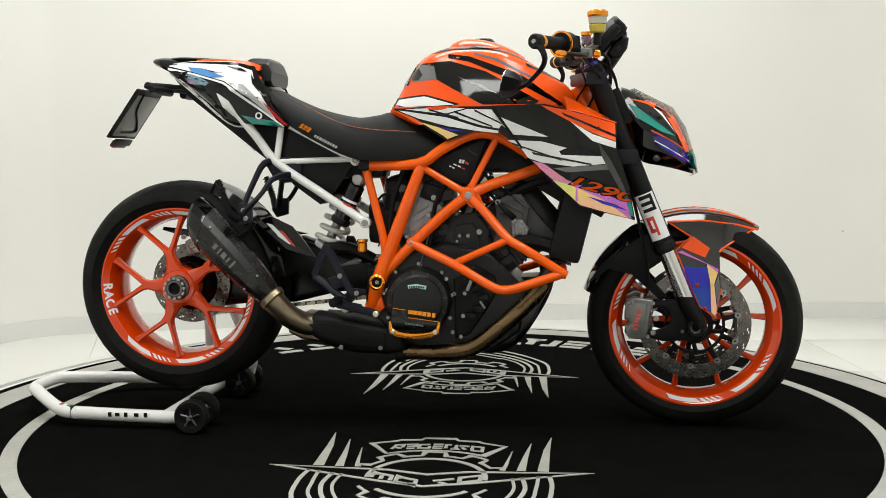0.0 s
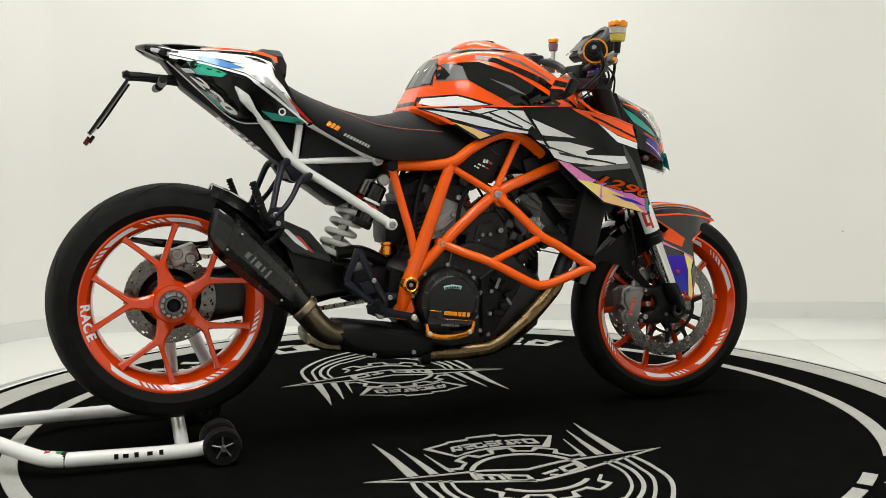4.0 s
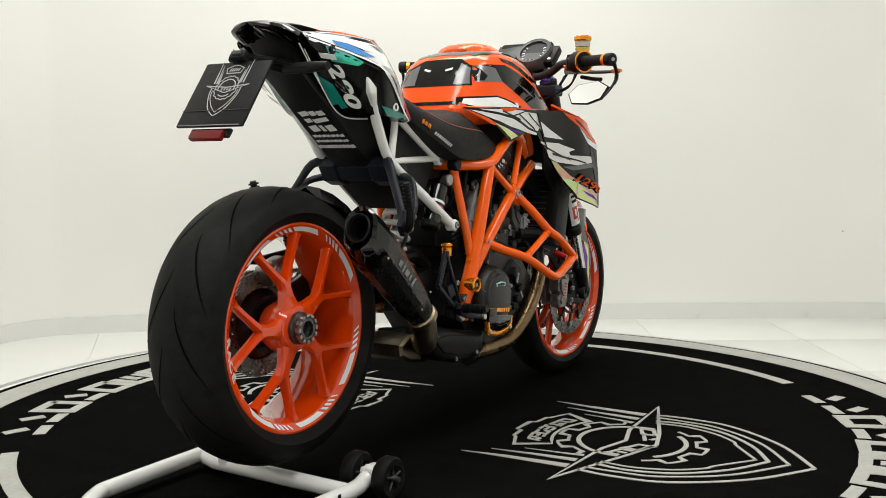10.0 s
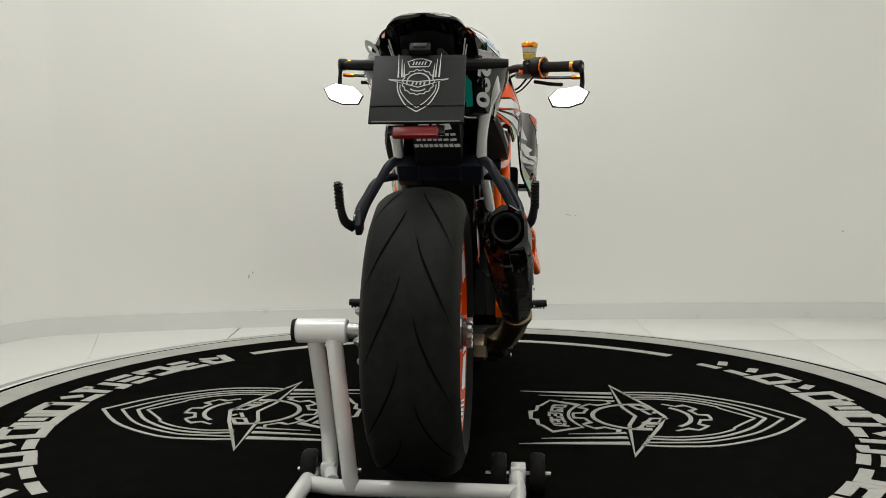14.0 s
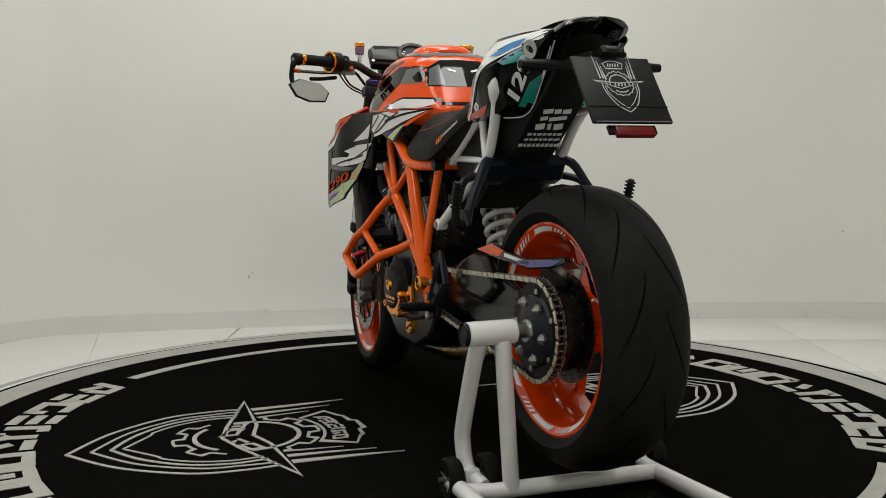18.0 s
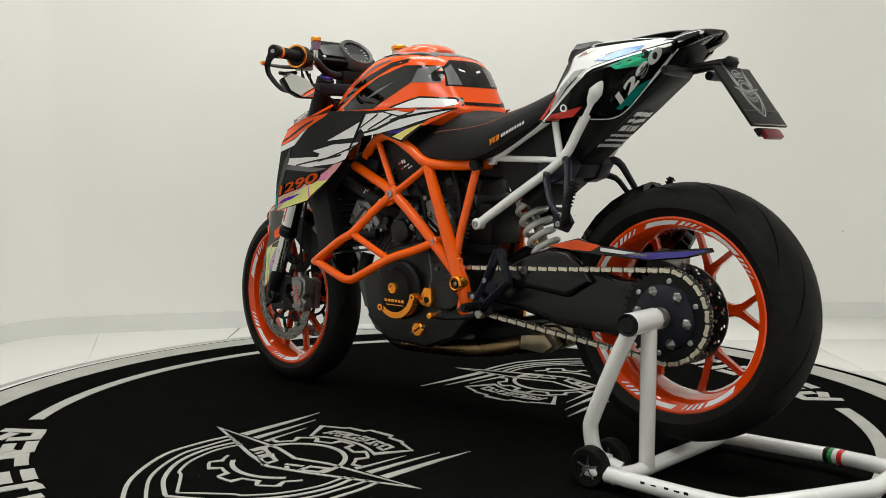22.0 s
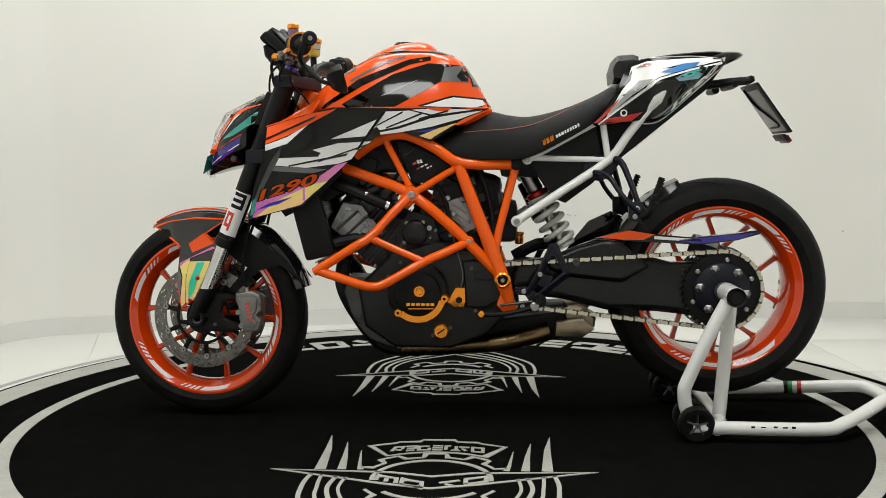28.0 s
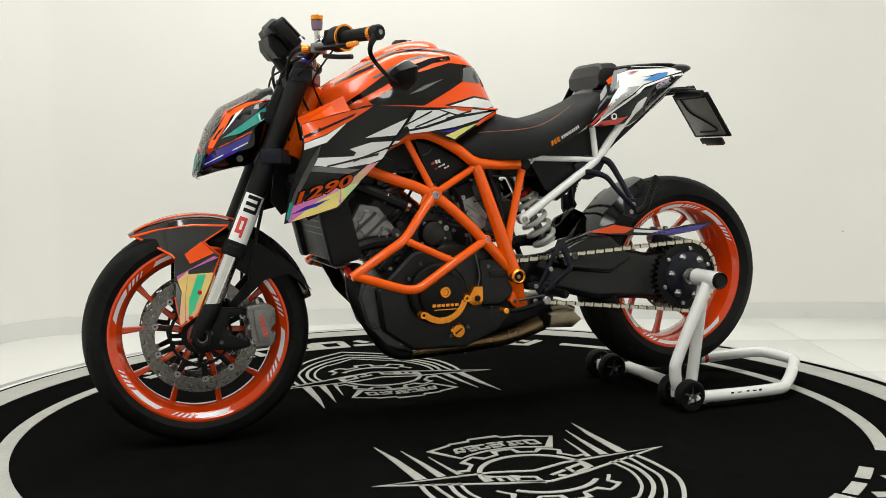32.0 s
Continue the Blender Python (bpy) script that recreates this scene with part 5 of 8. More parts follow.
def tank(bike):
    tk = part("fuel_tank", shell(TANK, tank_half, 4), "orange", bike, "orange and black fuel tank with white graphics", 40)
    tr = tree_of(tk)
    cap = shell([(0.232, 1.040, 0.050, 1.035), (0.200, 1.060, 0.072, 1.04), (0.140, 1.084, 0.086, 1.05), (0.080, 1.092, 0.088, 1.05), (0.045, 1.088, 0.078, 1.05), (0.022, 1.074, 0.056, 1.04)],
                lambda q: [(0, q[1]), (q[2] * 0.5, q[1] - 0.002), (q[2] * 0.85, q[1] - 0.010), (q[2], q[1] - 0.024), (q[2] * 0.9, q[3] - 0.02), (0, q[3] - 0.02)], 4)
    cp = part("filler_cover", cap, "orange", tk, "raised orange filler cover")
    part("filler_cap", lathe([(0.0, 0.010), (0.026, 0.010), (0.032, 0.004), (0.034, -0.01), (0.0, -0.01)], (0.115, 0, 1.0835), 28, "z", closed=False), "gblack", tk, "black filler cap")
    for s in (1, -1):
        for o, cc, lift in (
            (((-0.008, 1.008), (-0.050, 1.016), (0.037, 1.020), (0.133, 0.990), (0.274, 0.910), (0.262, 0.901), (0.126, 0.901), (0.044, 0.945), (0.000, 0.971)), "gblack", 0.0012),
            (((-0.104, 0.967), (-0.080, 1.006), (-0.050, 1.016), (-0.008, 1.008), (0.002, 0.970)), "vinyl_g", 0.0012),
            (((-0.102, 0.972), (-0.080, 1.006), (-0.058, 1.014), (-0.040, 0.985), (-0.052, 0.972)), "gblack", 0.0018),
            (((0.060, 0.975), (0.120, 0.955), (0.165, 0.930), (0.130, 0.940)), "vinyl_g", 0.0018),
            (((0.030, 1.040), (0.090, 1.031), (0.230, 0.978), (0.312, 0.918), (0.296, 0.916), (0.212, 0.962), (0.085, 1.018), (0.030, 1.028)), "gblack", 0.0012),
            (((0.100, 1.042), (0.160, 1.026), (0.255, 0.976), (0.250, 0.972), (0.155, 1.020), (0.100, 1.036)), "vinyl_g", 0.0012),
            (((0.338, 0.902), (0.300, 0.928), (0.262, 0.950), (0.256, 0.944), (0.290, 0.922), (0.326, 0.899)), "gblack", 0.0012),
            (((-0.128, 0.903), (-0.118, 0.926), (-0.030, 0.931), (0.066, 0.903), (0.040, 0.899), (-0.110, 0.898)), "gblack", 0.0012),
            (((-0.118, 0.908), (-0.110, 0.921), (-0.032, 0.926), (0.020, 0.911), (0.050, 0.902), (0.000, 0.900), (-0.090, 0.900)), "vinyl_w", 0.0018),
        ):
            decal("tank_vinyl_and_glint", list(o), tr, s, cc, tk, lift=lift)
        for o, cc, lift in ((((0.270, s * 0.045), (0.215, s * 0.078), (0.150, s * 0.092), (0.060, s * 0.094), (0.010, s * 0.084), (-0.020, s * 0.062), (-0.030, s * 0.092), (0.000, s * 0.112), (0.060, s * 0.124), (0.150, s * 0.124), (0.230, s * 0.108), (0.300, s * 0.070)), "gblack", 0.0012),
                            (((0.345, s * 0.082), (0.300, s * 0.112), (0.240, s * 0.132), (0.236, s * 0.120), (0.290, s * 0.098), (0.335, s * 0.070)), "gblack", 0.0012),
                            (((0.180, s * 0.100), (0.120, s * 0.100), (0.080, s * 0.116), (0.140, s * 0.116)), "vinyl_g", 0.0018),
                            (((-0.030, s * 0.000), (-0.030, s * 0.055), (0.005, s * 0.078), (0.025, s * 0.060), (0.015, s * 0.000)), "gblack", 0.0012)):
            decal("tank_vinyl_and_glint", list(o), tr, 1, cc, tk, "", lift, 0.02, "z")
        # back face; its small white dash is a reflection streak painted on
        for o, cc, lift in ((((s * 0.000, 0.958), (s * 0.000, 1.036), (s * 0.060, 1.034), (s * 0.100, 1.012), (s * 0.112, 0.958)), "gblack", 0.0014),
                            (((s * 0.062, 0.962), (s * 0.066, 1.022), (s * 0.098, 1.006), (s * 0.106, 0.962)), "vinyl_g", 0.0020),
                            (((s * 0.022, 1.004), (s * 0.046, 1.010), (s * 0.046, 1.004), (s * 0.026, 0.999)), "vinyl_w", 0.0022),
                            (((s * 0.000, 0.905), (s * 0.000, 0.914), (s * 0.084, 0.914), (s * 0.084, 0.905)), "gblack", 0.0014)):
            decal("tank_vinyl_and_glint", list(o), tr, -1, cc, tk, lift=lift, way="x")
        part("tank_seam", tube([(-0.128, s * 0.1135, 0.899), (-0.05, s * 0.157, 0.8975), (0.05, s * 0.187, 0.8985), (0.15, s * 0.1925, 0.8985), (0.25, s * 0.181, 0.8985)], 0.0022, 6, 3), "orange", tk)
        # side cover and radiator shroud, one panel each side
        sh = part("side_shroud", sheet(SHROUD, shroud_y, s, 0.005, 0.025), "sblack", bike, "black radiator shroud with white, orange and holographic graphics")
        for o, cc, lift in (
            (((-0.090, 0.894), (0.055, 0.894), (0.079, 0.892), (0.029, 0.880), (-0.002, 0.881)), "vinyl_w", 0.0012),
            (((-0.112, 0.892), (0.029, 0.869), (0.114, 0.842), (0.168, 0.832), (0.166, 0.826), (0.114, 0.832), (0.030, 0.846), (-0.051, 0.868)), "vinyl_w", 0.0012),
            (((0.031, 0.876), (0.084, 0.890), (0.150, 0.888), (0.183, 0.855), (0.168, 0.838), (0.122, 0.847)), "vinyl_w", 0.0012),
            (((0.158, 0.874), (0.206, 0.854), (0.300, 0.814), (0.206, 0.822), (0.176, 0.848)), "vinyl_w", 0.0012),
            (((0.191, 0.808), (0.281, 0.803), (0.347, 0.785), (0.326, 0.777), (0.333, 0.767), (0.441, 0.763), (0.463, 0.745), (0.363, 0.737), (0.281, 0.748), (0.246, 0.760), (0.228, 0.785)), "vinyl_w", 0.0012),
            (((0.311, 0.733), (0.463, 0.743), (0.463, 0.730), (0.348, 0.722)), "vinyl_g", 0.0012),
            (((0.280, 0.896), (0.347, 0.882), (0.470, 0.847), (0.470, 0.801), (0.412, 0.823), (0.347, 0.857), (0.295, 0.886)), "orange", 0.0012),
            (((0.330, 0.878), (0.470, 0.818), (0.470, 0.812), (0.340, 0.868)), "gblack", 0.0018),
            (((0.354, 0.854), (0.412, 0.820), (0.471, 0.799), (0.471, 0.783), (0.412, 0.802)), "vinyl_w", 0.0012),
            (((0.256, 0.753), (0.289, 0.744), (0.348, 0.702), (0.436, 0.668), (0.500, 0.645), (0.514, 0.602), (0.421, 0.630), (0.382, 0.637), (0.330, 0.686), (0.281, 0.729)), "holo_p", 0.0012),
            (((0.311, 0.700), (0.348, 0.693), (0.436, 0.654), (0.508, 0.603), (0.436, 0.622), (0.382, 0.637), (0.340, 0.675)), "holo_y", 0.0018),
            (((0.400, 0.660), (0.470, 0.640), (0.505, 0.622), (0.440, 0.640)), "holo_b", 0.0024),
            (((0.500, 0.655), (0.510, 0.651), (0.519, 0.607), (0.508, 0.612)), "teal", 0.0024),
            (((0.426, 0.799), (0.460, 0.751), (0.492, 0.687), (0.515, 0.629), (0.504, 0.636), (0.470, 0.701), (0.437, 0.759)), "engine", 0.0014),
            # dark line painted for the shaded gap between side cover and winglet
            (((0.148, 0.890), (0.158, 0.890), (0.234, 0.784), (0.226, 0.786)), "mblack", 0.0024),
            (((0.200, 0.802), (0.330, 0.757), (0.336, 0.751), (0.205, 0.796)), "gblack", 0.0020),
            (((0.050, 0.886), (0.150, 0.846), (0.152, 0.841), (0.052, 0.880)), "gblack", 0.0020),
            (((0.104, 0.889), (0.175, 0.853), (0.178, 0.848), (0.104, 0.884)), "gblack", 0.0020),
            (((0.255, 0.776), (0.410, 0.744), (0.410, 0.740), (0.260, 0.769)), "gblack", 0.0020),
            (((-0.020, 0.892), (0.060, 0.870), (0.062, 0.866), (-0.018, 0.887)), "gblack", 0.0020),
            (((0.005, 0.846), (0.040, 0.832), (0.080, 0.832), (0.030, 0.840)), "holo_b", 0.0014),
            (((-0.045, 0.858), (0.020, 0.820), (0.030, 0.812), (0.060, 0.822), (0.010, 0.842)), "holo_y", 0.0018),
            (((-0.126, 0.895), (-0.060, 0.868), (-0.035, 0.852), (-0.046, 0.850), (-0.118, 0.888)), "orange", 0.002),
        ):
            part("shroud_vinyl_and_gap", sheet(list(o), shroud_y, s, 0.0005, 0.03, lift), cc, sh, "", 60)
        stree = tree_of(sh)
        mm = Matrix.Translation((0.428, 0, 0.680)) @ (Matrix.Rotation(radians(90), 4, "X") if s < 0 else Matrix.Rotation(radians(90), 4, "X") @ Matrix.Rotation(radians(180), 4, "Y")) @ Matrix.Rotation(radians(-17 if s < 0 else 17), 4, "Z")
        word("number_shadow", "1290", 0.042, "gblack", sh, mm @ Matrix.Diagonal((2.05, 0.82, 1, 1)), 0.0002, "", stree, s, 0.0036, 0.3, 0.0006)
        word("number_letters", "1290", 0.042, "frame", sh, mm @ Matrix.Translation((0, 0, 0.001)) @ Matrix.Diagonal((2.05, 0.82, 1, 1)), 0.0012, "", stree, s, 0.0010, 0.3, 0.0030)
        part("shroud_edge", tube([(x, s * (shroud_y(x, z) + 0.0005), z) for x, z in ((0.346, 0.884), (0.41, 0.867), (0.473, 0.849))], 0.0022, 6), "orange", sh)
        # inner face that leads to the radiator
        part("inner_duct", prism([(0.26, 0.86), (0.36, 0.86), (0.45, 0.80), (0.47, 0.64), (0.44, 0.60), (0.36, 0.64), (0.28, 0.72)], s * 0.150, s * 0.158, 0.002), "mblack", sh)
        part("shroud_flap", loft([[(0.348, s * 0.240, 0.884), (0.470, s * 0.205, 0.849), (0.468, s * 0.200, 0.845), (0.346, s * 0.236, 0.880)], [(0.34, s * 0.155, 0.925), (0.455, s * 0.12, 0.868), (0.453, s * 0.115, 0.864), (0.338, s * 0.15, 0.921)]]), "orange", sh)


def seat(bike):
    st = [(0.040, 0.806, 0.126, 0.796), (-0.010, 0.836, 0.148, 0.770), (-0.070, 0.868, 0.156, 0.760), (-0.130, 0.893, 0.160, 0.757), (-0.181, 0.884, 0.163, 0.756), (-0.246, 0.879, 0.163, 0.766), (-0.343, 0.901, 0.150, 0.812), (-0.423, 0.933, 0.128, 0.860), (-0.470, 0.958, 0.106, 0.915), (-0.492, 0.972, 0.090, 0.950)]

    def half(q):
        x, t, w, b = q
        h = t - b
        return [(0, t), (w * 0.35, t - 0.02 * h), (w * 0.62, t - 0.08 * h), (w * 0.80, t - 0.22 * h), (w * 0.92, t - 0.45 * h), (w, b + 0.18 * h), (w * 0.97, b), (w * 0.6, b - 0.004), (0, b - 0.004)]

    se = part("seat", shell(st, half, 5), "seat", bike, "black stitched rider's seat", 50)
    tr = tree_of(se)
    for s in (1, -1):
        pts = []
        for x, z in ((0.00, 0.822), (-0.06, 0.818), (-0.12, 0.822), (-0.18, 0.826), (-0.25, 0.838), (-0.32, 0.866), (-0.39, 0.900), (-0.45, 0.935)):
            hit = tr.ray_cast(Vector((x, s, z + 0.014)), Vector((0, -s, 0)))
            if hit[0]:
                pts.append(hit[0] + Vector((0, s * 0.0004, 0)))
        if len(pts) > 3:
            part("stitching", tube(pts, 0.0014, 6, 3), "thread", se, "orange seam")
        first, second = ((-0.292, 0.808), (-0.345, 0.834)) if s > 0 else ((-0.366, 0.846), (-0.307, 0.808))
        for widths, cc, (xc, zc), h, gap in (((0.009, 0.009, 0.011), "gold", first, 0.0140, 0.0022), ((0.0055, 0.006, 0.008, 0.005, 0.006, 0.006, 0.005, 0.006, 0.0055), "vinyl_w", second, 0.0080, 0.0024)):
            turn = Matrix.Translation((xc, 0, zc)) @ (Matrix.Rotation(radians(90), 4, "X") if s < 0 else Matrix.Rotation(radians(90), 4, "X") @ Matrix.Rotation(radians(180), 4, "Y")) @ Matrix.Rotation(radians(27 if s > 0 else -27), 4, "Z")
            x = -(sum(widths) + gap * (len(widths) - 1)) / 2
            for w in widths:
                bm = bmesh.new()
                bm.faces.new([bm.verts.new(turn @ Vector((x + a * w + b * h * 0.25, b * h, 0))) for a, b in ((0, -0.5), (1, -0.5), (1, 0.5), (0, 0.5))])
                for v in bm.verts:
                    hit = tr.ray_cast(Vector((v.co.x, s, v.co.z)), Vector((0, -s, 0)))
                    if hit[0]:
                        v.co.y = hit[0].y + s * 0.0022
                bmesh.ops.solidify(bm, geom=bm.verts[:] + bm.edges[:] + bm.faces[:], thickness=0.0006)
                part("name_bar", bm, cc, se, "", 0)
                x += w + gap
    pad = [(-0.545, 1.043), (-0.533, 1.048), (-0.490, 1.045), (-0.482, 1.036), (-0.474, 1.006), (-0.476, 0.968), (-0.500, 0.966), (-0.526, 0.990)]
    bmp = loft([[(x, y, 1.0 + (z - 1.0) * k) for x, z in pad] for y, k in ((-0.088, 0.60), (-0.074, 0.92), (-0.050, 1.0), (0.050, 1.0), (0.074, 0.92), (0.088, 0.60))])
    part("seat_pad", bmp, "pad", bike, "faceted black backrest pad of the single seat cowl", 15)


def tail(bike):
    st = [(-0.420, 0.880, 0.100, 0.868, 0.098, 0.858), (-0.470, 0.960, 0.112, 0.900, 0.108, 0.870), (-0.520, 1.024, 0.122, 0.950, 0.108, 0.874), (-0.600, 1.038, 0.118, 0.975, 0.086, 0.884), (-0.680, 1.045, 0.102, 0.992, 0.078, 0.944), (-0.740, 1.049, 0.092, 1.008, 0.072, 0.992), (-0.790, 1.056, 0.085, 1.024, 0.068, 1.016), (-0.826, 1.055, 0.066, 1.038, 0.052, 1.032), (-0.846, 1.051, 0.020, 1.046, 0.014, 1.043)]

    def half(q):
        x, t, w, zr, wl, zb = q
        h = t - zr
        return [(0, t), (w * 0.40, t - 0.06 * h), (w * 0.68, t - 0.22 * h), (w * 0.90, t - 0.55 * h), (w, zr), (wl + 0.3 * (w - wl), zb + 0.16 * (zr - zb)), (wl, zb), (wl * 0.5, zb + 0.001), (wl * 0.42, zb + 0.004), (0, zb + 0.006)]

    body = part("tail_body", shell(st, half, 4), "gblack", bike, "gloss black pointed tail body", 40)
    btr = tree_of(body)
    # side panels: top edge, ridge, lower edge and inner edge, from the front to the back
    rows = [((-0.514, 0.112, 1.018), (-0.468, 0.140, 0.918), (-0.416, 0.130, 0.851), (-0.422, 0.112, 0.847)),
            ((-0.570, 0.118, 1.030), (-0.540, 0.164, 0.945), (-0.518, 0.130, 0.859), (-0.528, 0.096, 0.854)),
            ((-0.630, 0.110, 1.034), (-0.612, 0.157, 0.965), (-0.592, 0.114, 0.873), (-0.606, 0.060, 0.862)),
            ((-0.700, 0.094, 1.036), (-0.692, 0.128, 0.990), (-0.678, 0.108, 0.948), (-0.692, 0.066, 0.934)),
            ((-0.772, 0.076, 1.031), (-0.775, 0.098, 1.019), (-0.768, 0.100, 1.009), (-0.774, 0.080, 1.008))]
    for s in (1, -1):
        bm = bmesh.new()
        cols = [spline([r[k] for r in rows], 6) for k in range(4)]
        V = []
        for T, R, L, I in zip(*cols):
            ring = [T, T.lerp(R, 0.35) + Vector((0, 0.004, 0.003)), T.lerp(R, 0.7) + Vector((0, 0.003, 0.001)), R, R.lerp(L, 0.12), R.lerp(L, 0.55), L, L.lerp(I, 0.08), I]
            V.append([bm.verts.new((p.x, s * p.y, p.z)) for p in ring])
        for A, B in zip(V, V[1:]):
            for j in range(len(A) - 1):
                bm.faces.new((A[j], A[j + 1], B[j + 1], B[j]))
        bmesh.ops.recalc_face_normals(bm, faces=bm.faces)
        if sum(f.normal.y * f.calc_area() for f in bm.faces) * s < 0:
            bmesh.ops.reverse_faces(bm, faces=bm.faces)
        bmesh.ops.solidify(bm, geom=bm.verts[:] + bm.edges[:] + bm.faces[:], thickness=0.004)
        tl = part("tail_panel", bm, "sblack", bike, "black tail side panel with white, teal and blue graphics", 30)
        tr = tree_of(tl)
        part("panel_line", tube([(p.x, s * (p.y + 0.0006), p.z) for p in cols[0][6:]], 0.0014, 6), "vinyl_w", tl, "", 60)
        part("panel_line", tube([(p.x - 0.0006, s * p.y, p.z - 0.0008) for p in cols[3][7:]], 0.0018, 6), "vinyl_w", tl, "", 60)
        for o, cc, lift in (
            (((-0.762, 1.034), (-0.661, 1.028), (-0.560, 1.020), (-0.520, 1.006), (-0.505, 0.962), (-0.465, 0.896), (-0.447, 0.862), (-0.545, 0.946), (-0.589, 0.975), (-0.683, 1.003), (-0.770, 1.024)), "vinyl_w", 0.0012),
            (((-0.577, 0.971), (-0.537, 0.966), (-0.464, 0.893), (-0.458, 0.876), (-0.476, 0.886), (-0.545, 0.947)), "vinyl_s", 0.0016),
            (((-0.522, 0.998), (-0.497, 0.956), (-0.486, 0.934), (-0.515, 0.968)), "gblack", 0.0018),
            (((-0.661, 1.013), (-0.615, 1.001), (-0.590, 0.998), (-0.669, 1.004)), "gblack", 0.0018),
            (((-0.560, 0.955), (-0.520, 0.930), (-0.470, 0.886), (-0.515, 0.922)), "gblack", 0.0020),
            (((-0.590, 1.018), (-0.548, 1.012), (-0.530, 1.000), (-0.560, 1.006)), "gblack" if s < 0 else "holo_p", 0.0018),
            (((-0.706, 1.018), (-0.662, 1.013), (-0.590, 0.987), (-0.634, 0.987), (-0.692, 1.004)), "cyan", 0.0020),
            (((-0.729, 1.004), (-0.685, 0.998), (-0.635, 0.973), (-0.646, 0.966), (-0.704, 0.974)), "holo_g", 0.0014),
            (((-0.777, 1.020), (-0.683, 0.9995), (-0.589, 0.9715), (-0.545, 0.9430), (-0.428, 0.8520), (-0.434, 0.8515), (-0.549, 0.9370), (-0.592, 0.9665), (-0.684, 0.9945), (-0.772, 1.0150)), "vinyl_w", 0.0022),
            (((-0.487, 0.921), (-0.474, 0.910), (-0.418, 0.854), (-0.430, 0.856), (-0.462, 0.886)), "vinyl_r" if s > 0 else "redano", 0.0016),
            (((-0.550, 0.884), (-0.504, 0.875), (-0.453, 0.866), (-0.430, 0.853), (-0.458, 0.853), (-0.520, 0.860)), "teal" if s < 0 else "vinyl_r", 0.0014),
        ):
            decal("tail_vinyl", list(o), tr, s, cc, tl, lift=0.0010 + (lift - 0.0012) * 2.4, res=0.008)
        # lower facet, facing back and down: a teal field, the number and a white border
        rd = Vector((0.750, 0, -0.661)) * -s
        ud = Vector((0.25, s * 0.93, 0.28)).normalized()
        nd = rd.cross(ud)
        fm = Matrix(((rd.x, ud.x, nd.x, -0.692), (rd.y, ud.y, nd.y, s * 0.090), (rd.z, ud.z, nd.z, 0.946), (0, 0, 0, 1)))
        k = -s
        for o, cc, lift in (
            (((-0.010 * k, -0.020), (0.100 * k, -0.034), (0.104 * k, -0.002), (0.030 * k, -0.002)), "teal", 0.0014),
            (((-0.104 * k, -0.008), (0.000 * k, -0.024), (0.098 * k, -0.040), (0.098 * k, -0.037), (0.000 * k, -0.021), (-0.104 * k, -0.005)), "vinyl_w", 0.0010),
        ):
            decal("facet_vinyl", list(o), tr, s, cc, tl, lift=lift, way=fm)
        word("number_letters", "1290", 0.040, "vinyl_w", tl, fm @ Matrix.Translation((0.010 * k, 0.023, 0.0080)) @ Matrix.Rotation(radians(-4 * k), 4, "Z") @ Matrix.Diagonal((2.25, 1.02, 1, 1)), 0.0004, "", bold=0.0014, shear=0.25)
        for x, z in ((-0.498, 0.881), (-0.712, 0.997)):
            hit = tr.ray_cast(Vector((x, s, z)), Vector((0, -s, 0)))
            if hit[0]:
                part("cowl_screw", lathe([(0.0055, s * -0.001), (0.0060, s * 0.003), (0.0095, s * 0.003), (0.0100, s * -0.001)], hit[0], 20), "white" if z < 0.95 else "mblack", tl)
                part("screw_core", rod(hit[0] - Vector((0, s * 0.001, 0)), hit[0] + Vector((0, s * 0.001, 0)), 0.006, 12), "mblack", tl)
    for s in (1, -1):
        for o, cc, lift in ((((-0.515, s * 0.075), (-0.730, s * 0.075), (-0.745, s * 0.088), (-0.730, s * 0.095), (-0.520, s * 0.100)), "vinyl_w", 0.0012),
                            (((-0.500, s * 0.066), (-0.640, s * 0.076), (-0.690, s * 0.092), (-0.640, s * 0.104), (-0.505, s * 0.102)), "orange", 0.0024),
                            (((-0.560, s * 0.085), (-0.680, s * 0.080), (-0.700, s * 0.088), (-0.600, s * 0.096)), "gblack", 0.0018)):
            decal("top_vinyl", list(o), btr, 1, cc, body, "", lift, 0.03, "z")
    part("cowl_shoulder", loft([[(x, -0.118 * k, z - 0.016), (x, -0.104 * k, z), (x, -0.060 * k, z + 0.004), (x, -0.060 * k, z - 0.006)] for x, k, z in ((-0.502, 0.97, 1.022), (-0.540, 1.0, 1.034), (-0.600, 0.98, 1.040), (-0.650, 0.92, 1.043), (-0.690, 0.84, 1.042))]), "orange", body, "orange shoulder of the seat cowl")
    part("tail_spoiler", shell([(-0.560, 1.0380, 0.040, 1.025), (-0.640, 1.0490, 0.058, 1.035), (-0.740, 1.0560, 0.060, 1.040), (-0.782, 1.0550, 0.050, 1.042)], lambda q: [(0, q[1]), (q[2] * 0.8, q[1] - 0.002), (q[2], q[1] - 0.006), (q[2] * 0.9, q[3]), (0, q[3])], 3), "mblack", bike, "black tail trim")
    # under-tail and plate carrier
    ut = part("under_tail", prism([(-0.40, 0.86), (-0.52, 0.93), (-0.70, 1.02), (-0.80, 1.035), (-0.735, 0.945), (-0.60, 0.838), (-0.49, 0.748), (-0.42, 0.716), (-0.33, 0.735), (-0.33, 0.79)], -0.056, 0.056, 0.006), "mblack", bike, "black under-tail with white maker's marks")
    d = Vector((-0.245, 0, 0.197)).normalized()
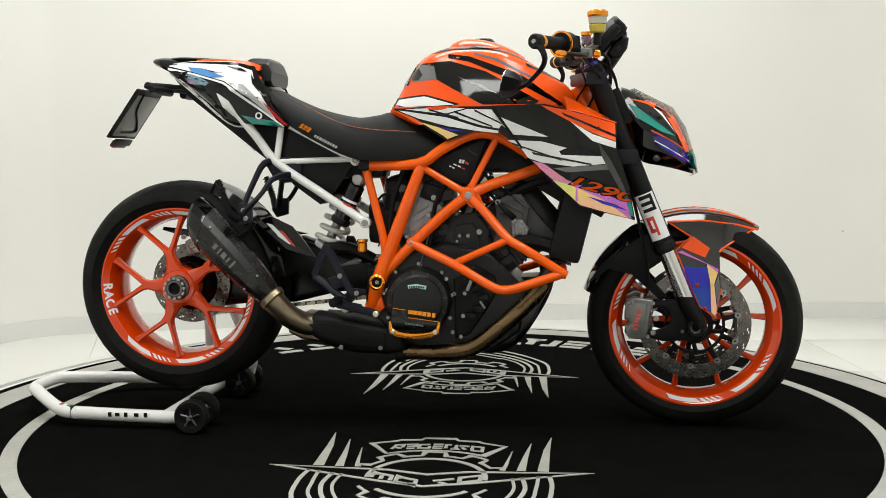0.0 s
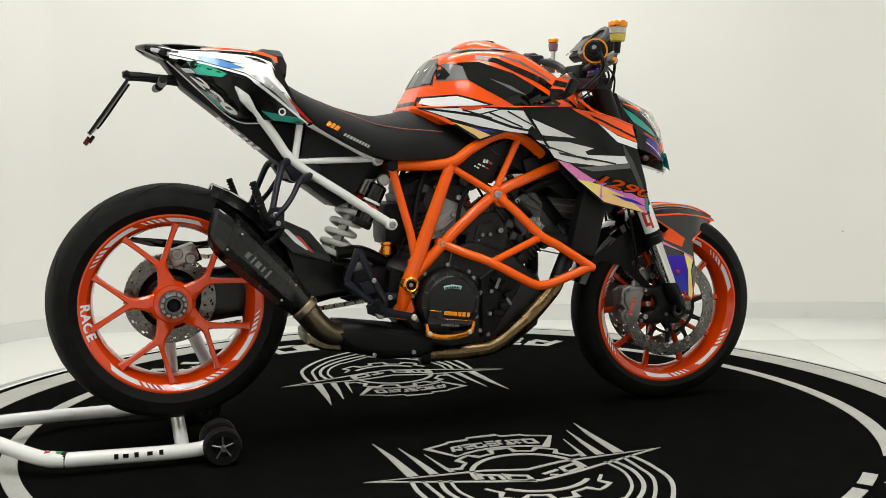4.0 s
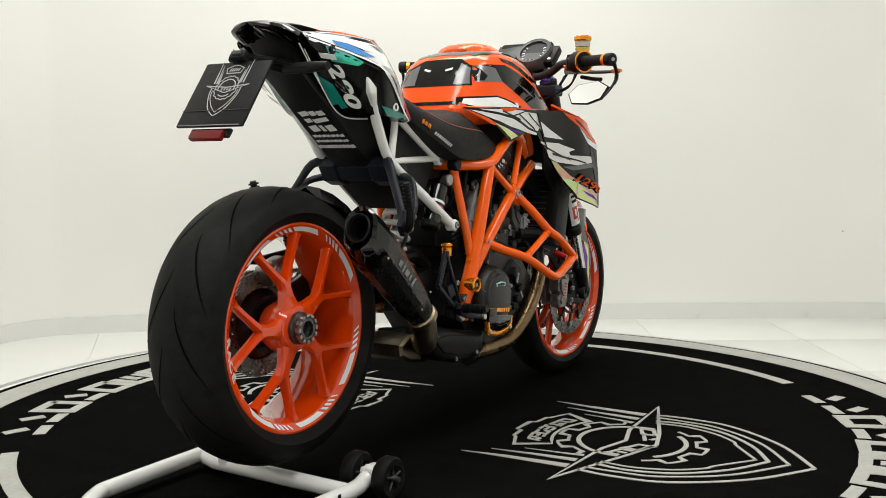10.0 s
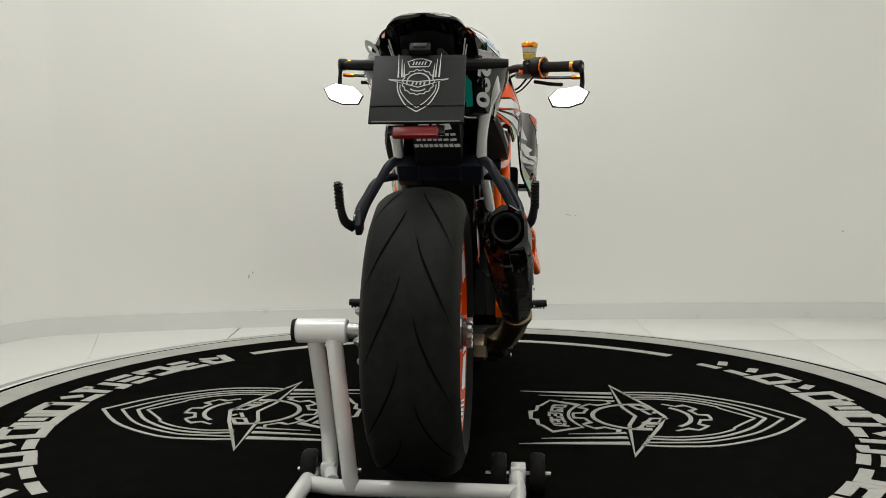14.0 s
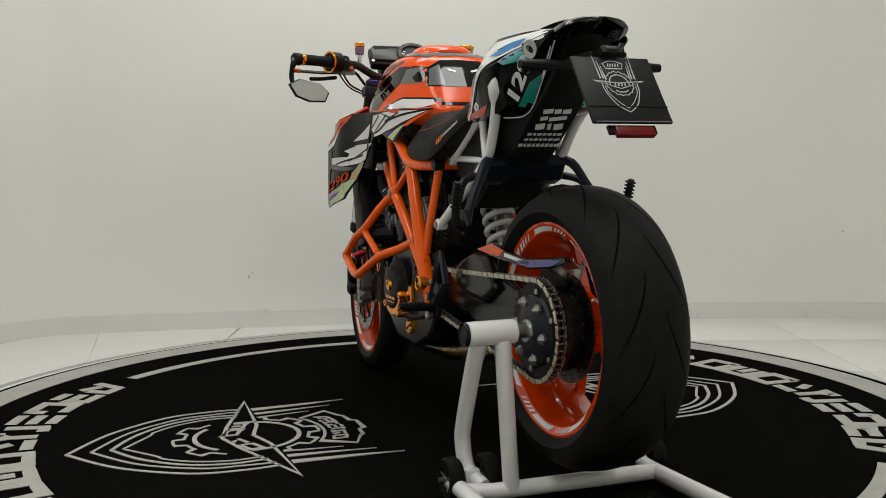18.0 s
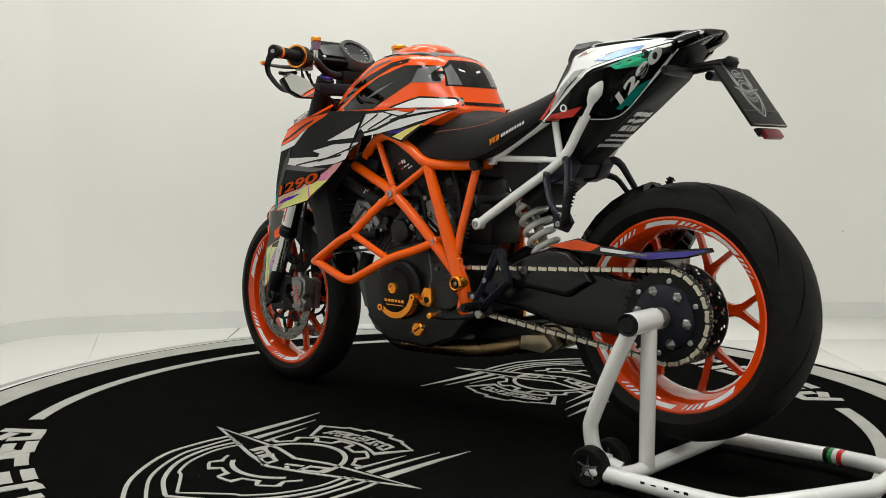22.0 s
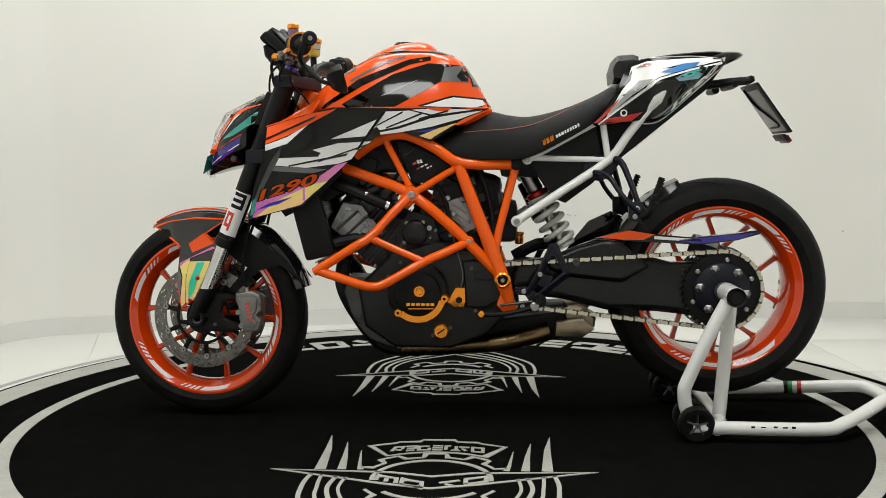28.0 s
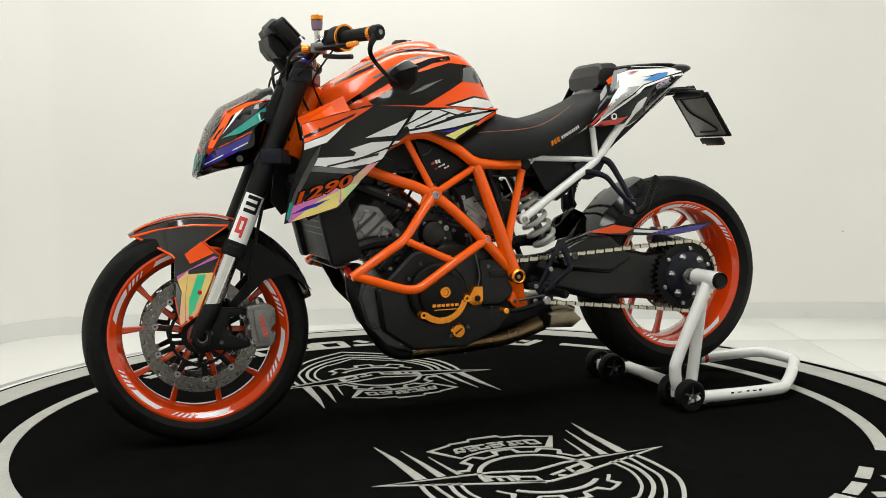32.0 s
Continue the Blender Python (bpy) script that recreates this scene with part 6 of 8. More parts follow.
    nrm = Vector((-0.197, 0, -0.245)).normalized()
    base = Vector((-0.49, 0, 0.748))
    um = Matrix([[0, d.x, nrm.x, base.x + nrm.x * 0.0003], [1, 0, nrm.y, 0], [0, d.z, nrm.z, base.z + nrm.z * 0.0003], [0, 0, 0, 1]])
    for pos, widths, h, gap in ((0.172, (0.016, 0.013, 0.019), 0.014, 0.0035), (0.150, (0.034, 0.014), 0.012, 0.004), (0.124, (0.018, 0.007, 0.018), 0.019, 0.006),
                                (0.099, (0.009, 0.006, 0.008, 0.007, 0.008, 0.006, 0.008), 0.0080, 0.0030), (0.082, (0.012, 0.009, 0.007, 0.006, 0.008, 0.006, 0.008), 0.0075, 0.0028), (0.063, (0.010, 0.007, 0.007, 0.006, 0.007, 0.006, 0.007, 0.005, 0.008), 0.0105, 0.0026)):
        x = -(sum(widths) + gap * (len(widths) - 1)) / 2
        for w in widths:
            bm = bmesh.new()
            ribbon(bm, [(x + w / 2 - h * 0.1, pos - h / 2), (x + w / 2 + h * 0.1, pos + h / 2)], w)
            part("name_bar", bm, "vinyl_w", ut, "", 0, um @ Matrix.Diagonal((1.28, 1.10, 1, 1)))
            x += w + gap
    hold = part("plate_carrier", tube([(-0.66, 0.0, 0.955), (-0.74, 0.0, 0.962), (-0.82, 0, 0.972), (-0.866, 0, 0.975)], 0.012, 10, 3), "mblack", bike, "black plate carrier")
    for s in (1, -1):
        part("carrier_arm", tube([(-0.70, s * 0.035, 0.965), (-0.79, s * 0.04, 0.970), (-0.862, s * 0.035, 0.972)], 0.007, 8, 3), "mblack", hold)
        part("indicator", tube([(-0.786, s * 0.050, 0.953), (-0.789, s * 0.120, 0.954), (-0.791, s * 0.170, 0.954)], [0.011, 0.012, 0.009], 12, 3), "mblack", hold, "black stub indicator")
    pl = part("plate", box(0.184, 0.168, 0.007, Matrix.Translation((-0.9155, 0.004, 0.895)) @ Matrix.Rotation(radians(-54.5), 4, "Y") @ Matrix.Rotation(radians(90), 4, "Z"), 0.003), "mblack", hold, "black show plate with a white emblem")
    lx = Vector((-0.101, 0, -0.140)).normalized()
    nn = Vector((-0.140, 0, 0.101)).normalized()
    pm = Matrix.Translation(Vector((-0.9155, 0.004, 0.895)) + nn * 0.0037) @ Matrix([[0, -lx.x, nn.x, 0], [-1, 0, 0, 0], [0, -lx.z, nn.z, 0], [0, 0, 0, 1]])

    def plate_line(pts, w, closed=False):
        bm = bmesh.new()
        ribbon(bm, [(x, y + 0.014) for x, y in pts], w * 0.8 if isinstance(w, float) else w, 0, 0.0008, closed)
        part("plate_mark", bm, "plate_print", pl, "", 0, pm)

    k = 0.118
    plate_line([(a * k, (0.56 - b) * k) for a, b in ((-0.5, 0.50), (0, 0.55), (0.5, 0.50), (0.12, 0.63), (0, 0.67), (-0.12, 0.63))], 0.0024, True)
    plate_line([(x * k, y * k) for x, y in arc(0.19, -20, 200, 20)], 0.003)
    plate_line([(x * k, y * k) for x, y in arc(0.19, 230, 310, 10)], 0.003)
    plate_line([((0.25 + 0.018 * (i % 4 < 2)) * k * math.cos(radians(6 * i)), (0.25 + 0.018 * (i % 4 < 2)) * k * math.sin(radians(6 * i))) for i in range(60)], 0.0022, True)
    plate_line([(-0.16 * k, 0.33 * k), (0.16 * k, 0.33 * k), (0.20 * k, 0.44 * k), (0.06 * k, 0.50 * k), (-0.06 * k, 0.50 * k), (-0.20 * k, 0.44 * k)], 0.0022, True)
    for j in range(5):
        plate_line([((-0.11 + 0.05 * j) * k, 0.37 * k), ((-0.09 + 0.05 * j) * k, 0.44 * k)], 0.0032)
    for j in range(4):
        plate_line([((-0.10 + 0.065 * j) * k, -0.06 * k), ((-0.085 + 0.065 * j) * k, 0.0)], 0.0036)
    for s in (1, -1):
        for u, t in ((0.36, 0.62), (0.30, 0.50), (0.26, 0.40)):
            plate_line([(s * u * k, t * k), (s * (u - 0.02) * k, 0.10 * k)], [0.0006, 0.0034])
        plate_line([(s * p.x * k, p.y * k) for p in spline([(0.345, 0.0, 0), (0.33, -0.18, 0), (0.20, -0.46, 0), (0.0, -0.62, 0)], 5)], 0.0026)
        plate_line([(s * p.x * k, p.y * k) for p in spline([(0.30, -0.05, 0), (0.28, -0.2, 0), (0.15, -0.40, 0), (0.0, -0.54, 0)], 5)], 0.0020)
    part("plate_backing", box(0.150, 0.140, 0.003, pm @ pose(0, -0.004, -0.0088), 0.001), "plate_back", pl, "grey backing sheet")
    part("plate_cord", tube([tuple(pm @ Vector(p)) for p in ((0.05, 0.075, -0.012), (0.035, 0.02, -0.013), (-0.02, -0.02, -0.013), (-0.05, -0.055, -0.012), (0.04, -0.06, -0.012))], 0.003, 6, 4), "mblack", pl, "", 60)
    part("plate_band", box(0.184, 0.002, 0.0012, pm @ pose(0, -0.045, 0.0005), 0), "gblack", pl, "", 0)
    part("plate_rim", box(0.170, 0.0022, 0.001, pm @ pose(0, -0.083, 0.0005), 0), "vinyl_g", pl, "", 0)
    part("reflector", box(0.088, 0.022, 0.012, pm @ pose(0, -0.1015, -0.010), 0.003), "red", hold, "red rear reflector")
    part("reflector_back", box(0.11, 0.02, 0.008, pm @ pose(0, -0.092, -0.016), 0.002), "mblack", hold)
    part("plate_lamp", box(0.042, 0.020, 0.018, pm @ pose(0.0, 0.094, 0.006), 0.004), "mblack", hold, "small plate lamp")
    part("lamp_lens", box(0.026, 0.008, 0.006, pm @ pose(0.0, 0.094, 0.016), 0.001), "screen_l", hold)


# ---- engine, exhaust, swingarm, chain ----
def engine(bike):
    cases = prism([(0.245, 0.400), (0.225, 0.285), (0.140, 0.225), (-0.02, 0.222), (-0.125, 0.262), (-0.190, 0.335), (-0.175, 0.440), (-0.090, 0.505), (0.02, 0.530), (0.14, 0.500)], -0.135, 0.130, 0.018, 3)
    en = part("engine", cases, "case", bike, "dark grey twin-cylinder engine with orange covers")

    def casting(name, o, s, y0, y1, cc, bolted=True, inset=0.84, r=0.0052):
        """A cast cover: an (x, z) outline between two depths, a raised field on it and screws round its rim."""
        a, b = s * y0, s * y1
        cp = part(name, prism(list(o), min(a, b), max(a, b), 0.006), cc, en)
        mx, mz = sum(p[0] for p in o) / len(o), sum(p[1] for p in o) / len(o)
        f0, f1 = s * (y1 - 0.002), s * (y1 + 0.005)
        part("raised_field", prism([(mx + (x - mx) * 0.62, mz + (z - mz) * 0.62) for x, z in o], min(f0, f1), max(f0, f1), 0.003), cc, cp)
        if bolted:
            bolts([(mx + (x - mx) * inset, s * (y1 + 0.0005), mz + (z - mz) * inset) for x, z in o], (0, s, 0), r, 0.006, "steel", cp)
        return cp

    for nm, p, q, w in (("front_cylinder", (0.090, 0.470), (0.290, 0.640), 0.150), ("rear_cylinder", (-0.02, 0.480), (-0.085, 0.720), 0.145)):
        a, b = Vector((p[0], 0, p[1])), Vector((q[0], 0, q[1]))
        d = (b - a).normalized()
        L = (b - a).length
        rot = d.to_track_quat("Z", "Y").to_matrix().to_4x4()
        cyl = part(nm, box(0.150, w * 1.20, L * 0.60, Matrix.Translation(a + d * L * 0.30) @ rot, 0.012), "case", en)
        for k in range(5):
            part("cooling_rib", box(0.156, w * 1.25, 0.0045, Matrix.Translation(a + d * (L * 0.34 + 0.013 * k)) @ rot, 0.0015), "engine", cyl)
        part("cylinder_head", box(0.160, w * 1.36, L * 0.28, Matrix.Translation(a + d * L * 0.72) @ rot, 0.014), "engine", cyl)
        part("valve_cover", box(0.135, w * 1.32, L * 0.20, Matrix.Translation(a + d * L * 0.93) @ rot, 0.022, 0.85), "case", cyl)
    for s, rear, front, plug in (
            (-1, [(-0.048, 0.697), (0.019, 0.611), (-0.002, 0.592), (-0.058, 0.543), (-0.096, 0.537), (-0.108, 0.562), (-0.076, 0.654)],
             [(0.152, 0.644), (0.195, 0.662), (0.226, 0.662), (0.248, 0.628), (0.239, 0.578), (0.245, 0.541), (0.202, 0.530), (0.160, 0.575)],
             [(0.198, 0.592), (0.229, 0.594), (0.247, 0.567), (0.239, 0.537), (0.201, 0.545)]),
            (1, [(-0.098, 0.599), (-0.026, 0.690), (0.012, 0.655), (-0.006, 0.620), (-0.060, 0.550), (-0.091, 0.564)],
             [(0.285, 0.638), (0.232, 0.631), (0.185, 0.571), (0.209, 0.542), (0.269, 0.525), (0.321, 0.568)],
             [(0.225, 0.575), (0.200, 0.562), (0.212, 0.546), (0.240, 0.552)])):
        # heads with their covers
        hd = casting("head_cover", rear, s, 0.085, 0.112, "grey", False)
        fh = casting("head_cover", front, s, 0.085, 0.112, "engine" if s < 0 else "grey", False)
        for k in range(4):
            u = 0.012 * k
            part("head_rib", rod((-0.092 + 1.25 * u, s * 0.114, 0.588 - 0.9 * u), (-0.030 + 1.15 * u, s * 0.117, 0.630 - 0.9 * u), 0.0030, 8), "grey", hd)
        for a0, b0 in ((((0.301, 0.562), (0.241, 0.614)), ((0.275, 0.546), (0.212, 0.602))) if s > 0 else (((0.176, 0.640), (0.232, 0.612)), ((0.168, 0.612), (0.205, 0.600)), ((0.205, 0.655), (0.238, 0.630)))):
            part("head_rib", rod((a0[0], s * 0.115, a0[1]), (b0[0], s * 0.117, b0[1]), 0.0045, 10), "engine", fh)
        casting("plug_cover", plug, s, 0.110, 0.121, "grey", True, 0.78, 0.0045)
        part("head_plate", box(0.016, 0.003, 0.009, pose(0.268 if s > 0 else 0.226, s * (0.118 if s > 0 else 0.128), 0.620 if s > 0 else 0.573, 0, -20 * s, 0), 0.002), "steel", fh, "small bright plate")
        casting("cylinder_cover", [(0.029, 0.600), (0.100, 0.612), (0.140, 0.560), (0.128, 0.480), (0.036, 0.452), (0.008, 0.522)], s, 0.095, 0.112, "case", False)
        casting("breather_cover", [(-0.086, 0.690), (-0.105, 0.712), (-0.150, 0.690), (-0.160, 0.620), (-0.118, 0.590)], s, 0.060, 0.086, "mblack", False)
        casting("terminal_block", [(0.050, 0.524), (0.090, 0.524), (0.090, 0.471), (0.053, 0.477)], s, 0.110, 0.120, "case", False)
        for x, z, r in (((-0.014, 0.653, 0.0082), (-0.089, 0.546, 0.0062), (0.028, 0.516, 0.0055), (0.057, 0.548, 0.0055), (0.080, 0.548, 0.0055), (0.111, 0.559, 0.0085), (-0.030, 0.606, 0.0070), (0.162, 0.641, 0.0080), (0.210, 0.590, 0.0052), (0.223, 0.557, 0.0052), (-0.060, 0.560, 0.0045), (0.000, 0.600, 0.0045)) if s < 0 else
                        ((0.235, 0.529, 0.0070), (0.110, 0.524, 0.0060), (0.153, 0.464, 0.0060), (0.103, 0.580, 0.0060), (0.056, 0.582, 0.0060), (0.038, 0.566, 0.0085), (-0.030, 0.606, 0.0070), (-0.014, 0.650, 0.0075), (0.290, 0.590, 0.0050), (0.205, 0.565, 0.0055))):
            bolts([(x, s * 0.121, z)], (0, s, 0), r, 0.008, "steel", en, "banjo_bolt")
        part("spark_cap", tube([(0.205, s * 0.118, 0.598), (0.190, s * 0.130, 0.612), (0.160, s * 0.124, 0.640), (0.120, s * 0.10, 0.690)], [0.009, 0.008, 0.004, 0.004], 10, 4), "mblack", en, "black spark plug lead")
    part("water_pump", lathe([(0.0, 0.140), (0.026, 0.140), (0.033, 0.136), (0.036, 0.128), (0.038, 0.100), (0.0, 0.100)], (0.079, 0, 0.552), 36, closed=False), "case", en, "round black pump cover")
    # right: clutch cover
    cc = (-0.055, 0.016, 0.372)
    cov = part("clutch_cover", lathe([(0.0, -0.201), (0.060, -0.201), (0.067, -0.199), (0.070, -0.194), (0.074, -0.192), (0.083, -0.190), (0.089, -0.182), (0.092, -0.165), (0.094, -0.120), (0.0, -0.120)], cc, 64, closed=False), "case", en, "round black clutch cover with an orange guard")
    guard_out = [(-0.133, 0.318), (-0.131, 0.284), (-0.108, 0.275), (-0.085, 0.272), (-0.062, 0.271), (-0.038, 0.272), (-0.017, 0.275), (0.005, 0.286), (0.010, 0.318), (0.002, 0.317), (-0.002, 0.300), (-0.018, 0.290), (-0.040, 0.286), (-0.062, 0.285), (-0.085, 0.286), (-0.106, 0.290), (-0.122, 0.300), (-0.126, 0.319)]
    part("cover_guard", prism(guard_out, -0.190, -0.176, 0.003, 2), "gold", cov, "orange anodised guard")
    part("cover_plate", prism([(-0.127, 0.322), (-0.122, 0.352), (-0.086, 0.347), (-0.080, 0.328), (0.004, 0.318), (-0.004, 0.302), (-0.020, 0.292), (-0.062, 0.287), (-0.106, 0.292), (-0.122, 0.302)], -0.1885, -0.180, 0.002), "gblack", cov)
    part("guard_screw", rod((-0.121, -0.186, 0.290), (-0.121, -0.193, 0.290), 0.0065, 12, 0.002), "chain", cov)
    part("guard_screw", rod((-0.006, -0.186, 0.289), (-0.006, -0.193, 0.289), 0.0065, 12, 0.002), "chain", cov)
    part("cover_line", tube([(-0.122, -0.186, 0.354), (-0.086, -0.186, 0.349)], 0.0014, 6), "gold", cov)
    part("cover_line", tube([(-0.080, -0.186, 0.328), (0.006, -0.186, 0.317)], 0.0016, 6), "gold", cov)
    for k, (w, h) in enumerate(((0.013, 0.011), (0.013, 0.011), (0.011, 0.011), (0.011, 0.012), (0.010, 0.012), (0.009, 0.012))):
        part("name_bar", box(w, 0.001, h, pose(-0.073 + 0.0128 * k, -0.1858, 0.344 - 0.0016 * k, 0, 7, 0), 0), "gold", cov, "", 0)
    for k in range(7):
        part("name_bar", box(0.0050, 0.001, 0.005, pose(-0.085 + 0.0075 * k, -0.1890, 0.313 - 0.0009 * k, 0, 7, 0), 0), "vinyl_g", cov, "", 0)
    part("name_plate", prism([(-0.080, 0.418), (-0.055, 0.421), (-0.028, 0.416), (-0.030, 0.406), (-0.055, 0.411), (-0.078, 0.408)], -0.1868, -0.1842, 0.0005), "mint", cov, "pale green name plate")
    for k in range(9):
        part("name_bar", box(0.0032, 0.0008, 0.0052, pose(-0.074 + 0.0047 * k, -0.1871, 0.4140 - 0.0004 * abs(k - 4) ** 1.2), 0), "mblack", cov, "", 0)
    for k in range(12):
        a = radians(30 * k + 8)
        part("cover_tick", box(0.014, 0.0010, 0.0030, Matrix.Translation((cc[0] + 0.076 * math.cos(a), -0.1762, cc[2] + 0.076 * math.sin(a))) @ Matrix.Rotation(-a, 4, "Y"), 0.0003), "engine", cov)
    for k in range(9):
        a = radians(40 * k + 10)
        bolts([(cc[0] + 0.100 * math.cos(a), -0.138, cc[2] + 0.100 * math.sin(a))], (0, -1, 0), 0.0055, 0.008, "steel", en)
    # left: ignition cover
    lc = (0.070, 0, 0.384)
    lcov = part("ignition_cover", lathe([(0.0, 0.176), (0.052, 0.176), (0.062, 0.172), (0.066, 0.160), (0.080, 0.156), (0.086, 0.148), (0.086, 0.118), (0.0, 0.118)], lc, 56, closed=False), "mblack", en, "round black ignition cover with orange caps")
    part("cover_guard", lathe([(0.062, 0.170), (0.080, 0.170), (0.084, 0.162), (0.084, 0.150), (0.062, 0.152)], lc, 26, arc=(195, 312)), "gold", lcov, "orange anodised guard")
    for ang in (190, 316):
        p = (lc[0] + 0.076 * math.cos(radians(ang)), 0, lc[2] + 0.076 * math.sin(radians(ang)))
        part("guard_lug", lathe([(0.004, 0.174), (0.010, 0.174), (0.012, 0.168), (0.012, 0.150), (0.004, 0.150)], p, 16), "gold", lcov)
    part("inspection_cap", lathe([(0.0, 0.181), (0.008, 0.181), (0.010, 0.184), (0.015, 0.184), (0.017, 0.176), (0.0, 0.176)], (0.064, 0, 0.393), 24, closed=False), "gold", lcov)
    for k in range(6):
        part("name_bar", box(0.0105, 0.001, 0.008, pose(0.028 + 0.0135 * k, 0.1766, 0.356, 0, 3, 0), 0), "gold", lcov, "", 0)
    part("name_bar", box(0.07, 0.001, 0.0025, pose(0.060, 0.1766, 0.344), 0), "gold", lcov, "", 0)
    part("oil_filler", lathe([(0.0, 0.160), (0.018, 0.160), (0.022, 0.155), (0.022, 0.125), (0.0, 0.125)], (0.007, -0.018, 0.274), 20, closed=False), "gold", en, "orange oil filter cap")
    part("filler_slot", box(0.024, 0.003, 0.004, pose(0.007, 0.1425, 0.274, 0, 35, 0), 0.0005), "mblack", en)
    part("sprocket_guard", prism([(-0.062, 0.400), (-0.035, 0.400), (-0.012, 0.360), (-0.030, 0.346), (-0.058, 0.345), (-0.064, 0.362)], 0.130, 0.156, 0.005), "gold", en, "orange slave cylinder cover")
    part("guard_boss", rod((-0.045, 0.15, 0.366), (-0.045, 0.160, 0.366), 0.009, 16, 0.002), "mblack", en)
    part("gearbox_cover", prism([(-0.055, 0.474), (-0.143, 0.481), (-0.176, 0.430), (-0.172, 0.373), (-0.120, 0.340), (-0.064, 0.343)], 0.118, 0.146, 0.010, 3), "case", en)
    part("cover_relief", prism([(-0.085, 0.440), (-0.105, 0.446), (-0.150, 0.442), (-0.156, 0.424), (-0.112, 0.420), (-0.088, 0.424)], 0.144, 0.150, 0.003), "case", en)
    part("oil_tank", prism([(0.275, 0.425), (0.292, 0.380), (0.262, 0.300), (0.200, 0.235), (0.130, 0.215), (0.100, 0.260), (0.150, 0.330), (0.175, 0.420)], -0.020, 0.100, 0.016, 3), "engine", en, "dark grey plastic front cover")
    for o in (((0.268, 0.418), (0.284, 0.383), (0.262, 0.314), (0.236, 0.304), (0.228, 0.400)), ((0.250, 0.290), (0.212, 0.246), (0.160, 0.228), (0.150, 0.256), (0.205, 0.300))):
        part("cover_facet", prism(list(o), 0.096, 0.107, 0.006, 2), "engine", en)
    part("side_cover_right", prism([(0.155, 0.440), (0.165, 0.400), (0.130, 0.340), (0.085, 0.275), (0.045, 0.262), (0.040, 0.43), (0.10, 0.470)], -0.146, -0.120, 0.012, 3), "mblack", en)
    for k, (x, z) in enumerate(((0.085, 0.430), (0.105, 0.405), (0.125, 0.380), (0.110, 0.350), (0.090, 0.330))):
        part("hose_block", box(0.030, 0.022, 0.020, pose(x, -0.150, z, 0, -40 + 12 * k, 0), 0.006), "mblack", en)
    part("pipe_clip", box(0.009, 0.004, 0.030, pose(0.086, -0.166, 0.415, 0, 22, 0), 0.001), "grey", en, "grey pipe clip")
    part("pipe_clip", box(0.007, 0.004, 0.024, pose(0.122, -0.160, 0.362, 0, -35, 0), 0.001), "grey", en, "grey pipe clip")
    bolts([(0.130, 0.100, 0.228), (0.165, 0.100, 0.248)], (0, 1, 0), 0.009, 0.008, "steel", en)
    bolts([(-0.02, 0.135, 0.545), (0.02, 0.135, 0.560), (-0.08, 0.148, 0.455), (-0.165, 0.148, 0.35), (-0.09, 0.148, 0.335), (0.12, 0.135, 0.47), (0.155, 0.140, 0.43), (-0.02, 0.140, 0.285), (0.03, 0.135, 0.262)], (0, 1, 0), 0.0058, 0.006, "darksteel", en)
    bolts([(-0.144, -0.140, 0.398), (0.036, -0.146, 0.386), (0.068, -0.148, 0.330), (0.039, -0.146, 0.284), (0.062, -0.148, 0.272), (0.022, -0.140, 0.431), (0.073, -0.147, 0.392), (-0.051, -0.137, 0.470), (0.0, -0.137, 0.50)], (0, -1, 0), 0.0060, 0.007, "steel", en)
    # hoses, wires and small bodies between the bars
    for s in (1, -1):
        for pts, r, cc2 in (
            ([(0.320, 0.115, 0.695), (0.245, 0.130, 0.667), (0.150, 0.125, 0.625), (0.11, 0.095, 0.60)] if s > 0 else [(0.33, 0.085, 0.70), (0.26, 0.090, 0.690), (0.20, 0.085, 0.660), (0.15, 0.07, 0.62)], 0.017, "mblack"),
            ([(0.360, 0.145, 0.503), (0.323, 0.140, 0.515), (0.270, 0.128, 0.530), (0.200, 0.105, 0.535)], 0.019, "mblack"),
            ([(0.06, 0.12, 0.72), (0.00, 0.125, 0.66), (-0.02, 0.128, 0.57), (-0.03, 0.13, 0.49)], 0.006, "mblack"),
            ([(-0.10, 0.10, 0.73), (-0.13, 0.11, 0.64), (-0.14, 0.12, 0.55), (-0.12, 0.13, 0.48)], 0.008, "mblack"),
            ([(0.10, 0.11, 0.76), (0.14, 0.12, 0.70), (0.20, 0.11, 0.66)], 0.005, "mblack"),
            ([(0.02, 0.13, 0.62), (-0.01, 0.14, 0.585), (-0.03, 0.14, 0.54), (-0.055, 0.145, 0.44), (-0.05, 0.148, 0.40)], 0.0022, "darksteel"),
        ):
            part("hose", tube([(x, s * y, z) for x, y, z in pts], r, 10, 5), cc2, en)
        if s > 0:
            for x, z in ((0.216, 0.655), (0.157, 0.629)):
                part("hose_clamp", rod((x + 0.0045, 0.1285, z + 0.002), (x - 0.0045, 0.1275, z - 0.002), 0.0186, 20), "chrome", en, "bright hose clamp")
        part("hose_clamp", rod((0.337, s * 0.1418, 0.511), (0.328, s * 0.1405, 0.514), 0.0206, 20), "chrome", en, "bright hose clamp")
        part("airbox_cover", prism([(-0.030, 0.746), (0.078, 0.797), (0.133, 0.812), (0.085, 0.690), (0.038, 0.694)], min(s * 0.112, s * 0.131), max(s * 0.112, s * 0.131), 0.006), "mblack", en, "black airbox side cover with small marks")
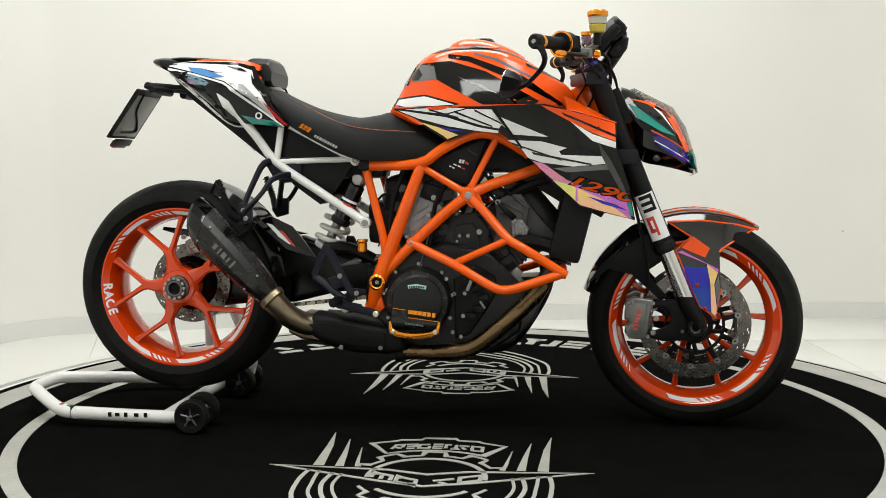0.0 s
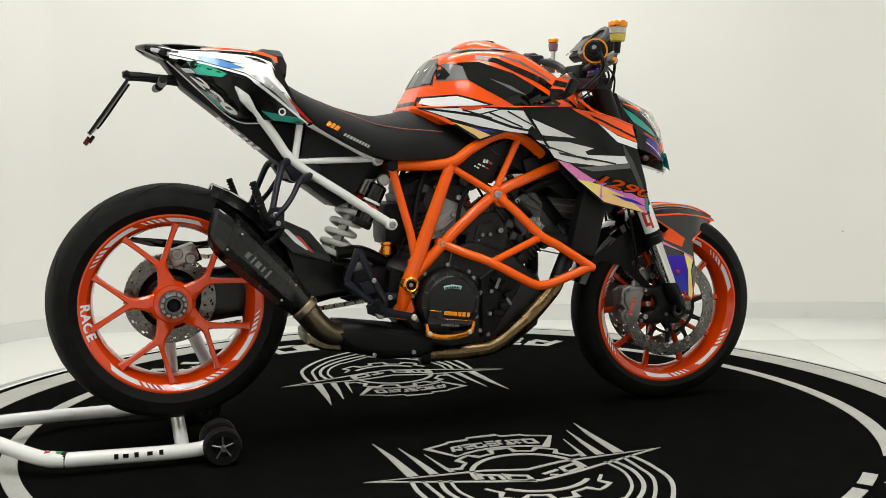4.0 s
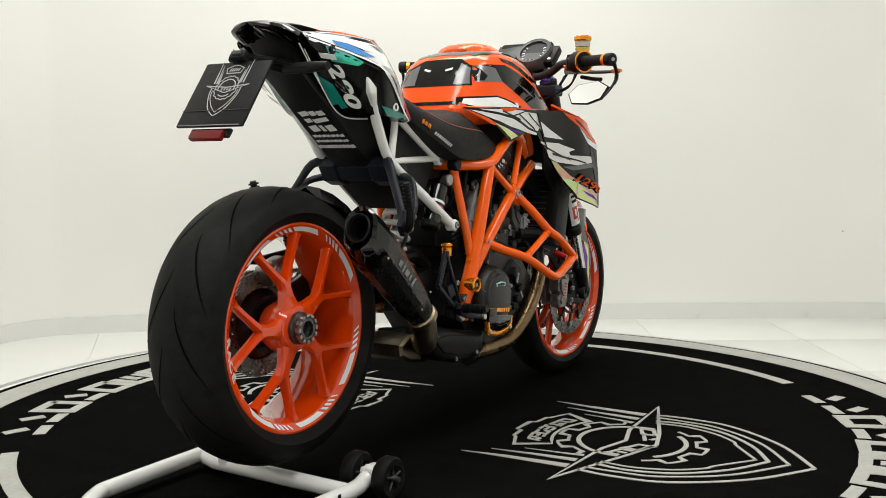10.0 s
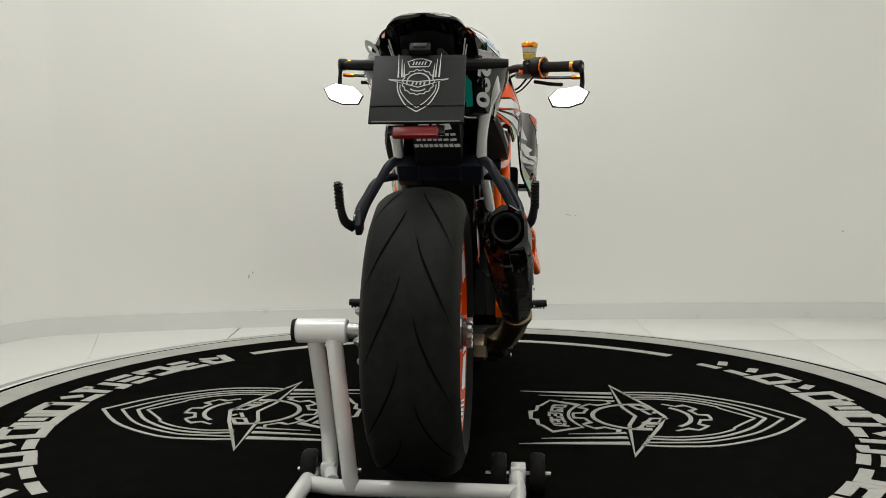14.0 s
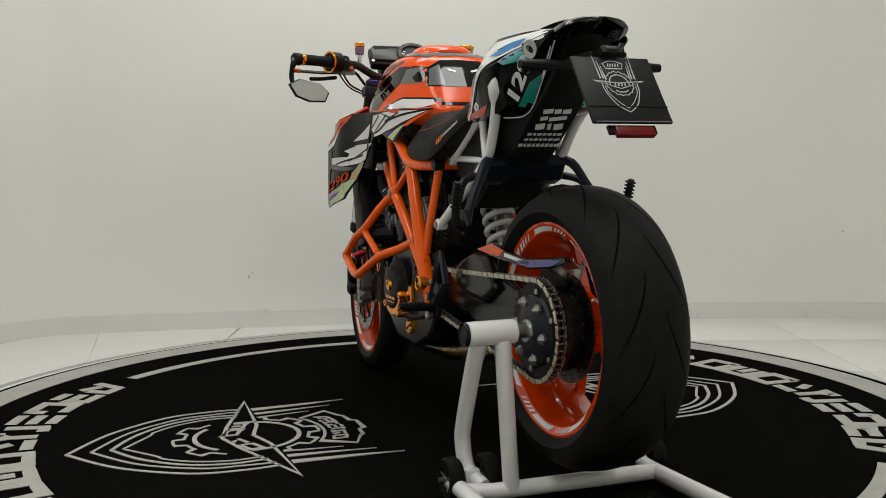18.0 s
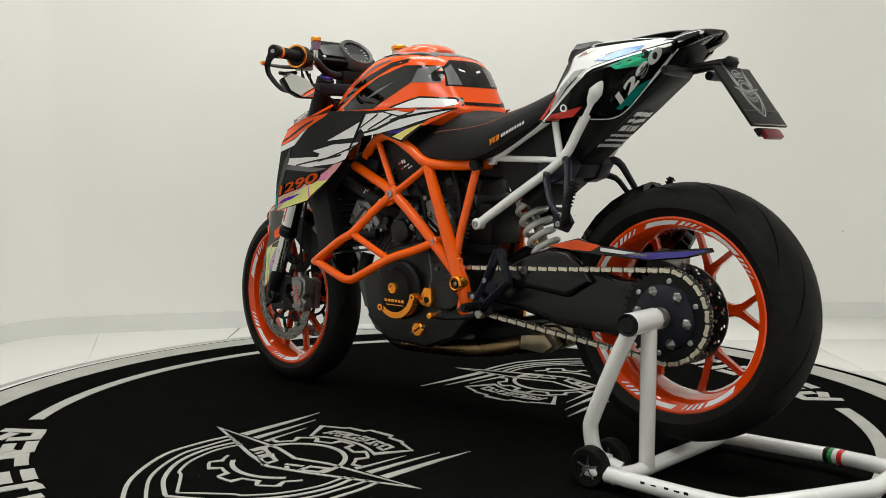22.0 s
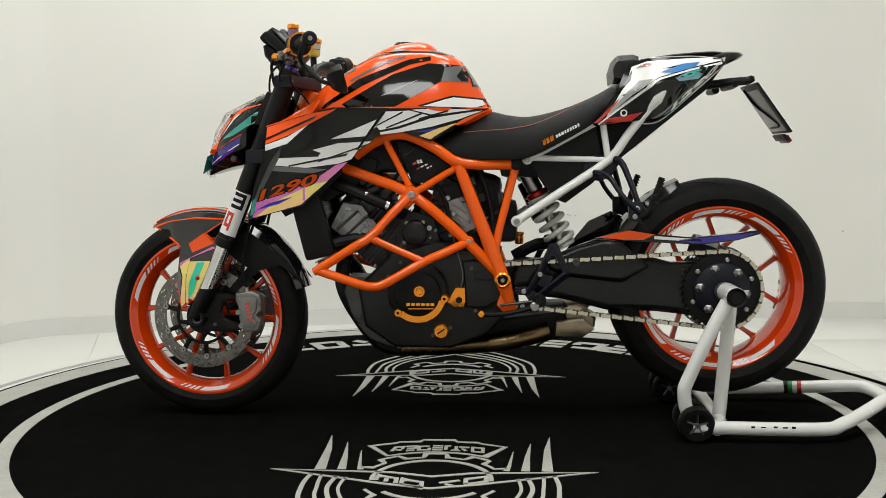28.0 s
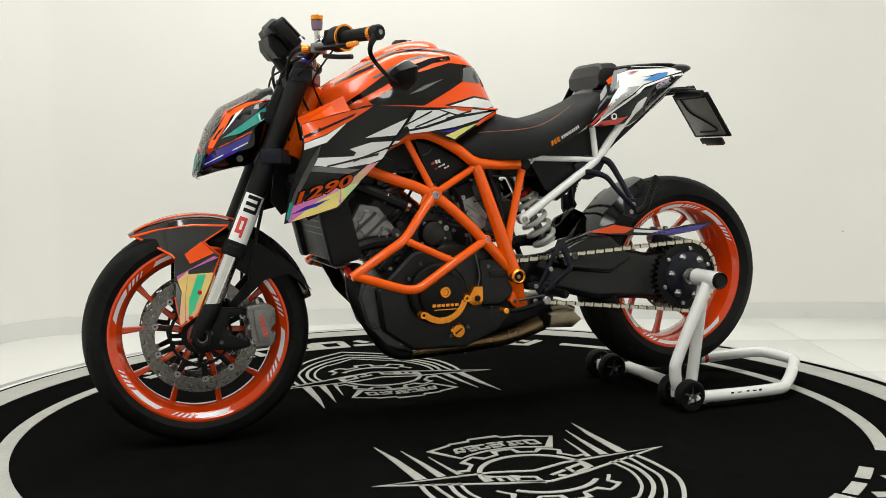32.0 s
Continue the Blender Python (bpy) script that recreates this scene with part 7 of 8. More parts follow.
        for k, (x, z, w, h, c3) in enumerate(((0.060, 0.7525, 0.006, 0.010, "vinyl_w"), (0.068, 0.7510, 0.006, 0.010, "vinyl_w"), (0.078, 0.7470, 0.011, 0.006, "vinyl_r"),
                                              (0.046, 0.7430, 0.009, 0.004, "vinyl_w"), (0.057, 0.7385, 0.009, 0.004, "vinyl_w"), (0.068, 0.7325, 0.010, 0.003, "vinyl_r"), (0.033, 0.7385, 0.006, 0.004, "vinyl_w"), (0.041, 0.7345, 0.007, 0.004, "vinyl_w"))):
            part("name_bar", box(w, 0.001, h, pose(x, s * 0.1316, z, 0, 25, 0), 0), c3, en, "", 0)
        part("cover_seam", tube([(0.080, s * 0.1312, 0.786), (0.092, s * 0.1312, 0.776), (0.108, s * 0.1312, 0.768)], 0.0009, 6), "vinyl_g", en, "", 60)
        part("duct_panel", prism([(-0.040, 0.748), (0.060, 0.800), (0.150, 0.830), (0.250, 0.790), (0.330, 0.735), (0.395, 0.650), (0.330, 0.640), (0.250, 0.690), (0.160, 0.735), (0.080, 0.715)], s * 0.094, s * 0.102, 0.003), "mblack", en, "black duct panel beside the airbox")
        part("throttle_body", rod((0.03, s * 0.04, 0.70), (0.03, s * 0.105, 0.70), 0.030, 20, 0.006), "engine", en)
        part("coil_box", box(0.06, 0.03, 0.045, pose(-0.02, s * 0.105, 0.665, 0, 20, 0), 0.006), "mblack", en)
        part("relay_box", box(0.05, 0.03, 0.06, pose(0.215, s * 0.10, 0.735, 0, -20, 0), 0.006), "mblack", en)
    rnd = random.Random(7)
    zones = ((0.02, 0.24, 0.53, 0.70), (-0.13, 0.00, 0.48, 0.70), (-0.02, 0.20, 0.44, 0.58))
    for s in (1, -1):
        for k in range(45):
            x0, x1, z0, z1 = zones[k % 3]
            x, z = rnd.uniform(x0, x1), rnd.uniform(z0, z1)
            y = s * rnd.uniform(0.088, 0.106)
            q = k % 5
            if q == 0:
                part("bracket", box(rnd.uniform(0.018, 0.04), 0.012, rnd.uniform(0.010, 0.026), Matrix.Translation((x, y, z)) @ Matrix.Rotation(rnd.uniform(-0.9, 0.9), 4, "Y"), 0.003), "case", en)
            elif q == 1:
                part("cap_screw", rod((x, y, z), (x, y + s * 0.012, z), rnd.uniform(0.0035, 0.0055), 12, 0.0015), "steel", en)
            elif q == 2:
                part("union", rod((x, y - s * 0.01, z), (x, y + s * 0.010, z), rnd.uniform(0.010, 0.017), 16, 0.003), "case", en)
            elif q == 3:
                a = rnd.uniform(0, 6.28)
                part("wire", tube([(x, y, z), (x + 0.03 * math.cos(a), y + s * 0.008, z + 0.03 * math.sin(a)), (x + 0.06 * math.cos(a + 0.6), y, z + 0.06 * math.sin(a + 0.6))], rnd.uniform(0.0022, 0.0040), 8, 4), "mblack", en)
            else:
                part("cast_lug", prism([(x - 0.016, z - 0.008), (x + 0.012, z - 0.012), (x + 0.018, z + 0.006), (x - 0.006, z + 0.014)], y - s * 0.01, y + s * 0.006, 0.003), "engine", en)
    part("brass_plate", prism([(0.112, 0.692), (0.127, 0.711), (0.155, 0.716), (0.185, 0.716), (0.168, 0.702), (0.146, 0.690)], -0.122, -0.112, 0.002), "chain", en, "pale brass engine mount")
    bolts([(0.143, -0.122, 0.704)], (0, -1, 0), 0.010, 0.005, "mblack", en)
    core = part("airbox", box(0.36, 0.19, 0.16, pose(0.06, 0, 0.80), 0.03), "mblack", bike, "black airbox beneath the tank")
    part("battery_tray", box(0.16, 0.13, 0.17, pose(-0.24, 0, 0.79), 0.02), "mblack", core)
    part("inner_guard", box(0.14, 0.14, 0.12, pose(-0.14, 0.0, 0.58), 0.02), "mblack", core)
    rad = part("radiator", box(0.040, 0.330, 0.240, Matrix.Translation((0.376, 0, 0.605)) @ Matrix.Rotation(radians(14), 4, "Y"), 0.008), "mblack", bike, "black radiator with side tanks")
    for s in (1, -1):
        part("side_tank", box(0.085, 0.045, 0.245, Matrix.Translation((0.369, s * 0.160, 0.605)) @ Matrix.Rotation(radians(14), 4, "Y"), 0.012), "mblack", rad)
    for k in range(14):
        part("core_fin", box(0.044, 0.28, 0.003, Matrix.Translation((0.340 + 0.0047 * k, 0, 0.475 + 0.0175 * k)) @ Matrix.Rotation(radians(14), 4, "Y"), 0), "engine", rad)
    for s in (1, -1):
        part("frame_slider", rod((0.34, s * 0.205, 0.452), (0.34, s * 0.165, 0.468), 0.010, 12, 0.002), "redano", en)


def exhaust(bike):
    ex = part("exhaust", tube([(0.284, -0.134, 0.418), (0.265, -0.142, 0.388), (0.204, -0.150, 0.328), (0.150, -0.150, 0.282), (0.106, -0.145, 0.248), (0.060, -0.138, 0.230), (-0.01, -0.130, 0.224), (-0.10, -0.115, 0.221)], 0.0225, 18, 5), "bronze", bike, "heat-tinted exhaust with a black canister")
    part("header_pipe", tube([(0.310, -0.03, 0.58), (0.345, -0.06, 0.53), (0.335, -0.10, 0.495), (0.315, -0.115, 0.465), (0.284, -0.134, 0.418)], 0.0225, 16, 4), "mblack", ex)
    part("header_pipe", tube([(0.125, 0.062, 0.212), (0.05, 0.066, 0.215), (-0.075, 0.066, 0.222), (-0.16, 0.062, 0.228), (-0.23, 0.052, 0.240), (-0.30, 0.040, 0.258)], [0.0245, 0.0250, 0.0250, 0.0250, 0.025], 18, 4), "bronze", ex)
    part("header_pipe", tube([(0.29, 0.06, 0.47), (0.295, 0.075, 0.40), (0.26, 0.07, 0.32), (0.19, 0.06, 0.225), (0.12, 0.055, 0.205)], 0.021, 16, 4), "mblack", ex)
    part("collector_box", prism([(-0.100, 0.286), (-0.095, 0.232), (-0.140, 0.218), (-0.240, 0.222), (-0.320, 0.244), (-0.360, 0.270), (-0.372, 0.305), (-0.352, 0.330), (-0.300, 0.326), (-0.200, 0.304)], -0.160, -0.055, 0.026, 4), "mblack", ex, "black exhaust collector")
    part("collector_rib", prism([(-0.150, 0.280), (-0.145, 0.242), (-0.240, 0.244), (-0.325, 0.266), (-0.365, 0.304), (-0.300, 0.308), (-0.200, 0.290)], -0.166, -0.158, 0.004, 2), "mblack", ex)
    part("collector_end", prism([(-0.110, 0.285), (-0.110, 0.228), (-0.250, 0.216), (-0.330, 0.232), (-0.356, 0.255), (-0.362, 0.292), (-0.345, 0.318), (-0.320, 0.314), (-0.200, 0.298)], -0.058, 0.030, 0.014, 3), "mblack", ex, "black collector half")
    part("collector_cone", prism([(-0.340, 0.240), (-0.400, 0.250), (-0.436, 0.268), (-0.440, 0.298), (-0.400, 0.318), (-0.345, 0.312)], -0.110, 0.028, 0.016, 3), "titan", ex, "raw metal rear of the collector")
    for x in (-0.16, -0.27):
        bolts([(x, -0.1665, 0.240)], (0, -1, 0), 0.006, 0.004, "steel", ex)
    part("collector_tail", prism([(-0.315, 0.250), (-0.395, 0.246), (-0.430, 0.270), (-0.400, 0.300), (-0.32, 0.290)], 0.030, 0.085, 0.012, 2), "titan", ex, "raw metal collector end")
    part("pipe_clamp", rod((-0.125, -0.112, 0.216), (-0.098, -0.115, 0.216), 0.0260, 20, 0.003), "mblack", ex)
    part("link_pipe", tube([(-0.345, -0.120, 0.296), (-0.385, -0.142, 0.304), (-0.425, -0.170, 0.334), (-0.465, -0.186, 0.384)], [0.033, 0.032, 0.032, 0.034], 20, 5), "titan", ex, "raw metal link pipe")
    a, b = Vector((-0.460, -0.185, 0.381)), Vector((-0.682, -0.163, 0.606))
    d = (b - a).normalized()
    side = Vector((0, 1, 0)).cross(d).normalized()
    up = d.cross(side)
    # hexagonal section with rounded corners
    hexa = [Vector((1.17 * math.cos(1.04720 * i), 1.14 * math.sin(1.04720 * i))) for i in range(6)]
    sec = []
    for i in range(6):
        for q in (0.80, 0.90, 0.97):
            w = hexa[i] * q + hexa[i - 1] * (1 - q)
            sec.append((w.x * (1.0 - 0.10 * (q - 0.8) / 0.2), w.y * (1.0 - 0.10 * (q - 0.8) / 0.2)))
        for q in (0.97, 0.90, 0.80):
            w = hexa[i] * q + hexa[(i + 1) % 6] * (1 - q)
            sec.append((w.x * (1.0 - 0.10 * (q - 0.8) / 0.2), w.y * (1.0 - 0.10 * (q - 0.8) / 0.2)))

    def ring(t, k, slant=0.0):
        c = a + d * t
        return [c + side * (u * k) + up * (v * k) + d * (slant * u * k) for u, v in sec]

    L = (b - a).length
    can = part("canister", loft([ring(0.0, 0.027), ring(0.012, 0.033), ring(0.06, 0.0415), ring(0.16, 0.0490), ring(L - 0.055, 0.0530, 0.50)]), "can", ex, "satin black canister", 25)
    part("end_cap", loft([ring(L - 0.054, 0.0540, 0.50), ring(L - 0.034, 0.0525, 0.55), ring(L - 0.008, 0.0475, 0.60), ring(L + 0.002, 0.0405, 0.60), ring(L - 0.004, 0.0350, 0.60), ring(L - 0.05, 0.0330, 0.5)]), "gblack", can, "black end cap", 25)
    mouth = Matrix.Translation(a + d * (L + 0.002)) @ (d - side * 0.55).normalized().to_track_quat("Z", "Y").to_matrix().to_4x4()
    part("outlet", lathe([(0.027, -0.004), (0.033, -0.004), (0.034, 0.002), (0.032, 0.004), (0.029, 0.003), (0.027, -0.05)], seg=32, axis="z"), "mblack", can, m=mouth)
    part("outlet_core", lathe([(0.0, -0.03), (0.028, -0.03), (0.028, -0.034), (0.0, -0.034)], seg=20, axis="z", closed=False), "groove", can, m=mouth)
    part("inlet_collar", rod(a - d * 0.014, a + d * 0.008, 0.0375, 20, 0.004), "titan", can)
    for t in (0.070, 0.255):
        for ang in (-1, 1):
            p = a + d * (L - t) - up * (0.0555 - t * 0.045) + side * ang * 0.026
            part("rivet", rod(p, p - up * 0.004, 0.0032, 10, 0.001), "steel", can)
    # maker's mark as bars
    for k, (w, h) in enumerate(((0.006, 0.024), (0.006, 0.016), (0.014, 0.016), (0.005, 0.020), (0.011, 0.016))):
        p = a + d * (0.132 + 0.017 * k) - up * (0.0478 + 0.0006 * k) + side * -0.002
        mm = Matrix.Translation(p) @ Matrix([[d.x, side.x, -up.x, 0], [d.y, side.y, -up.y, 0], [d.z, side.z, -up.z, 0], [0, 0, 0, 1]])
        part("name_bar", box(w, h, 0.003, mm, 0), "vinyl_g", can, "", 0)
    part("canister_strap", tube([(-0.508, -0.176, 0.590), (-0.53, -0.18, 0.56), (-0.575, -0.178, 0.535)], 0.010, 8, 3, flat=0.5), "mblack", ex)


def swingarm(bike):
    sw = part("swingarm", prism([(-0.175, 0.395), (-0.205, 0.470), (-0.300, 0.480), (-0.375, 0.512), (-0.430, 0.532), (-0.500, 0.528), (-0.560, 0.486), (-0.640, 0.466), (-0.735, 0.468), (-0.800, 0.455), (-0.835, 0.384), (-0.800, 0.318), (-0.720, 0.312), (-0.600, 0.326), (-0.460, 0.330), (-0.330, 0.362), (-0.235, 0.372)], 0.060, 0.110, 0.022, 4), "arm", bike, "black cast single-sided swingarm")
    part("cross_tube", box(0.11, 0.17, 0.085, pose(-0.245, 0.02, 0.425, 0, -6, 0), 0.03), "mblack", sw)
    part("arm_rib", prism([(-0.285, 0.470), (-0.38, 0.512), (-0.44, 0.530), (-0.50, 0.525), (-0.555, 0.480), (-0.575, 0.455), (-0.50, 0.410), (-0.36, 0.425), (-0.30, 0.445)], 0.100, 0.130, 0.016, 4), "arm", sw)
    bolts([(-0.372, 0.131, 0.470), (-0.700, 0.111, 0.440)], (0, 1, 0), 0.011, 0.006, "engine", sw)
    part("pivot_block", prism([(-0.16, 0.45), (-0.205, 0.455), (-0.215, 0.34), (-0.165, 0.33)], -0.10, 0.10, 0.01), "mblack", sw)
    c = Vector((RW.x, 0.0, RW.z))
    part("hub_drum", lathe([(0.030, 0.020), (0.066, 0.022), (0.078, 0.040), (0.092, 0.060), (0.098, 0.108), (0.030, 0.112)], c, 40), "arm", sw, "black cast hub of the swingarm")
    spr = part("sprocket", lathe([(0.060, 0.118), (0.104, 0.118), (0.104, 0.124), (0.060, 0.124)], c, 84), "mblack", bike, "large black rear sprocket")
    tooth = None
    for k in range(38):
        a = radians(360 * k / 38)
        q = Vector((c.x + 0.107 * math.cos(a), 0.121, c.z + 0.107 * math.sin(a)))
        if tooth is None:
            tooth = part("tooth", box(0.010, 0.005, 0.008, Matrix.Translation(q), 0), "mblack", spr, "", 0)
        else:
            again(tooth, "tooth", spr, q, (0, -a, 0))
    part("sprocket_carrier", lathe([(0.026, 0.144), (0.040, 0.145), (0.062, 0.138), (0.076, 0.131), (0.080, 0.123), (0.026, 0.116)], c, 40), "navy", spr, "dark sprocket carrier")
    for k in range(6):
        a = radians(60 * k + 8)
        p = Vector((c.x + 0.064 * math.cos(a), 0.136, c.z + 0.064 * math.sin(a)))
        part("carrier_nut", lathe([(0.0, 0.016), (0.004, 0.016), (0.008, 0.012), (0.0105, 0.008), (0.0130, 0.006), (0.0130, 0.0), (0.0, 0.0)], p, 6, closed=False), "steel", spr, "", 20)
    for k in range(6):
        a = radians(60 * k + 38)
        p = Vector((c.x + 0.086 * math.cos(a), 0.124, c.z + 0.086 * math.sin(a)))
        part("carrier_bolt", rod(p, p + Vector((0, 0.008, 0)), 0.007, 10, 0.002), "steel", spr)
    part("axle_nut", lathe([(0.014, 0.150), (0.024, 0.150), (0.026, 0.146), (0.026, 0.128), (0.014, 0.128)], c, 20), "steel", spr, "ribbed steel axle end")
    # chain: side plates and rollers, link by link
    path = []
    rr = 0.110
    top0, bot0 = Vector((-0.150, 0, 0.462)), Vector((-0.150, 0, 0.352))
    for i in range(33):
        a = radians(95 - (95 + 98) * i / 32 * -1)
        path.append(Vector((c.x + rr * math.cos(a), 0, c.z + rr * math.sin(a))))
    path = [top0] + path + [bot0]
    cum = [0.0]
    for p, q in zip(path, path[1:]):
        cum.append(cum[-1] + (q - p).length)

    def along(s):
        j = max(0, min(len(path) - 2, int(np.searchsorted(cum, s)) - 1))
        t = (s - cum[j]) / max(1e-9, cum[j + 1] - cum[j])
        return path[j] + (path[j + 1] - path[j]) * t

    pitch = 0.0159
    n = int(cum[-1] / pitch) - 1
    ch = part("chain", rod(along(0.002) + Vector((0, 0.113, 0)), along(0.002) + Vector((0, 0.129, 0)), 0.005, 8), "chain", bike, "pale brass drive chain")
    inner = outer = None
    for k in range(n):
        p, q = along(k * pitch), along((k + 1) * pitch)
        mid = (p + q) / 2
        ang = math.atan2(-(q - p).z, (q - p).x)
        wide = k % 2
        if k < 2:
            bm = bmesh.new()
            hw = 0.0088 if wide else 0.0062
            for s in (1, -1):
                ring = []
                for j in range(16):
                    t = 6.28319 * j / 16
                    x = 0.00795 * (1 if math.cos(t) > 0 else -1) + 0.0058 * math.cos(t)
                    z = 0.0064 * math.sin(t) * (0.6 if abs(math.cos(t)) < 0.3 else 1.0)
                    ring.append((x, z))
                lo = [bm.verts.new((x, s * hw, z)) for x, z in ring]
                hi = [bm.verts.new((x, s * (hw + 0.0016), z)) for x, z in ring]
                bm.faces.new(lo)
                bm.faces.new(hi[::-1])
                for j in range(16):
                    bm.faces.new((lo[j], lo[(j + 1) % 16], hi[(j + 1) % 16], hi[j]))
            for x in (-0.00795, 0.00795):
                b2 = rod((x, -hw - 0.003, 0), (x, hw + 0.003, 0), 0.0024, 8)
                me = bpy.data.meshes.new("tmp")
                b2.to_mesh(me)
                b2.free()
                bm.from_mesh(me)
                bpy.data.meshes.remove(me)
            ob = part("link", bm, "chain" if wide else "engine", ch, "", 30)
            ob.location = mid + Vector((0, 0.121, 0)) - ORIGIN[ch]
            ob.rotation_euler = (0, ang, 0)
            if k == 0:
                inner = ob
            else:
                outer = ob
        else:
            again(outer if wide else inner, "link", ch, mid + Vector((0, 0.121, 0)), (0, ang, 0))
    # hugger over the tyre and chain guard
    hug = part("hugger", loft([
        [(c.x + (0.330 + dr) * math.cos(radians(a)), y * k, c.z + (0.330 + dr) * math.sin(radians(a))) for y, dr in ((-0.088, -0.035), (-0.062, -0.006), (0, 0.0), (0.062, -0.006), (0.088, -0.035), (0.084, -0.038), (0, -0.005), (-0.084, -0.038))]
        for a, k in ((6, 0.9), (16, 1.0), (24, 1.0), (34, 1.0), (44, 1.0), (54, 0.95), (63, 0.85), (70, 0.65))]), "sblack", bike, "black rear hugger with coloured chain guard")
    part("chain_guard", prism([(-0.425, 0.535), (-0.520, 0.560), (-0.600, 0.545), (-0.700, 0.536), (-0.800, 0.548), (-0.880, 0.556), (-0.885, 0.546), (-0.820, 0.528), (-0.720, 0.516), (-0.600, 0.522), (-0.500, 0.528)], 0.098, 0.112, 0.004), "gblack", hug)
    for o, cc in ((((-0.432, 0.537), (-0.520, 0.557), (-0.590, 0.545), (-0.560, 0.530), (-0.500, 0.531)), "orange"), (((-0.590, 0.541), (-0.720, 0.531), (-0.720, 0.524), (-0.590, 0.532)), "vinyl_w"), (((-0.660, 0.530), (-0.800, 0.543), (-0.875, 0.551), (-0.820, 0.532), (-0.725, 0.520), (-0.660, 0.524)), "blue")):
        part("guard_vinyl", prism(o, 0.112, 0.1128, 0), cc, hug, "", 0)
    guard = part("side_guard", prism([(-0.529, 0.583), (-0.489, 0.601), (-0.424, 0.571), (-0.390, 0.530), (-0.357, 0.482), (-0.420, 0.497), (-0.469, 0.511), (-0.499, 0.545)], -0.092, -0.078, 0.004, 2), "gblack", hug, "gloss black side guard with red and white vinyl")
    part("guard_vinyl", prism([(-0.497, 0.580), (-0.480, 0.576), (-0.425, 0.521), (-0.432, 0.520), (-0.462, 0.541)], -0.0928, -0.0921, 0), "vinyl_w", guard, "", 0)
    part("guard_vinyl", prism([(-0.462, 0.561), (-0.448, 0.556), (-0.413, 0.513), (-0.424, 0.517)], -0.0934, -0.0929, 0), "vinyl_r", guard, "", 0)
    # shock absorber
    p0, p1 = Vector((-0.226, -0.014, 0.738)), Vector((-0.348, -0.006, 0.500))
    d = (p1 - p0).normalized()
    sh = part("shock_absorber", rod(p0 + d * 0.015, p0 + d * 0.085, 0.024, 24, 0.004), "steel", bike, "shock absorber with a pale grey spring")
    part("shock_rod", rod(p0 + d * 0.08, p1, 0.014, 16), "steel", sh)
    part("shock_collar", rod(p0 + d * 0.085, p0 + d * 0.102, 0.032, 24, 0.003), "redano", sh, "red collar")
    part("spring_seat", rod(p0 + d * 0.102, p0 + d * 0.112, 0.036, 24, 0.003), "spring", sh)
    part("spring_seat", rod(p1 - d * 0.015, p1, 0.036, 24, 0.003), "spring", sh)
    u = d.orthogonal().normalized()
    v = d.cross(u)
    L0, L1, turns = 0.112, (p1 - p0).length - 0.012, 4.6
    pts = []
    for i in range(106):
        t = i / 105
        a = 6.28319 * turns * t
        pts.append(p0 + d * (L0 + (L1 - L0) * t) + (u * math.cos(a) + v * math.sin(a)) * 0.038)
    part("spring", tube(pts, 0.0078, 10), "spring", sh, "pale grey coil spring")
    part("shock_eye", rod(p0 + Vector((0, -0.02, 0)), p0 + Vector((0, 0.02, 0)), 0.020, 20, 0.003), "grey", sh)
    part("reservoir", rod((-0.232, -0.098, 0.690), (-0.280, -0.098, 0.592), 0.024, 24, 0.005), "gblack", sh, "black shock reservoir")
    for z, cc in ((0.648, "vinyl_w"), (0.636, "vinyl_r"), (0.628, "vinyl_w")):
        part("reservoir_band", rod((-0.232 - (0.690 - z) * 0.48, -0.098, z), (-0.232 - (0.690 - z) * 0.48 - 0.003, -0.098, z - 0.006), 0.0244, 24), cc, sh, "", 30)
    part("reservoir_end", rod((-0.277, -0.098, 0.597), (-0.286, -0.098, 0.579), 0.028, 12, 0.004), "mblack", sh, "", 20)
    part("reservoir_cap", rod((-0.226, -0.105, 0.704), (-0.226, -0.128, 0.704), 0.016, 24, 0.003), "steel", sh)
    part("linkage", tube([(-0.20, -0.03, 0.47), (-0.27, -0.04, 0.505), (-0.340, -0.042, 0.505)], 0.018, 10, 3), "mblack", sh)
    # rear brake fluid cup
    cup = part("brake_fluid_cup", rod((-0.218, -0.110, 0.500), (-0.218, -0.110, 0.528), 0.0135, 20, 0.003), "gold", bike, "orange rear brake fluid cup")
    part("cup_lid", rod((-0.218, -0.110, 0.528), (-0.218, -0.110, 0.537), 0.0155, 20, 0.002), "gold", cup)
    for s in (1, -1):
        rs = part("rearset", prism([(-0.200, 0.402), (-0.232, 0.405), (-0.262, 0.388), (-0.288, 0.372), (-0.284, 0.350), (-0.250, 0.336), (-0.205, 0.338), (-0.214, 0.360), (-0.240, 0.364), (-0.228, 0.382), (-0.204, 0.386)], s * 0.150, s * 0.163, 0.004), "navy", bike, "dark anodised rearset")
        for pts, w in ((((-0.236, 0.385), (-0.268, 0.440), (-0.296, 0.500), (-0.306, 0.520)), 0.012), (((-0.262, 0.372), (-0.300, 0.405), (-0.345, 0.440)), 0.012), (((-0.345, 0.440), (-0.330, 0.480), (-0.306, 0.520)), 0.009)):
            part("rearset_arm", tube([(x, s * 0.160, z) for x, z in pts], w, 10, 3, flat=0.5), "navy", rs)
        part("heel_guard", prism([(-0.286, 0.480), (-0.298, 0.524), (-0.318, 0.526), (-0.350, 0.446), (-0.336, 0.436), (-0.308, 0.498), (-0.296, 0.474)], s * 0.158, s * 0.166, 0.002), "navy", rs)
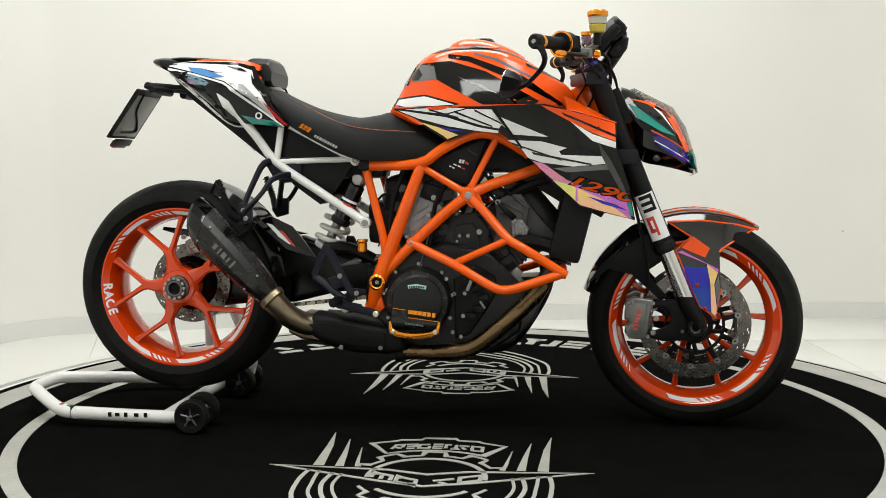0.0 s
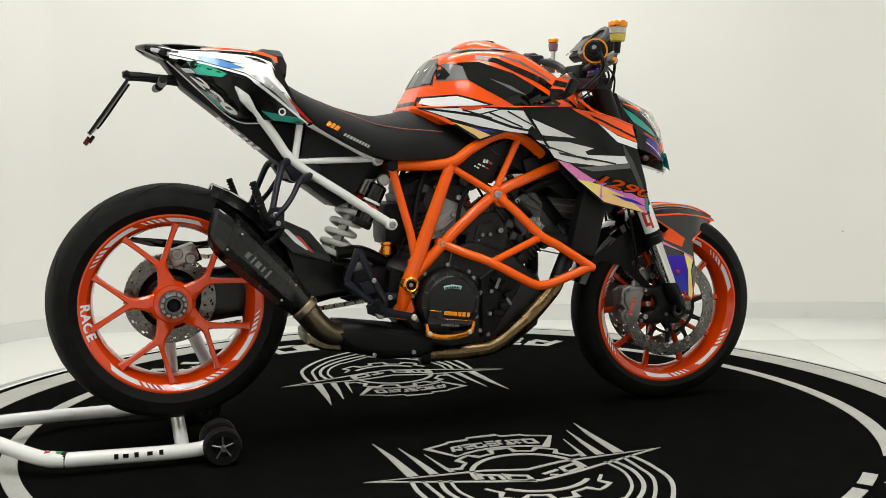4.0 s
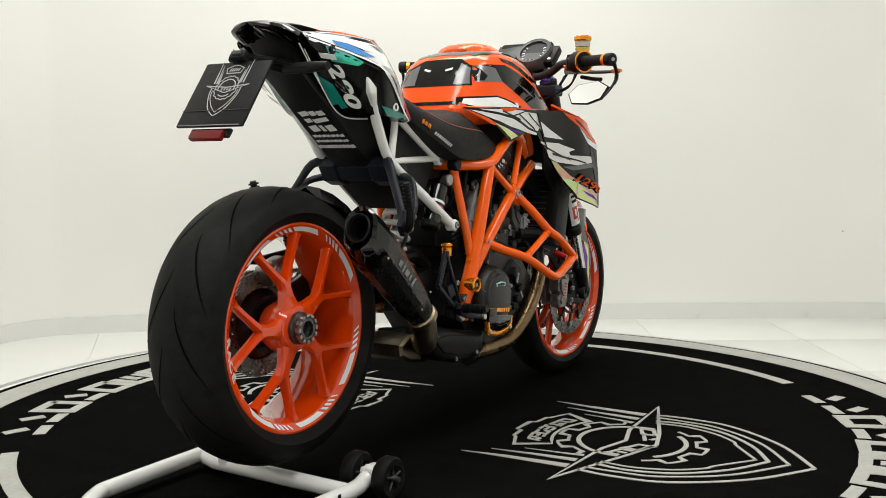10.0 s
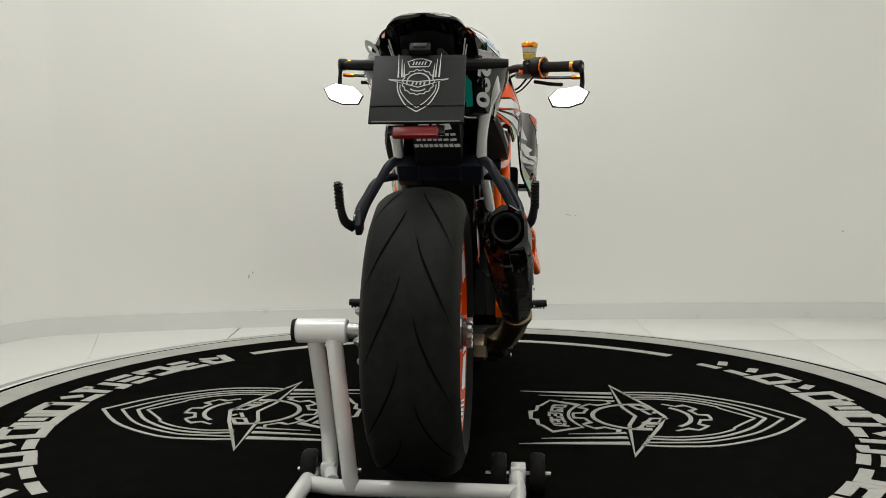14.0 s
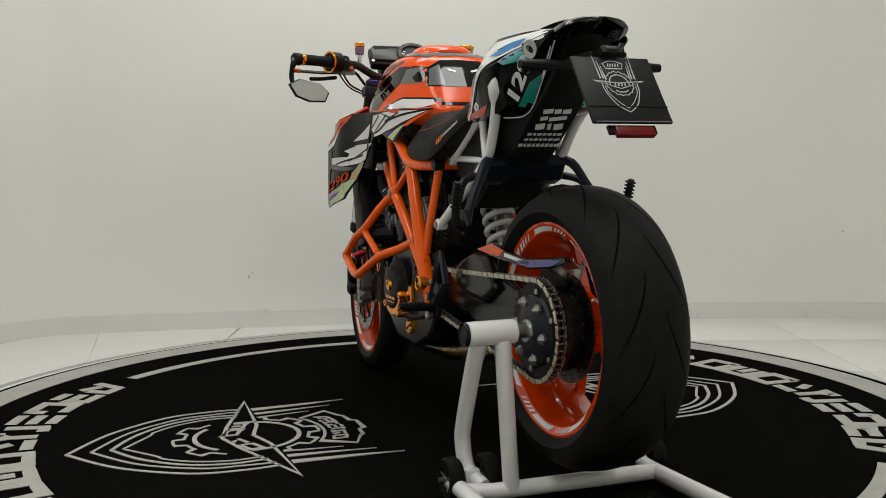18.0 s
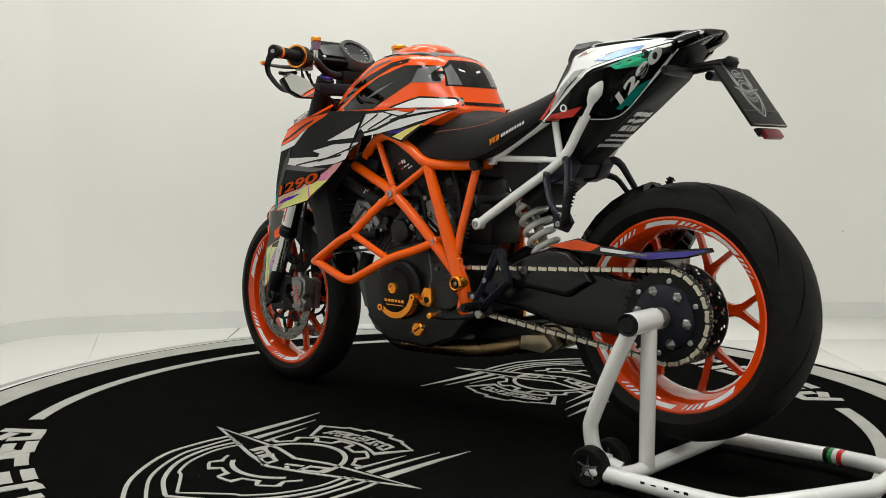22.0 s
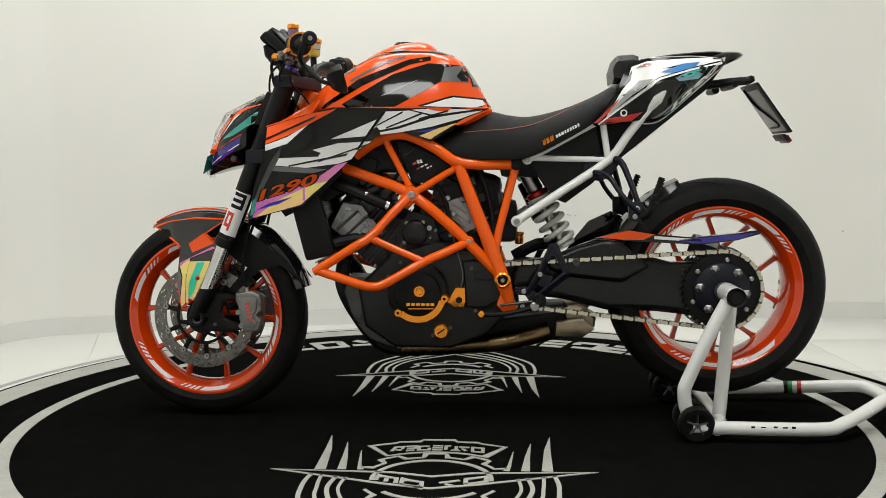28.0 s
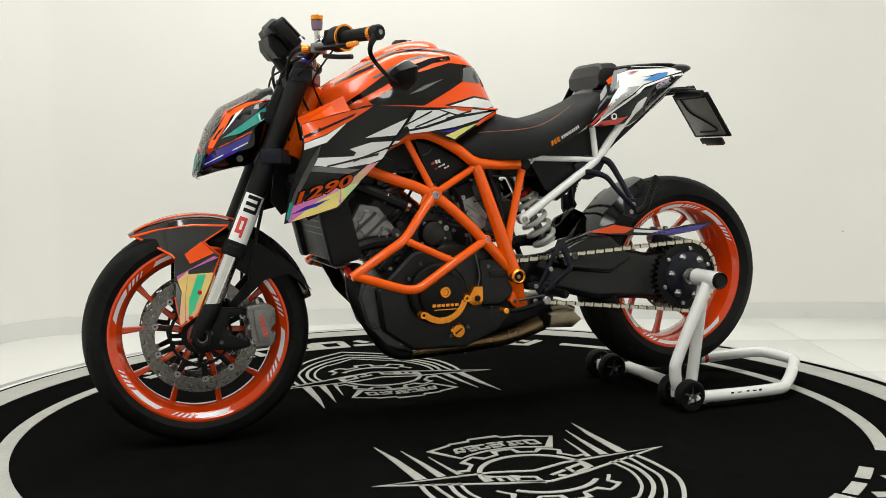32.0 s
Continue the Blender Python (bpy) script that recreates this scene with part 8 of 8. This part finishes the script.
        part("heel_guard", prism([(-0.262, 0.410), (-0.278, 0.440), (-0.306, 0.432), (-0.290, 0.400)], s * 0.158, s * 0.165, 0.002), "navy", rs)
        part("peg_joint", rod((-0.262, s * 0.150, 0.372), (-0.262, s * 0.178, 0.372), 0.014, 18, 0.003), "mblack", rs)
        part("footpeg", tube([(-0.268, s * 0.165, 0.372), (-0.270, s * 0.20, 0.374), (-0.272, s * 0.262, 0.380)], [0.011, 0.011, 0.009], 12, 2), "mblack", rs, "knurled black footpeg")
        for k in range(8):
            part("peg_rib", rod((-0.271, s * (0.195 + 0.008 * k), 0.3765), (-0.271, s * (0.199 + 0.008 * k), 0.3768), 0.0125, 12), "mblack", rs)
        if s > 0:
            part("pedal", tube([(-0.255, 0.170, 0.350), (-0.21, 0.180, 0.338), (-0.15, 0.186, 0.330), (-0.105, 0.190, 0.332)], 0.007, 10, 4), "mblack", rs, "black lever")
            part("pedal_tip", rod((-0.108, 0.178, 0.332), (-0.108, 0.215, 0.334), 0.009, 12, 0.002), "gold", rs)
        else:
            part("pedal", prism([(-0.290, 0.376), (-0.272, 0.385), (-0.240, 0.368), (-0.205, 0.358), (-0.166, 0.349), (-0.160, 0.338), (-0.168, 0.330), (-0.205, 0.338), (-0.245, 0.346), (-0.280, 0.358)], -0.192, -0.178, 0.004, 2), "navy", rs, "dark anodised brake pedal")
            part("pedal_slot", prism([(-0.256, 0.364), (-0.238, 0.359), (-0.240, 0.354), (-0.256, 0.358)], -0.1928, -0.190, 0.0005), "case", rs)
            part("pedal_tip", rod((-0.167, -0.178, 0.339), (-0.167, -0.200, 0.339), 0.0085, 12, 0.002), "chain", rs)
        part("pedal_pivot", rod((-0.255, s * 0.165, 0.350), (-0.255, s * 0.182, 0.350), 0.013, 16, 0.003), "steel", rs)
        if s > 0:
            part("shift_rod", tube([(-0.25, s * 0.172, 0.365), (-0.17, s * 0.165, 0.354)], 0.0040, 8), "darksteel", rs)
        bolts([(-0.225, s * 0.166, 0.392), (-0.222, s * 0.166, 0.350), (-0.27, s * 0.171, 0.44)], (0, s, 0), 0.007, 0.005, "steel", rs)


# ---- handlebar and instruments ----
def handlebar(bike):
    RAISED = STEER @ Matrix.Translation((0, 0, 0.008))
    bar = part("handlebar", tube([(0.352, -0.262, 1.045), (0.385, -0.175, 1.045), (0.405, -0.135, 1.030), (0.412, -0.09, 1.012), (0.415, 0.0, 1.008), (0.412, 0.09, 1.012), (0.405, 0.135, 1.030), (0.385, 0.175, 1.045), (0.352, 0.262, 1.045)], 0.0125, 14, 4), "case", bike, "wide dark handlebar", m=RAISED)
    part("bar_clamp", box(0.045, 0.11, 0.045, pose(0.415, 0, 1.003), 0.008), "mblack", bar, m=RAISED)
    for s in (1, -1):
        def P(*pts):
            return [(x, s * y, z) for x, y, z in pts]

        grip = part("grip", tube(P((0.350, 0.262, 1.046), (0.325, 0.315, 1.046), (0.300, 0.366, 1.045)), [0.0170, 0.0160, 0.0168], 20, 3), "grip", bar, "black rubber grip with orange ends", m=RAISED)
        part("throttle_drum", rod((0.364, s * 0.230, 1.046), (0.348, s * 0.266, 1.046), 0.0325, 28, 0.005), "mblack", grip, "black drum beside the grip", m=RAISED)
        part("grip_ring", lathe([(0.0290, -0.002), (0.0335, -0.002), (0.0335, 0.002), (0.0290, 0.002)], seg=28, axis="z"), "gold", grip, m=RAISED @ Matrix.Translation((0.3478, s * 0.2665, 1.046)) @ Vector((-0.43, s * 0.9, 0)).to_track_quat("Z", "Y").to_matrix().to_4x4())
        part("grip_band", rod((0.306, s * 0.353, 1.045), (0.301, s * 0.364, 1.045), 0.0178, 20, 0.001), "gold", grip, m=RAISED)
        part("bar_end", rod((0.301, s * 0.364, 1.045), (0.290, s * 0.388, 1.044), 0.0190, 20, 0.004), "mblack", bar, "black bar end", m=RAISED)
        part("bar_end_bolt", rod((0.2905, s * 0.387, 1.044), (0.289, s * 0.390, 1.044), 0.006, 12), "steel", bar, m=RAISED)
        arm = part("mirror_arm", tube(P((0.298, 0.382, 1.042), (0.312, 0.388, 1.018), (0.316, 0.388, 0.998), (0.306, 0.386, 0.976), (0.268, 0.376, 0.940), (0.236, 0.366, 0.930)), [0.013, 0.0090, 0.0080, 0.0072, 0.0065, 0.006], 12, 4, flat=0.55), "mblack", bar, "black bar-end mirror", m=RAISED)
        part("arm_slot", tube(P((0.314, 0.3945, 1.010), (0.314, 0.3945, 0.992), (0.302, 0.3920, 0.970)), [0.0016, 0.0028, 0.0012], 8, 3, flat=0.5), "groove", arm, m=RAISED)
        o = [(-0.054, 0.004), (-0.030, 0.030), (0.026, 0.034), (0.052, 0.014), (0.046, -0.017), (0.006, -0.031), (-0.032, -0.026)]
        mm = RAISED @ Matrix.Translation((0.214, s * 0.352, 0.943)) @ Matrix.Rotation(radians(102 if s > 0 else 90), 4, "Z") @ Matrix.Rotation(radians(16), 4, "X") @ Matrix.Rotation(radians(-14 * s), 4, "Y") @ Matrix.Diagonal((1.20, 1, 1.0, 1))
        oo = o if s < 0 else [(-x, z) for x, z in o][::-1]
        part("mirror_back", loft([[(x * q, y, z * q + dz) for x, z in oo] for q, y, dz in ((0.30, -0.040, 0.010), (0.62, -0.034, 0.007), (0.88, -0.020, 0.003), (1.0, -0.006, 0), (1.0, 0.001, 0), (0.96, 0.003, 0))]), "mblack", bar, "black mirror housing", 25, mm)
        part("mirror_glass", prism([(x * 0.93, z * 0.93) for x, z in oo], 0.0031, 0.0042, 0), "mirror", bar, "silvered mirror glass", 0, mm)
        sg = part("switch_block", box(0.045, 0.050, 0.048, Matrix.Translation((0.368, s * 0.225, 1.046)) @ Matrix.Rotation(radians(-s * 23), 4, "Z"), 0.010), "mblack", bar, "black switch block with orange keys", m=RAISED)
        for k in range(3):
            part("switch_key", box(0.010, 0.012, 0.006, Matrix.Translation((0.343, s * (0.215 + 0.010 * k), 1.056 - 0.013 * k)) @ Matrix.Rotation(radians(-s * 23), 4, "Z"), 0.002), "gold" if k == 1 else "vinyl_g", sg, m=RAISED)
        mc = part("lever_pump", box(0.034, 0.050, 0.024, Matrix.Translation((0.402, s * 0.200, 1.026)) @ Matrix.Rotation(radians(-s * 23), 4, "Z"), 0.005), "caliper", bar, "silver lever pump", m=RAISED)
        part("lever", tube(P((0.412, 0.222, 1.022), (0.402, 0.275, 1.018), (0.378, 0.330, 1.016), (0.352, 0.375, 1.016)), [0.008, 0.007, 0.0065, 0.006], 8, 4, flat=0.6), "case", mc, m=RAISED)
        part("lever_tip", tube(P((0.362, 0.356, 1.016), (0.352, 0.376, 1.016), (0.346, 0.388, 1.016)), [0.0070, 0.0072, 0.005], 8, 2), "gold", mc, "orange lever tip", m=RAISED)
        part("lever_guard", tube(P((0.395, 0.235, 1.004), (0.372, 0.29, 0.995), (0.345, 0.325, 0.992)), 0.006, 8, 3), "mblack", mc, m=RAISED)
        part("adjuster", rod((0.425, s * 0.200, 1.025), (0.445, s * 0.195, 1.025), 0.010, 14, 0.003), "gold", mc, m=RAISED)
        part("perch_clamp", rod((0.388, s * 0.188, 1.040), (0.382, s * 0.206, 1.041), 0.0185, 18, 0.003), "chrome", mc, "polished lever perch", m=RAISED)
        part("perch_bolt", rod((0.402, s * 0.198, 1.052), (0.402, s * 0.198, 1.062), 0.005, 10, 0.001), "steel", mc, m=RAISED)
        part("cable", tube(P((0.395, 0.215, 1.022), (0.430, 0.180, 0.985), (0.445, 0.120, 0.960), (0.430, 0.070, 0.930), (0.405, 0.060, 0.880)), 0.0032, 8, 5), "mblack", bar, m=RAISED)
        part("cable", tube(P((0.372, 0.235, 1.020), (0.400, 0.190, 0.975), (0.405, 0.130, 0.950), (0.385, 0.080, 0.920), (0.360, 0.070, 0.870)), 0.0026, 8, 5), "mblack", bar, m=RAISED)
        part("cable", tube(P((0.44, 0.150, 1.010), (0.475, 0.120, 0.985), (0.490, 0.080, 0.930), (0.480, 0.070, 0.860), (0.460, 0.065, 0.800)), 0.0030, 8, 5), "mblack", bar, m=RAISED)
        part("cable", tube(P((0.42, 0.18, 1.03), (0.46, 0.15, 1.02), (0.47, 0.11, 0.97), (0.45, 0.09, 0.90), (0.43, 0.08, 0.80)), 0.0045, 8, 5), "mblack", bar, m=RAISED)
        part("brake_hose", tube(P((0.50, 0.07, 0.76), (0.53, 0.085, 0.66), (0.555, 0.088, 0.56), (0.575, 0.085, 0.46), (0.580, 0.075, 0.40)), 0.0045, 8, 5), "mblack", bar, m=RAISED)
    cup = part("brake_reservoir", rod((0.438, -0.213, 1.076), (0.438, -0.213, 1.100), 0.0200, 28, 0.004, 0.0225), "fluid", bar, "brake fluid cup with an orange lid", m=RAISED)
    part("cup_wall", rod((0.438, -0.213, 1.099), (0.438, -0.213, 1.117), 0.0226, 28, 0.001, 0.0240), "cup", cup, "pale cup wall above the fluid", m=RAISED)
    part("cup_lid", lathe([(0.0, 0.017), (0.020, 0.017), (0.0225, 0.014), (0.0265, 0.013), (0.0270, 0.004), (0.0250, 0.0), (0.0, 0.0)], (0, 0, 0), 28, "z", closed=False), "gold", cup, "orange lid", 25, RAISED @ Matrix.Translation((0.438, -0.213, 1.117)))
    part("cup_stem", rod((0.436, -0.212, 1.046), (0.438, -0.213, 1.078), 0.010, 12), "mblack", cup, m=RAISED)
    part("stem_elbow", tube([(0.436, -0.212, 1.050), (0.425, -0.206, 1.040), (0.410, -0.200, 1.034)], 0.009, 10, 3), "caliper", cup, m=RAISED)
    cup = part("clutch_reservoir", rod((0.397, 0.160, 1.078), (0.397, 0.160, 1.104), 0.0135, 20, 0.003, 0.0155), "purple", bar, "small clutch fluid cup with an orange lid", m=RAISED)
    part("cup_lid", rod((0.397, 0.160, 1.104), (0.397, 0.160, 1.117), 0.0160, 16, 0.002), "gold", cup, "", 25, RAISED)
    part("cup_stem", rod((0.397, 0.160, 1.040), (0.397, 0.160, 1.080), 0.007, 12), "chrome", cup, m=RAISED)
    # instruments: a round dial beside a flat display
    dm = STEER @ Matrix.Translation((0.462, 0, 1.084)) @ Matrix.Rotation(radians(-46), 4, "Y")
    ds = part("dash", box(0.080, 0.225, 0.030, dm, 0.010), "mblack", bike, "instrument panel with a round dial and a flat display")
    part("dial_ring", lathe([(0.046, 0.016), (0.056, 0.018), (0.060, 0.012), (0.060, -0.02), (0.046, -0.02)], (0, -0.036, 0.012), 40, "z"), "engine", ds, "round dial bezel", m=dm)
    part("dial_face", lathe([(0.0, 0.010), (0.047, 0.010), (0.047, 0.004), (0.0, 0.004)], (0, -0.036, 0.012), 40, "z", closed=False), "screen", ds, m=dm)
    for k in range(13):
        a = radians(60 + 20 * k)
        part("dial_tick", box(0.010, 0.0022, 0.0008, Matrix.Translation((0.037 * math.cos(a), -0.036 + 0.037 * math.sin(a), 0.0226)) @ Matrix.Rotation(a, 4, "Z"), 0), "vinyl_w", ds, "", 0, dm)
    part("dial_screen", box(0.030, 0.055, 0.001, pose(-0.020, -0.036, 0.0226), 0), "screen_l", ds, "", 0, dm)
    part("display", box(0.058, 0.088, 0.004, pose(0.004, 0.062, 0.020), 0.001), "screen_l", ds, "grey display", m=dm)
    part("dash_visor", box(0.03, 0.12, 0.03, dm @ pose(0.035, 0.04, -0.012), 0.008), "mblack", ds)
    for y in (-0.104, -0.006, 0.108):
        part("dash_screw", rod((-0.034, y, 0.020), (-0.034, y, 0.0235), 0.006, 12, 0.001), "steel", ds, m=dm)
    part("dash_housing", prism([(0.446, 1.081), (0.474, 1.129), (0.482, 1.132), (0.497, 1.121), (0.509, 1.107), (0.503, 1.092), (0.474, 1.072)], -0.092, 0.092, 0.006, 1), "mblack", ds, "faceted black back of the instruments")
    part("dash_housing", prism([(0.456, 1.046), (0.478, 1.074), (0.499, 1.090), (0.515, 1.083), (0.511, 1.055), (0.491, 1.030), (0.469, 1.027)], -0.066, 0.066, 0.006, 1), "mblack", ds, "faceted black lower housing")
    for y in (-0.050, 0.050):
        part("housing_rib", prism([(0.480, 1.100), (0.494, 1.126), (0.508, 1.107), (0.502, 1.094)], y - 0.012, y + 0.012, 0.003, 1), "case", ds)
    bolts([(0.487, -0.066, 1.056)], (0, -1, 0), 0.008, 0.003, "case", ds)
    part("dash_bracket", tube([(0.44, 0.0, 0.99), (0.47, 0.0, 1.03), (0.49, 0, 1.06)], 0.02, 10, 3), "mblack", bike, m=STEER)
    part("ignition", rod((0.395, 0.0, 0.985), (0.385, 0, 1.010), 0.018, 18, 0.003), "mblack", bike, m=STEER)


def motorcycle():
    b = thing("motorcycle", pose(0, BIKE_Y, -0.004), "naked sports motorcycle in orange, black and white on a rear stand", "motorcycle")
    rear_wheel(b)
    front_wheel(b)
    fork(b)
    fender(b)
    headlight(b)
    trellis(b)
    subframe(b)
    tank(b)
    seat(b)
    tail(b)
    engine(b)
    exhaust(b)
    swingarm(b)
    handlebar(b)
    return b


# ---- the place ----
studio()
TABLE = turntable()
table_edge()
BIKE = motorcycle()
STAND = stand()


def motions():
    times = [0.5 * k for k in range(65)]
    for ob in (TABLE, BIKE, STAND):
        at = ob.matrix_world.copy()
        walk(ob, [(t, Matrix.Rotation(radians(turn_at(t)), 4, "Z") @ at) for t in times])


bpy.context.view_layer.update()
motions()
